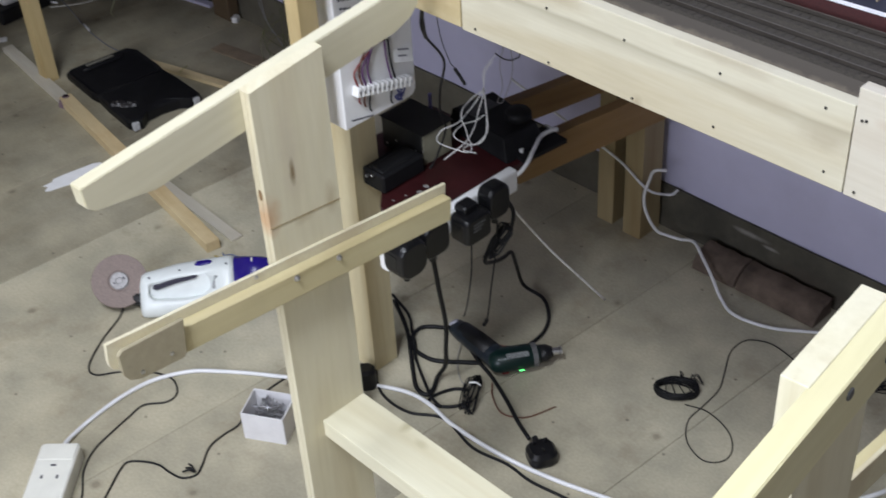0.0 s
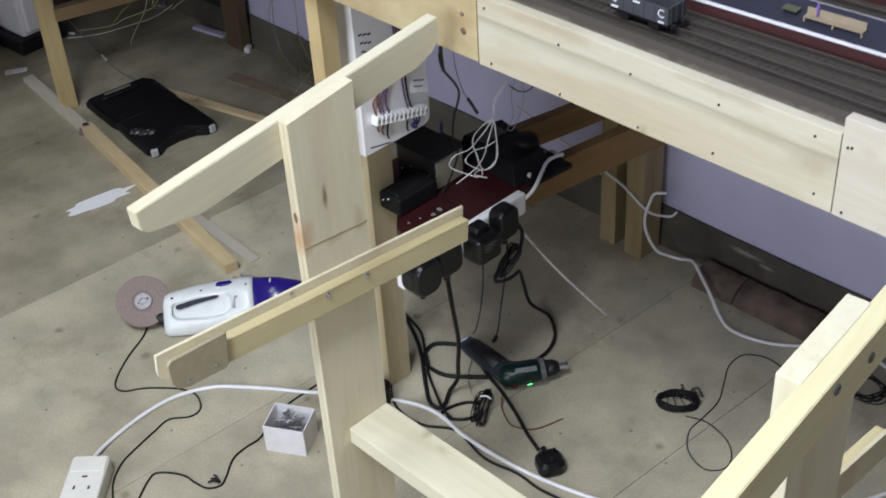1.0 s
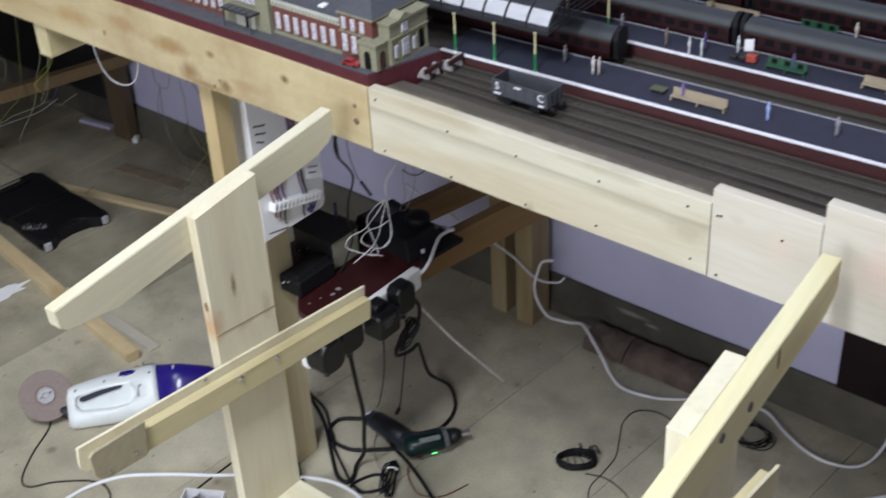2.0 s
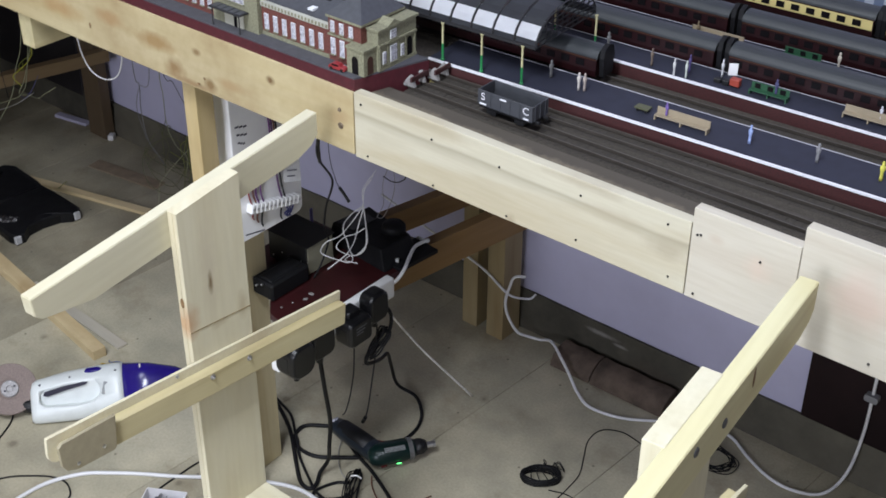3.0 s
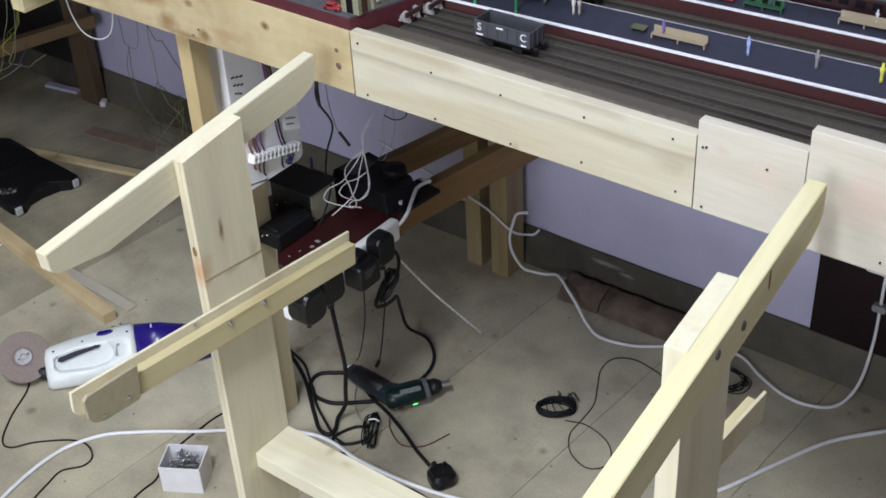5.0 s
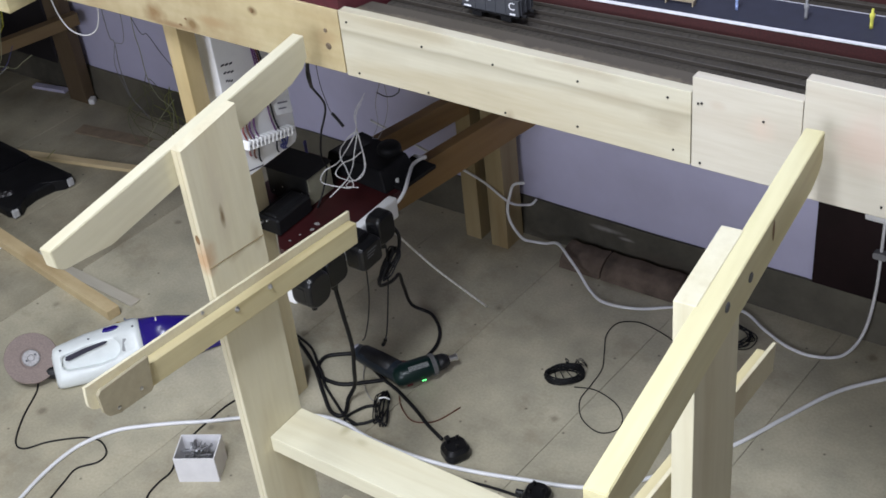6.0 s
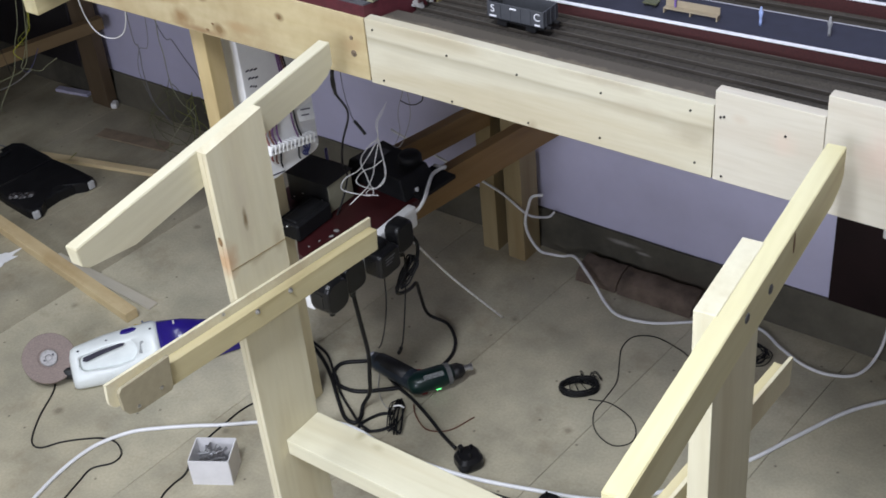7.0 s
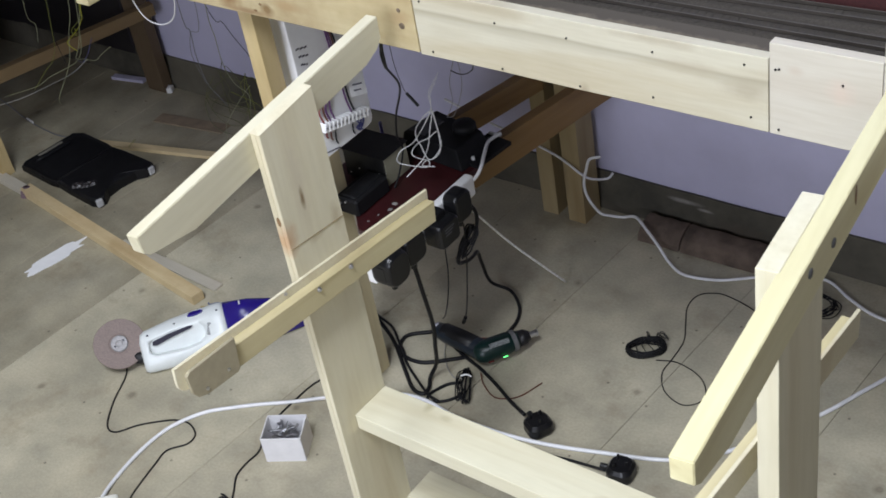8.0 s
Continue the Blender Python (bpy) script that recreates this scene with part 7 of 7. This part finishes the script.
FY = 0.024
wing = part("wing", box(-0.166, -0.0605, FY, 0.088, 0, 0.030), BRICK_B, hall, "long red brick wing")
part("band", box(-0.166, -0.0605, FY - 0.0009, FY - 0.0001, 0.0, 0.004), STONE, hall, "stone plinth")
part("parapet", box(-0.166, -0.0605, FY - 0.0014, FY + 0.003, 0.0302, 0.0355), plain("balustrade", (0.42, 0.42, 0.36), 0.7), hall, "pale balustrade")
for i in range(20):
    part("baluster", box(-0.163 + 0.0052 * i, -0.1605 + 0.0052 * i, FY - 0.0019, FY - 0.0015, 0.0312, 0.0345), STONE, hall)
part("roof", prism([(FY + 0.003, 0.0303), (0.090, 0.0303), (0.062, 0.046)], "x", -0.166, -0.0605), SLATE, hall, "slate roof")
for i in range(7):
    window(-0.158 + 0.0142 * i, FY, 0.007, 0.0066, 0.0165, hall)
part("pavilion", box(-0.060, -0.012, FY - 0.001, 0.09, 0, 0.044), BRICK_B, hall, "two-storey red brick pavilion")
for i in range(3):
    window(-0.0535 + 0.0135 * i, FY - 0.001, 0.007, 0.0066, 0.0165, hall)
    window(-0.0535 + 0.0135 * i, FY - 0.001, 0.030, 0.0058, 0.011, hall)
part("band", box(-0.0605, -0.0115, FY - 0.0024, FY - 0.0011, 0.0258, 0.0275), STONE, hall, "stone string course")
part("cornice", box(-0.062, -0.0095, FY - 0.003, 0.092, 0.0442, 0.0465), STONE, hall, "olive cornice")
bm = bmesh.new()
c4 = [bm.verts.new(q) for q in ((-0.062, FY - 0.003, 0.0467), (-0.0095, FY - 0.003, 0.0467), (-0.0095, 0.092, 0.0467), (-0.062, 0.092, 0.0467))]
r2 = [bm.verts.new((-0.036, 0.050, 0.068)), bm.verts.new((-0.036, 0.068, 0.068))]
for fcs in ((c4[0], c4[1], r2[0]), (c4[1], c4[2], r2[1], r2[0]), (c4[2], c4[3], r2[1]), (c4[3], c4[0], r2[0], r2[1]), (c4[3], c4[2], c4[1], c4[0])):
    bm.faces.new(fcs)
part("roof", bm, SLATE, hall, "hipped slate roof")
# stone end front, looking along the platform
GX = -0.0118
part("end_front", box(GX, 0.004, 0.032, 0.094, 0, 0.040), STONE, hall, "olive stone end front")
part("end_cornice", box(GX, 0.0065, 0.030, 0.096, 0.0402, 0.0425), STONE, hall)
part("end_band", box(0.0041, 0.0058, 0.0322, 0.0938, 0.0246, 0.0266), STONE, hall, "stone string course")
part("end_plinth", box(0.0041, 0.0052, 0.0322, 0.0938, 0.0, 0.0030), STONE, hall, "stone plinth")
for yy in (0.0345, 0.0475, 0.0645, 0.0765, 0.0915):
    part("pilaster", box(0.0041, 0.0050, yy - 0.0011, yy + 0.0011, 0.0032, 0.0244), STONE, hall)
part("gable", prism([(0.046, 0.0427), (0.066, 0.0427), (0.056, 0.0475)], "x", GX, 0.0062), STONE, hall, "low stone gable")
for yy, w, h, z in ((0.041, 0.0052, 0.012, 0.006), (0.056, 0.0105, 0.0165, 0.005), (0.0705, 0.0052, 0.012, 0.006), (0.056, 0.0095, 0.0085, 0.0285)):
    window(0.0041, yy, z, w, h, hall, 90)
for yy in (0.083,):
    part("arch_opening", prism([(yy - 0.004, 0.001), (yy + 0.004, 0.001), (yy + 0.004, 0.018)] + [(yy + 0.004 * math.cos(radians(a)), 0.018 + 0.004 * math.sin(radians(a))) for a in range(30, 180, 30)] + [(yy - 0.004, 0.018)], "x", 0.0041, 0.0044), DARK_GLASS, hall, "dark arched opening")
porch = part("porch", box(-0.0230, 0.0015, 0.0115, 0.0318, 0.0, 0.0245), STONE, hall, "stone entrance porch")
part("porch_roof", box(-0.0245, 0.003, 0.010, 0.033, 0.0247, 0.0268), STONE, hall, "flat porch roof")
arch_pts = lambda c, w, h: [(c - w, 0.0005), (c + w, 0.0005), (c + w, h)] + [(c + w * math.cos(radians(a)), h + w * math.sin(radians(a))) for a in range(30, 180, 30)] + [(c - w, h)]
part("arch_opening", prism(arch_pts(-0.011, 0.0045, 0.014), "y", 0.0110, 0.0113), DARK_GLASS, hall, "dark arched opening")
part("arch_opening", prism(arch_pts(0.0215, 0.0045, 0.014), "x", 0.0016, 0.0019), plain("dim_doorway", (0.05, 0.02, 0.012), 0.6), hall, "dark arched opening")
# clock front with glass awning
part("clock_front", box(-0.242, -0.1665, 0.018, 0.090, 0, 0.058), STONE, hall, "olive stone central front")
window(-0.205, 0.018, 0.027, 0.034, 0.025, hall, cols=4, rows=4, name="great_window")
part("doorway", box(-0.222, -0.190, 0.0172, 0.0179, 0.0, 0.016), plain("pale_doorway", (0.45, 0.44, 0.36), 0.5), hall, "pale doorway")
part("door_gap", box(-0.206, -0.201, 0.0166, 0.0171, 0.0, 0.013), DARK_GLASS, hall)
aw = part("awning", box(-0.232, -0.180, 0.002, 0.0168, 0.0195, 0.0207), IRON, hall, "dark glass awning")
for i in range(5):
    part("awning_pane", box(-0.230 + 0.01 * i, -0.2215 + 0.01 * i, 0.004, 0.015, 0.0208, 0.0214), SMOKE, aw)
for px in (-0.229, -0.184):
    part("awning_post", prism(circle(0.0007, 8, px, 0.0048), "z", 0, 0.0194), IRON, aw)
part("wing", box(-0.40, -0.2425, FY, 0.088, 0, 0.033), BRICK_B, hall, "second red brick wing")
for i in range(11):
    window(-0.392 + 0.0138 * i, FY, 0.007, 0.0066, 0.0165, hall)
part("roof", prism([(FY - 0.002, 0.0332), (0.090, 0.0332), (0.060, 0.050)], "x", -0.402, -0.2425), SLATE, hall, "slate roof")
part("chimney", box(-0.094, -0.088, 0.056, 0.062, 0.030, 0.056), BLACK_PLASTIC, hall, "dark chimney")
part("skylight", box(-0.104, -0.096, 0.036, 0.046, 0.0365, 0.0385), WIN_W, hall, "pale skylight", m=pose(0, 0, 0))
car = thing("model_car", (-0.028, 0.0085, SZ), 6, "tiny red model car parked on the forecourt", "model car")
part("body", prism([(-0.011, 0.001), (0.011, 0.001), (0.011, 0.0045), (0.005, 0.005), (0.003, 0.008), (-0.006, 0.008), (-0.008, 0.005), (-0.011, 0.0045)], "y", -0.0035, 0.0035), plain("car_red", (0.26, 0.025, 0.03), 0.3), car, bevel=0.0004)
part("window", box(-0.0062, 0.003, -0.0037, -0.0036, 0.0052, 0.0074), DARK_GLASS, car)
for px in (-0.007, 0.007):
    for py in (-0.0034, 0.0034):
        part("wheel", prism(circle(0.0019, 10, px, 0.0019), "y", py - 0.0006, py + 0.0006), BLACK_PLASTIC, car)
solid("scrub_tuft", loft([[(a * s, b * s, f) for a, b in rounded(0.026, 0.007, 0.003, 3)] for f, s in ((0, 1), (0.003, 0.9), (0.006, 0.5))]), plain("dry_scrub", (0.17, 0.14, 0.05), 0.9, vary=0.4, scale=400, relief=0.6), "tuft of dry model scrub by the platform end", "scrub", m=pose(0.030, 0.098, PLAT_Z - 0.017, 0, 0, 20))
yard = thing("yard_sheet", (-0.52, 0.03, TOP_Z), 3, "pale grey card roadway beside the station", "roadway")
part("card", box(-0.5, 0.075, 0, 0.18, 0, 0.006), plain("pale_grey_card", (0.30, 0.30, 0.29), 0.8, vary=0.1), yard)
part("patch", prism(rounded(0.05, 0.02, 0.006, 3, 0.01, 0.02), "z", 0.0062, 0.007), WHITE_PAPER, yard, "bare white patch")
part("drain", prism(rounded(0.025, 0.012, 0.005, 3, 0.060, 0.008), "z", 0.0062, 0.010), BLACK_PLASTIC, yard, "dark lump")

# ---------------------------------------------------------------- floor boards
def clip_room(poly):
    """Trims a floor polygon to the room."""
    for ax, lim, sign in ((0, LEFT - 0.05, 1), (0, RIGHT + 0.05, -1), (1, NEAR - 0.05, 1), (1, WALL_Y + 0.02, -1)):
        out = []
        for a, b in zip(poly, poly[1:] + poly[:1]):
            da, db = sign * (a[ax] - lim), sign * (b[ax] - lim)
            if da >= 0:
                out.append(a)
            if da * db < 0:
                f = da / (da - db)
                out.append((a[0] + f * (b[0] - a[0]), a[1] + f * (b[1] - a[1])))
        poly = out
        if len(poly) < 3:
            return []
    return poly


rng = random.Random(5)
ct, st = math.cos(radians(-4.3)), math.sin(radians(-4.3))
for k in range(-14, 10):
    if k == -2:
        continue
    xs, old = -0.2175 + 0.257 * k, k < -3
    bw = 0.514 if k == -3 else 0.257
    y = -2.0 - 1.83 - rng.uniform(0.45, 1.0)
    while y < WALL_Y + 0.5:
        ln = 1.83
        corners = [(xs + 0.0004, y), (xs + bw - 0.0004, y), (xs + bw - 0.0004, y + ln - 0.0008), (xs + 0.0004, y + ln - 0.0008)]
        poly = clip_room([(ct * px - st * py, st * px + ct * py) for px, py in corners])
        if poly:
            ob = new("board", finish(prism(poly, "z", -0.018, 0.0), "board", FLOOR_OLD if old else FLOOR, 0.0005))
            ob.parent = base
        y += ln
